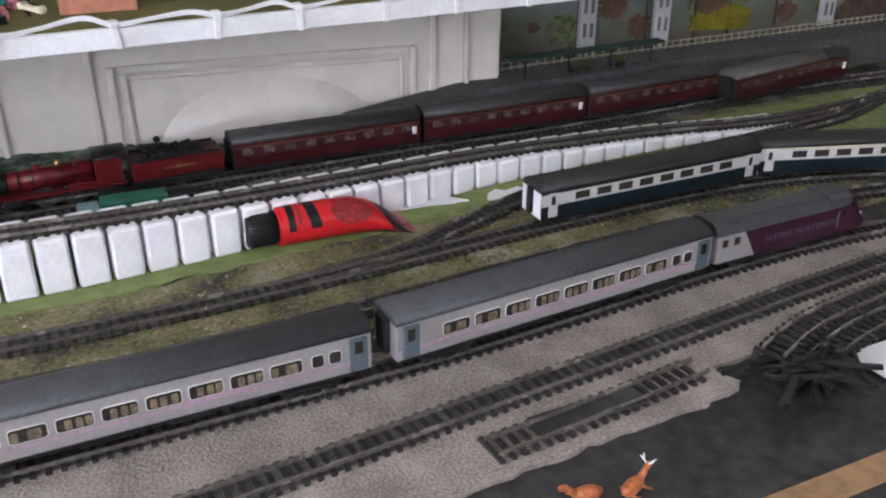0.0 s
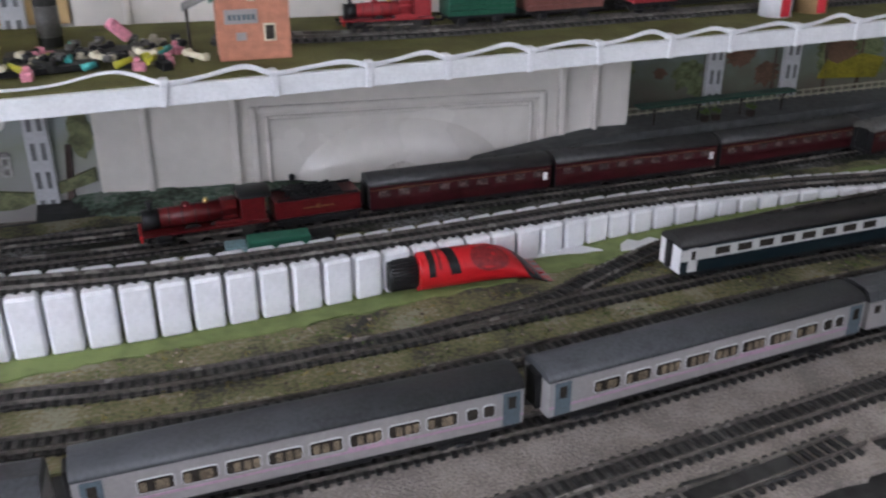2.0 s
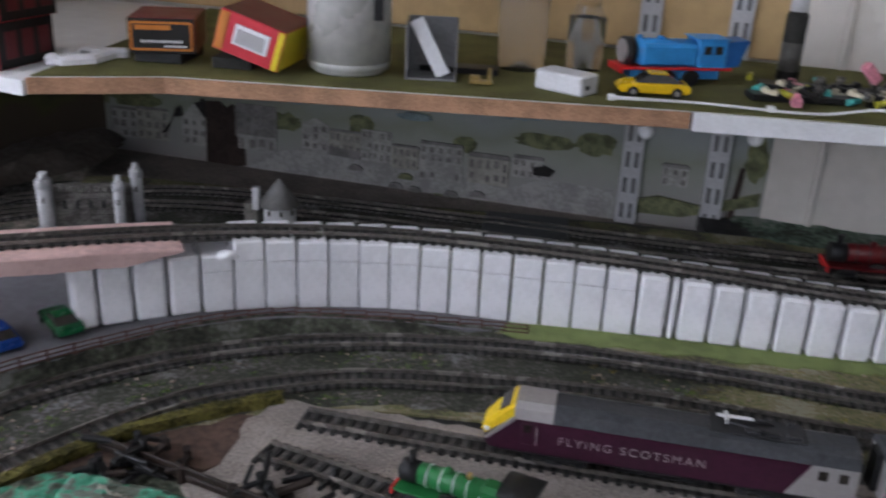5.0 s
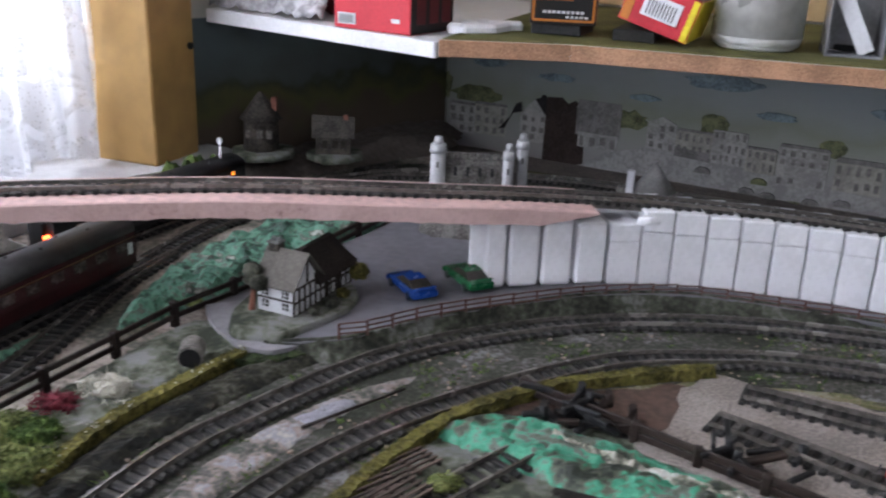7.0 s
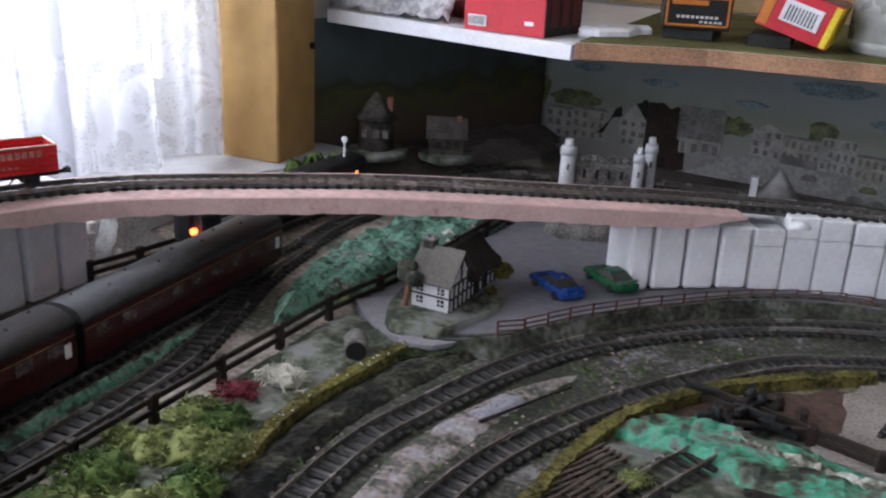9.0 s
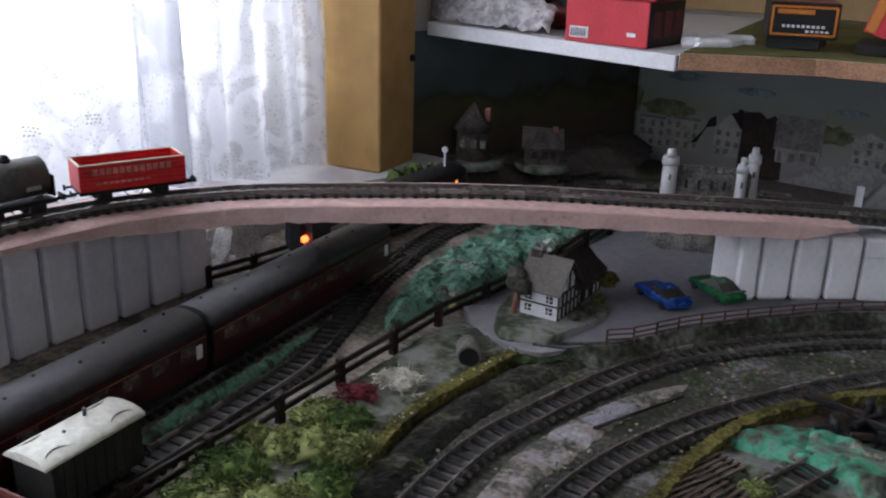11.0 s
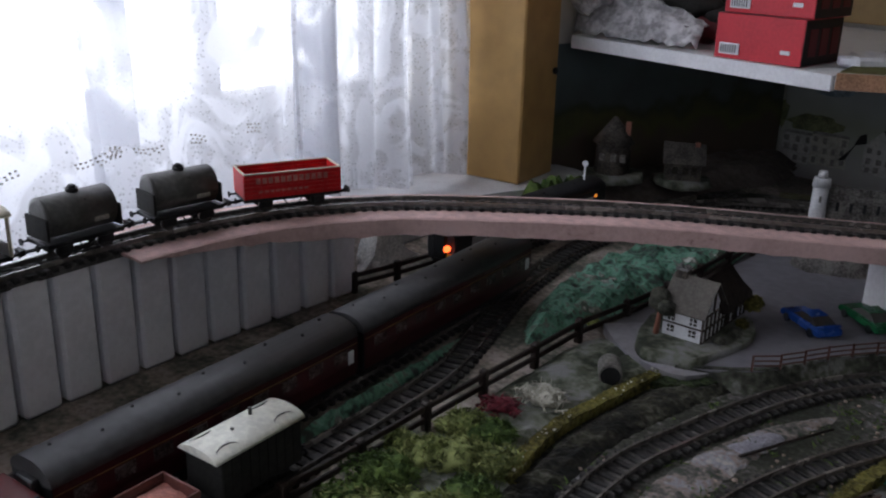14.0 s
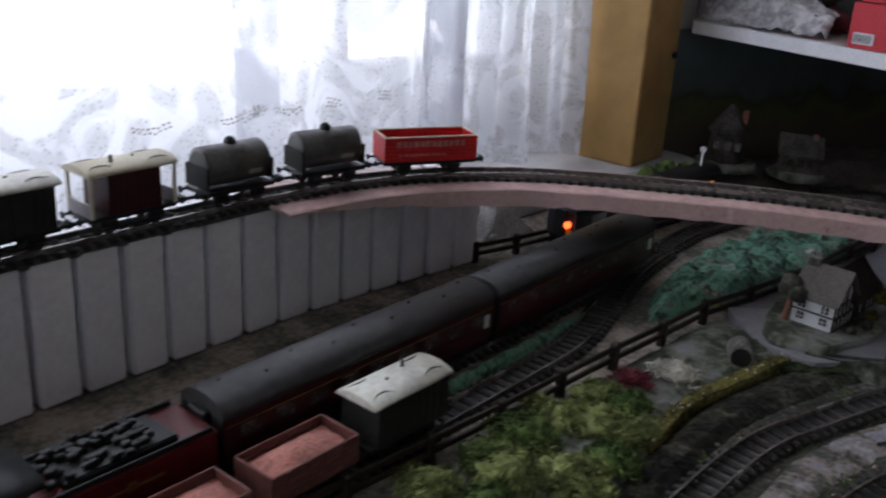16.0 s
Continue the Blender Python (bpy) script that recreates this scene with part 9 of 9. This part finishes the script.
for x, y, L, a in ((-0.06, 1.012, 0.10, 6), (-0.03, 1.06, 0.12, -4), (-0.395, 1.03, 0.08, 3)):
    bm = bmesh.new()
    box(bm, (0, 0, 0.004), (L, 0.026, 0.006), 0.0006)
    o = link("track_bed", bm, M["black"])
    tagged(o, "loose black strip of model track bed", "model part")
    o.matrix_world = Matrix.Translation((x, y, ST)) @ Matrix.Rotation(radians(a), 4, "Z")
root = empty("brass_bracket", "small brass bracket on the shelf", "bracket")
bm = bmesh.new()
box(bm, (0, 0, 0.003), (0.022, 0.012, 0.003), 0.0005)
box(bm, (0.008, 0, 0.009), (0.003, 0.012, 0.014), 0.0005)
box(bm, (-0.006, 0, 0.006), (0.010, 0.008, 0.006), 0.0008)
part("bracket", bm, mat("dull_brass", (0.45, 0.33, 0.14), 0.35, 0.7), root)
root.location = (-0.368, 0.978, ST)

# white plastic offcuts and bag on the corner shelf
for i in range(6):
    root = empty("foam_offcut", "white plastic packing offcut", "offcut", "packing offcuts")
    bm = bmesh.new()
    box(bm, (0, 0, 0.006), (0.030 + 0.004 * (i % 3), 0.016, 0.011), 0.003)
    part("piece", bm, M["foam"], root)
    root.matrix_world = Matrix.Translation((-0.775 + 0.014 * (i % 3), 0.935 + 0.022 * (i // 2), 0.1945)) @ Matrix.Rotation(i * 0.7, 4, "Z")
bm = bmesh.new()
g = [[bm.verts.new((-1.105 + 0.17 * i / 20, 0.985 - 0.045 * i / 20 + 0.03 * j / 10 + 0.010 * noise.noise((i * 0.4, j * 0.5, 1)), 0.1960 + 0.075 * math.sin(math.pi * 0.5 * j / 10) * (1 - 0.7 * i / 20) + 0.012 * abs(noise.noise((i * 0.5, j * 0.6, 7))))) for j in range(11)] for i in range(21)]
for i in range(20):
    for j in range(10):
        f = bm.faces.new((g[i][j], g[i + 1][j], g[i + 1][j + 1], g[i][j + 1]))
        f.smooth = True
root = empty("plastic_bag", "crumpled pale grey plastic bag on the corner shelf", "bag")
POLY = mat("grey_polythene", (0.42, 0.41, 0.42), 0.25, vary=0.35, scale=60, bump=0.002, fine=160)
o = part("film", bm, POLY, root)
so = o.modifiers.new("skin", "SOLIDIFY")
so.thickness = 0.0012
bm = bmesh.new()
for k in range(3):
    ball(bm, (-1.085 + 0.016 * k, 0.978 - 0.006 * k, 0.236 + 0.010 * k), 0.014, (1.3, 0.7, 1.1), 3)
for q in bm.verts:
    q.co += Vector((noise.noise(q.co * 70), noise.noise(q.co * 70 + Vector((4, 0, 0))), noise.noise(q.co * 70 + Vector((0, 4, 0))))) * 0.009
part("gathered_neck", bm, POLY, root)
root = empty("dark_bundle", "dark heap of folded cloth on the shelf", "bundle")
for i in range(9):
    bm = bmesh.new()
    ball(bm, (0, 0, 0), 0.022, (1.5, 1.0, 0.8), 3)
    for q in bm.verts:
        q.co *= 1 + 0.35 * noise.noise(q.co * 55 + Vector((i, 0, 0)))
    o = part("fold", bm, M["vandark"] if i % 3 else CARD["darkred"], root)
    o.matrix_local = Matrix.Translation((-1.02 + 0.024 * (i % 5), 1.02 + 0.03 * (i // 5), 0.212 + 0.012 * (i % 3)))

# ------------------------------------------------------------------ sleepers
for root, pts, z in SLEEPER_Q:
    q, L = spline(pts, 0.009)
    for i in range(len(q) - 1):
        a = math.atan2(q[i + 1][1] - q[i][1], q[i + 1][0] - q[i][0])
        s = new("sleeper", SLEEPER)
        s.parent = root
        s.matrix_local = Matrix.Translation((q[i][0], q[i][1], q[i][2] + z)) @ Matrix.Rotation(a, 4, "Z")
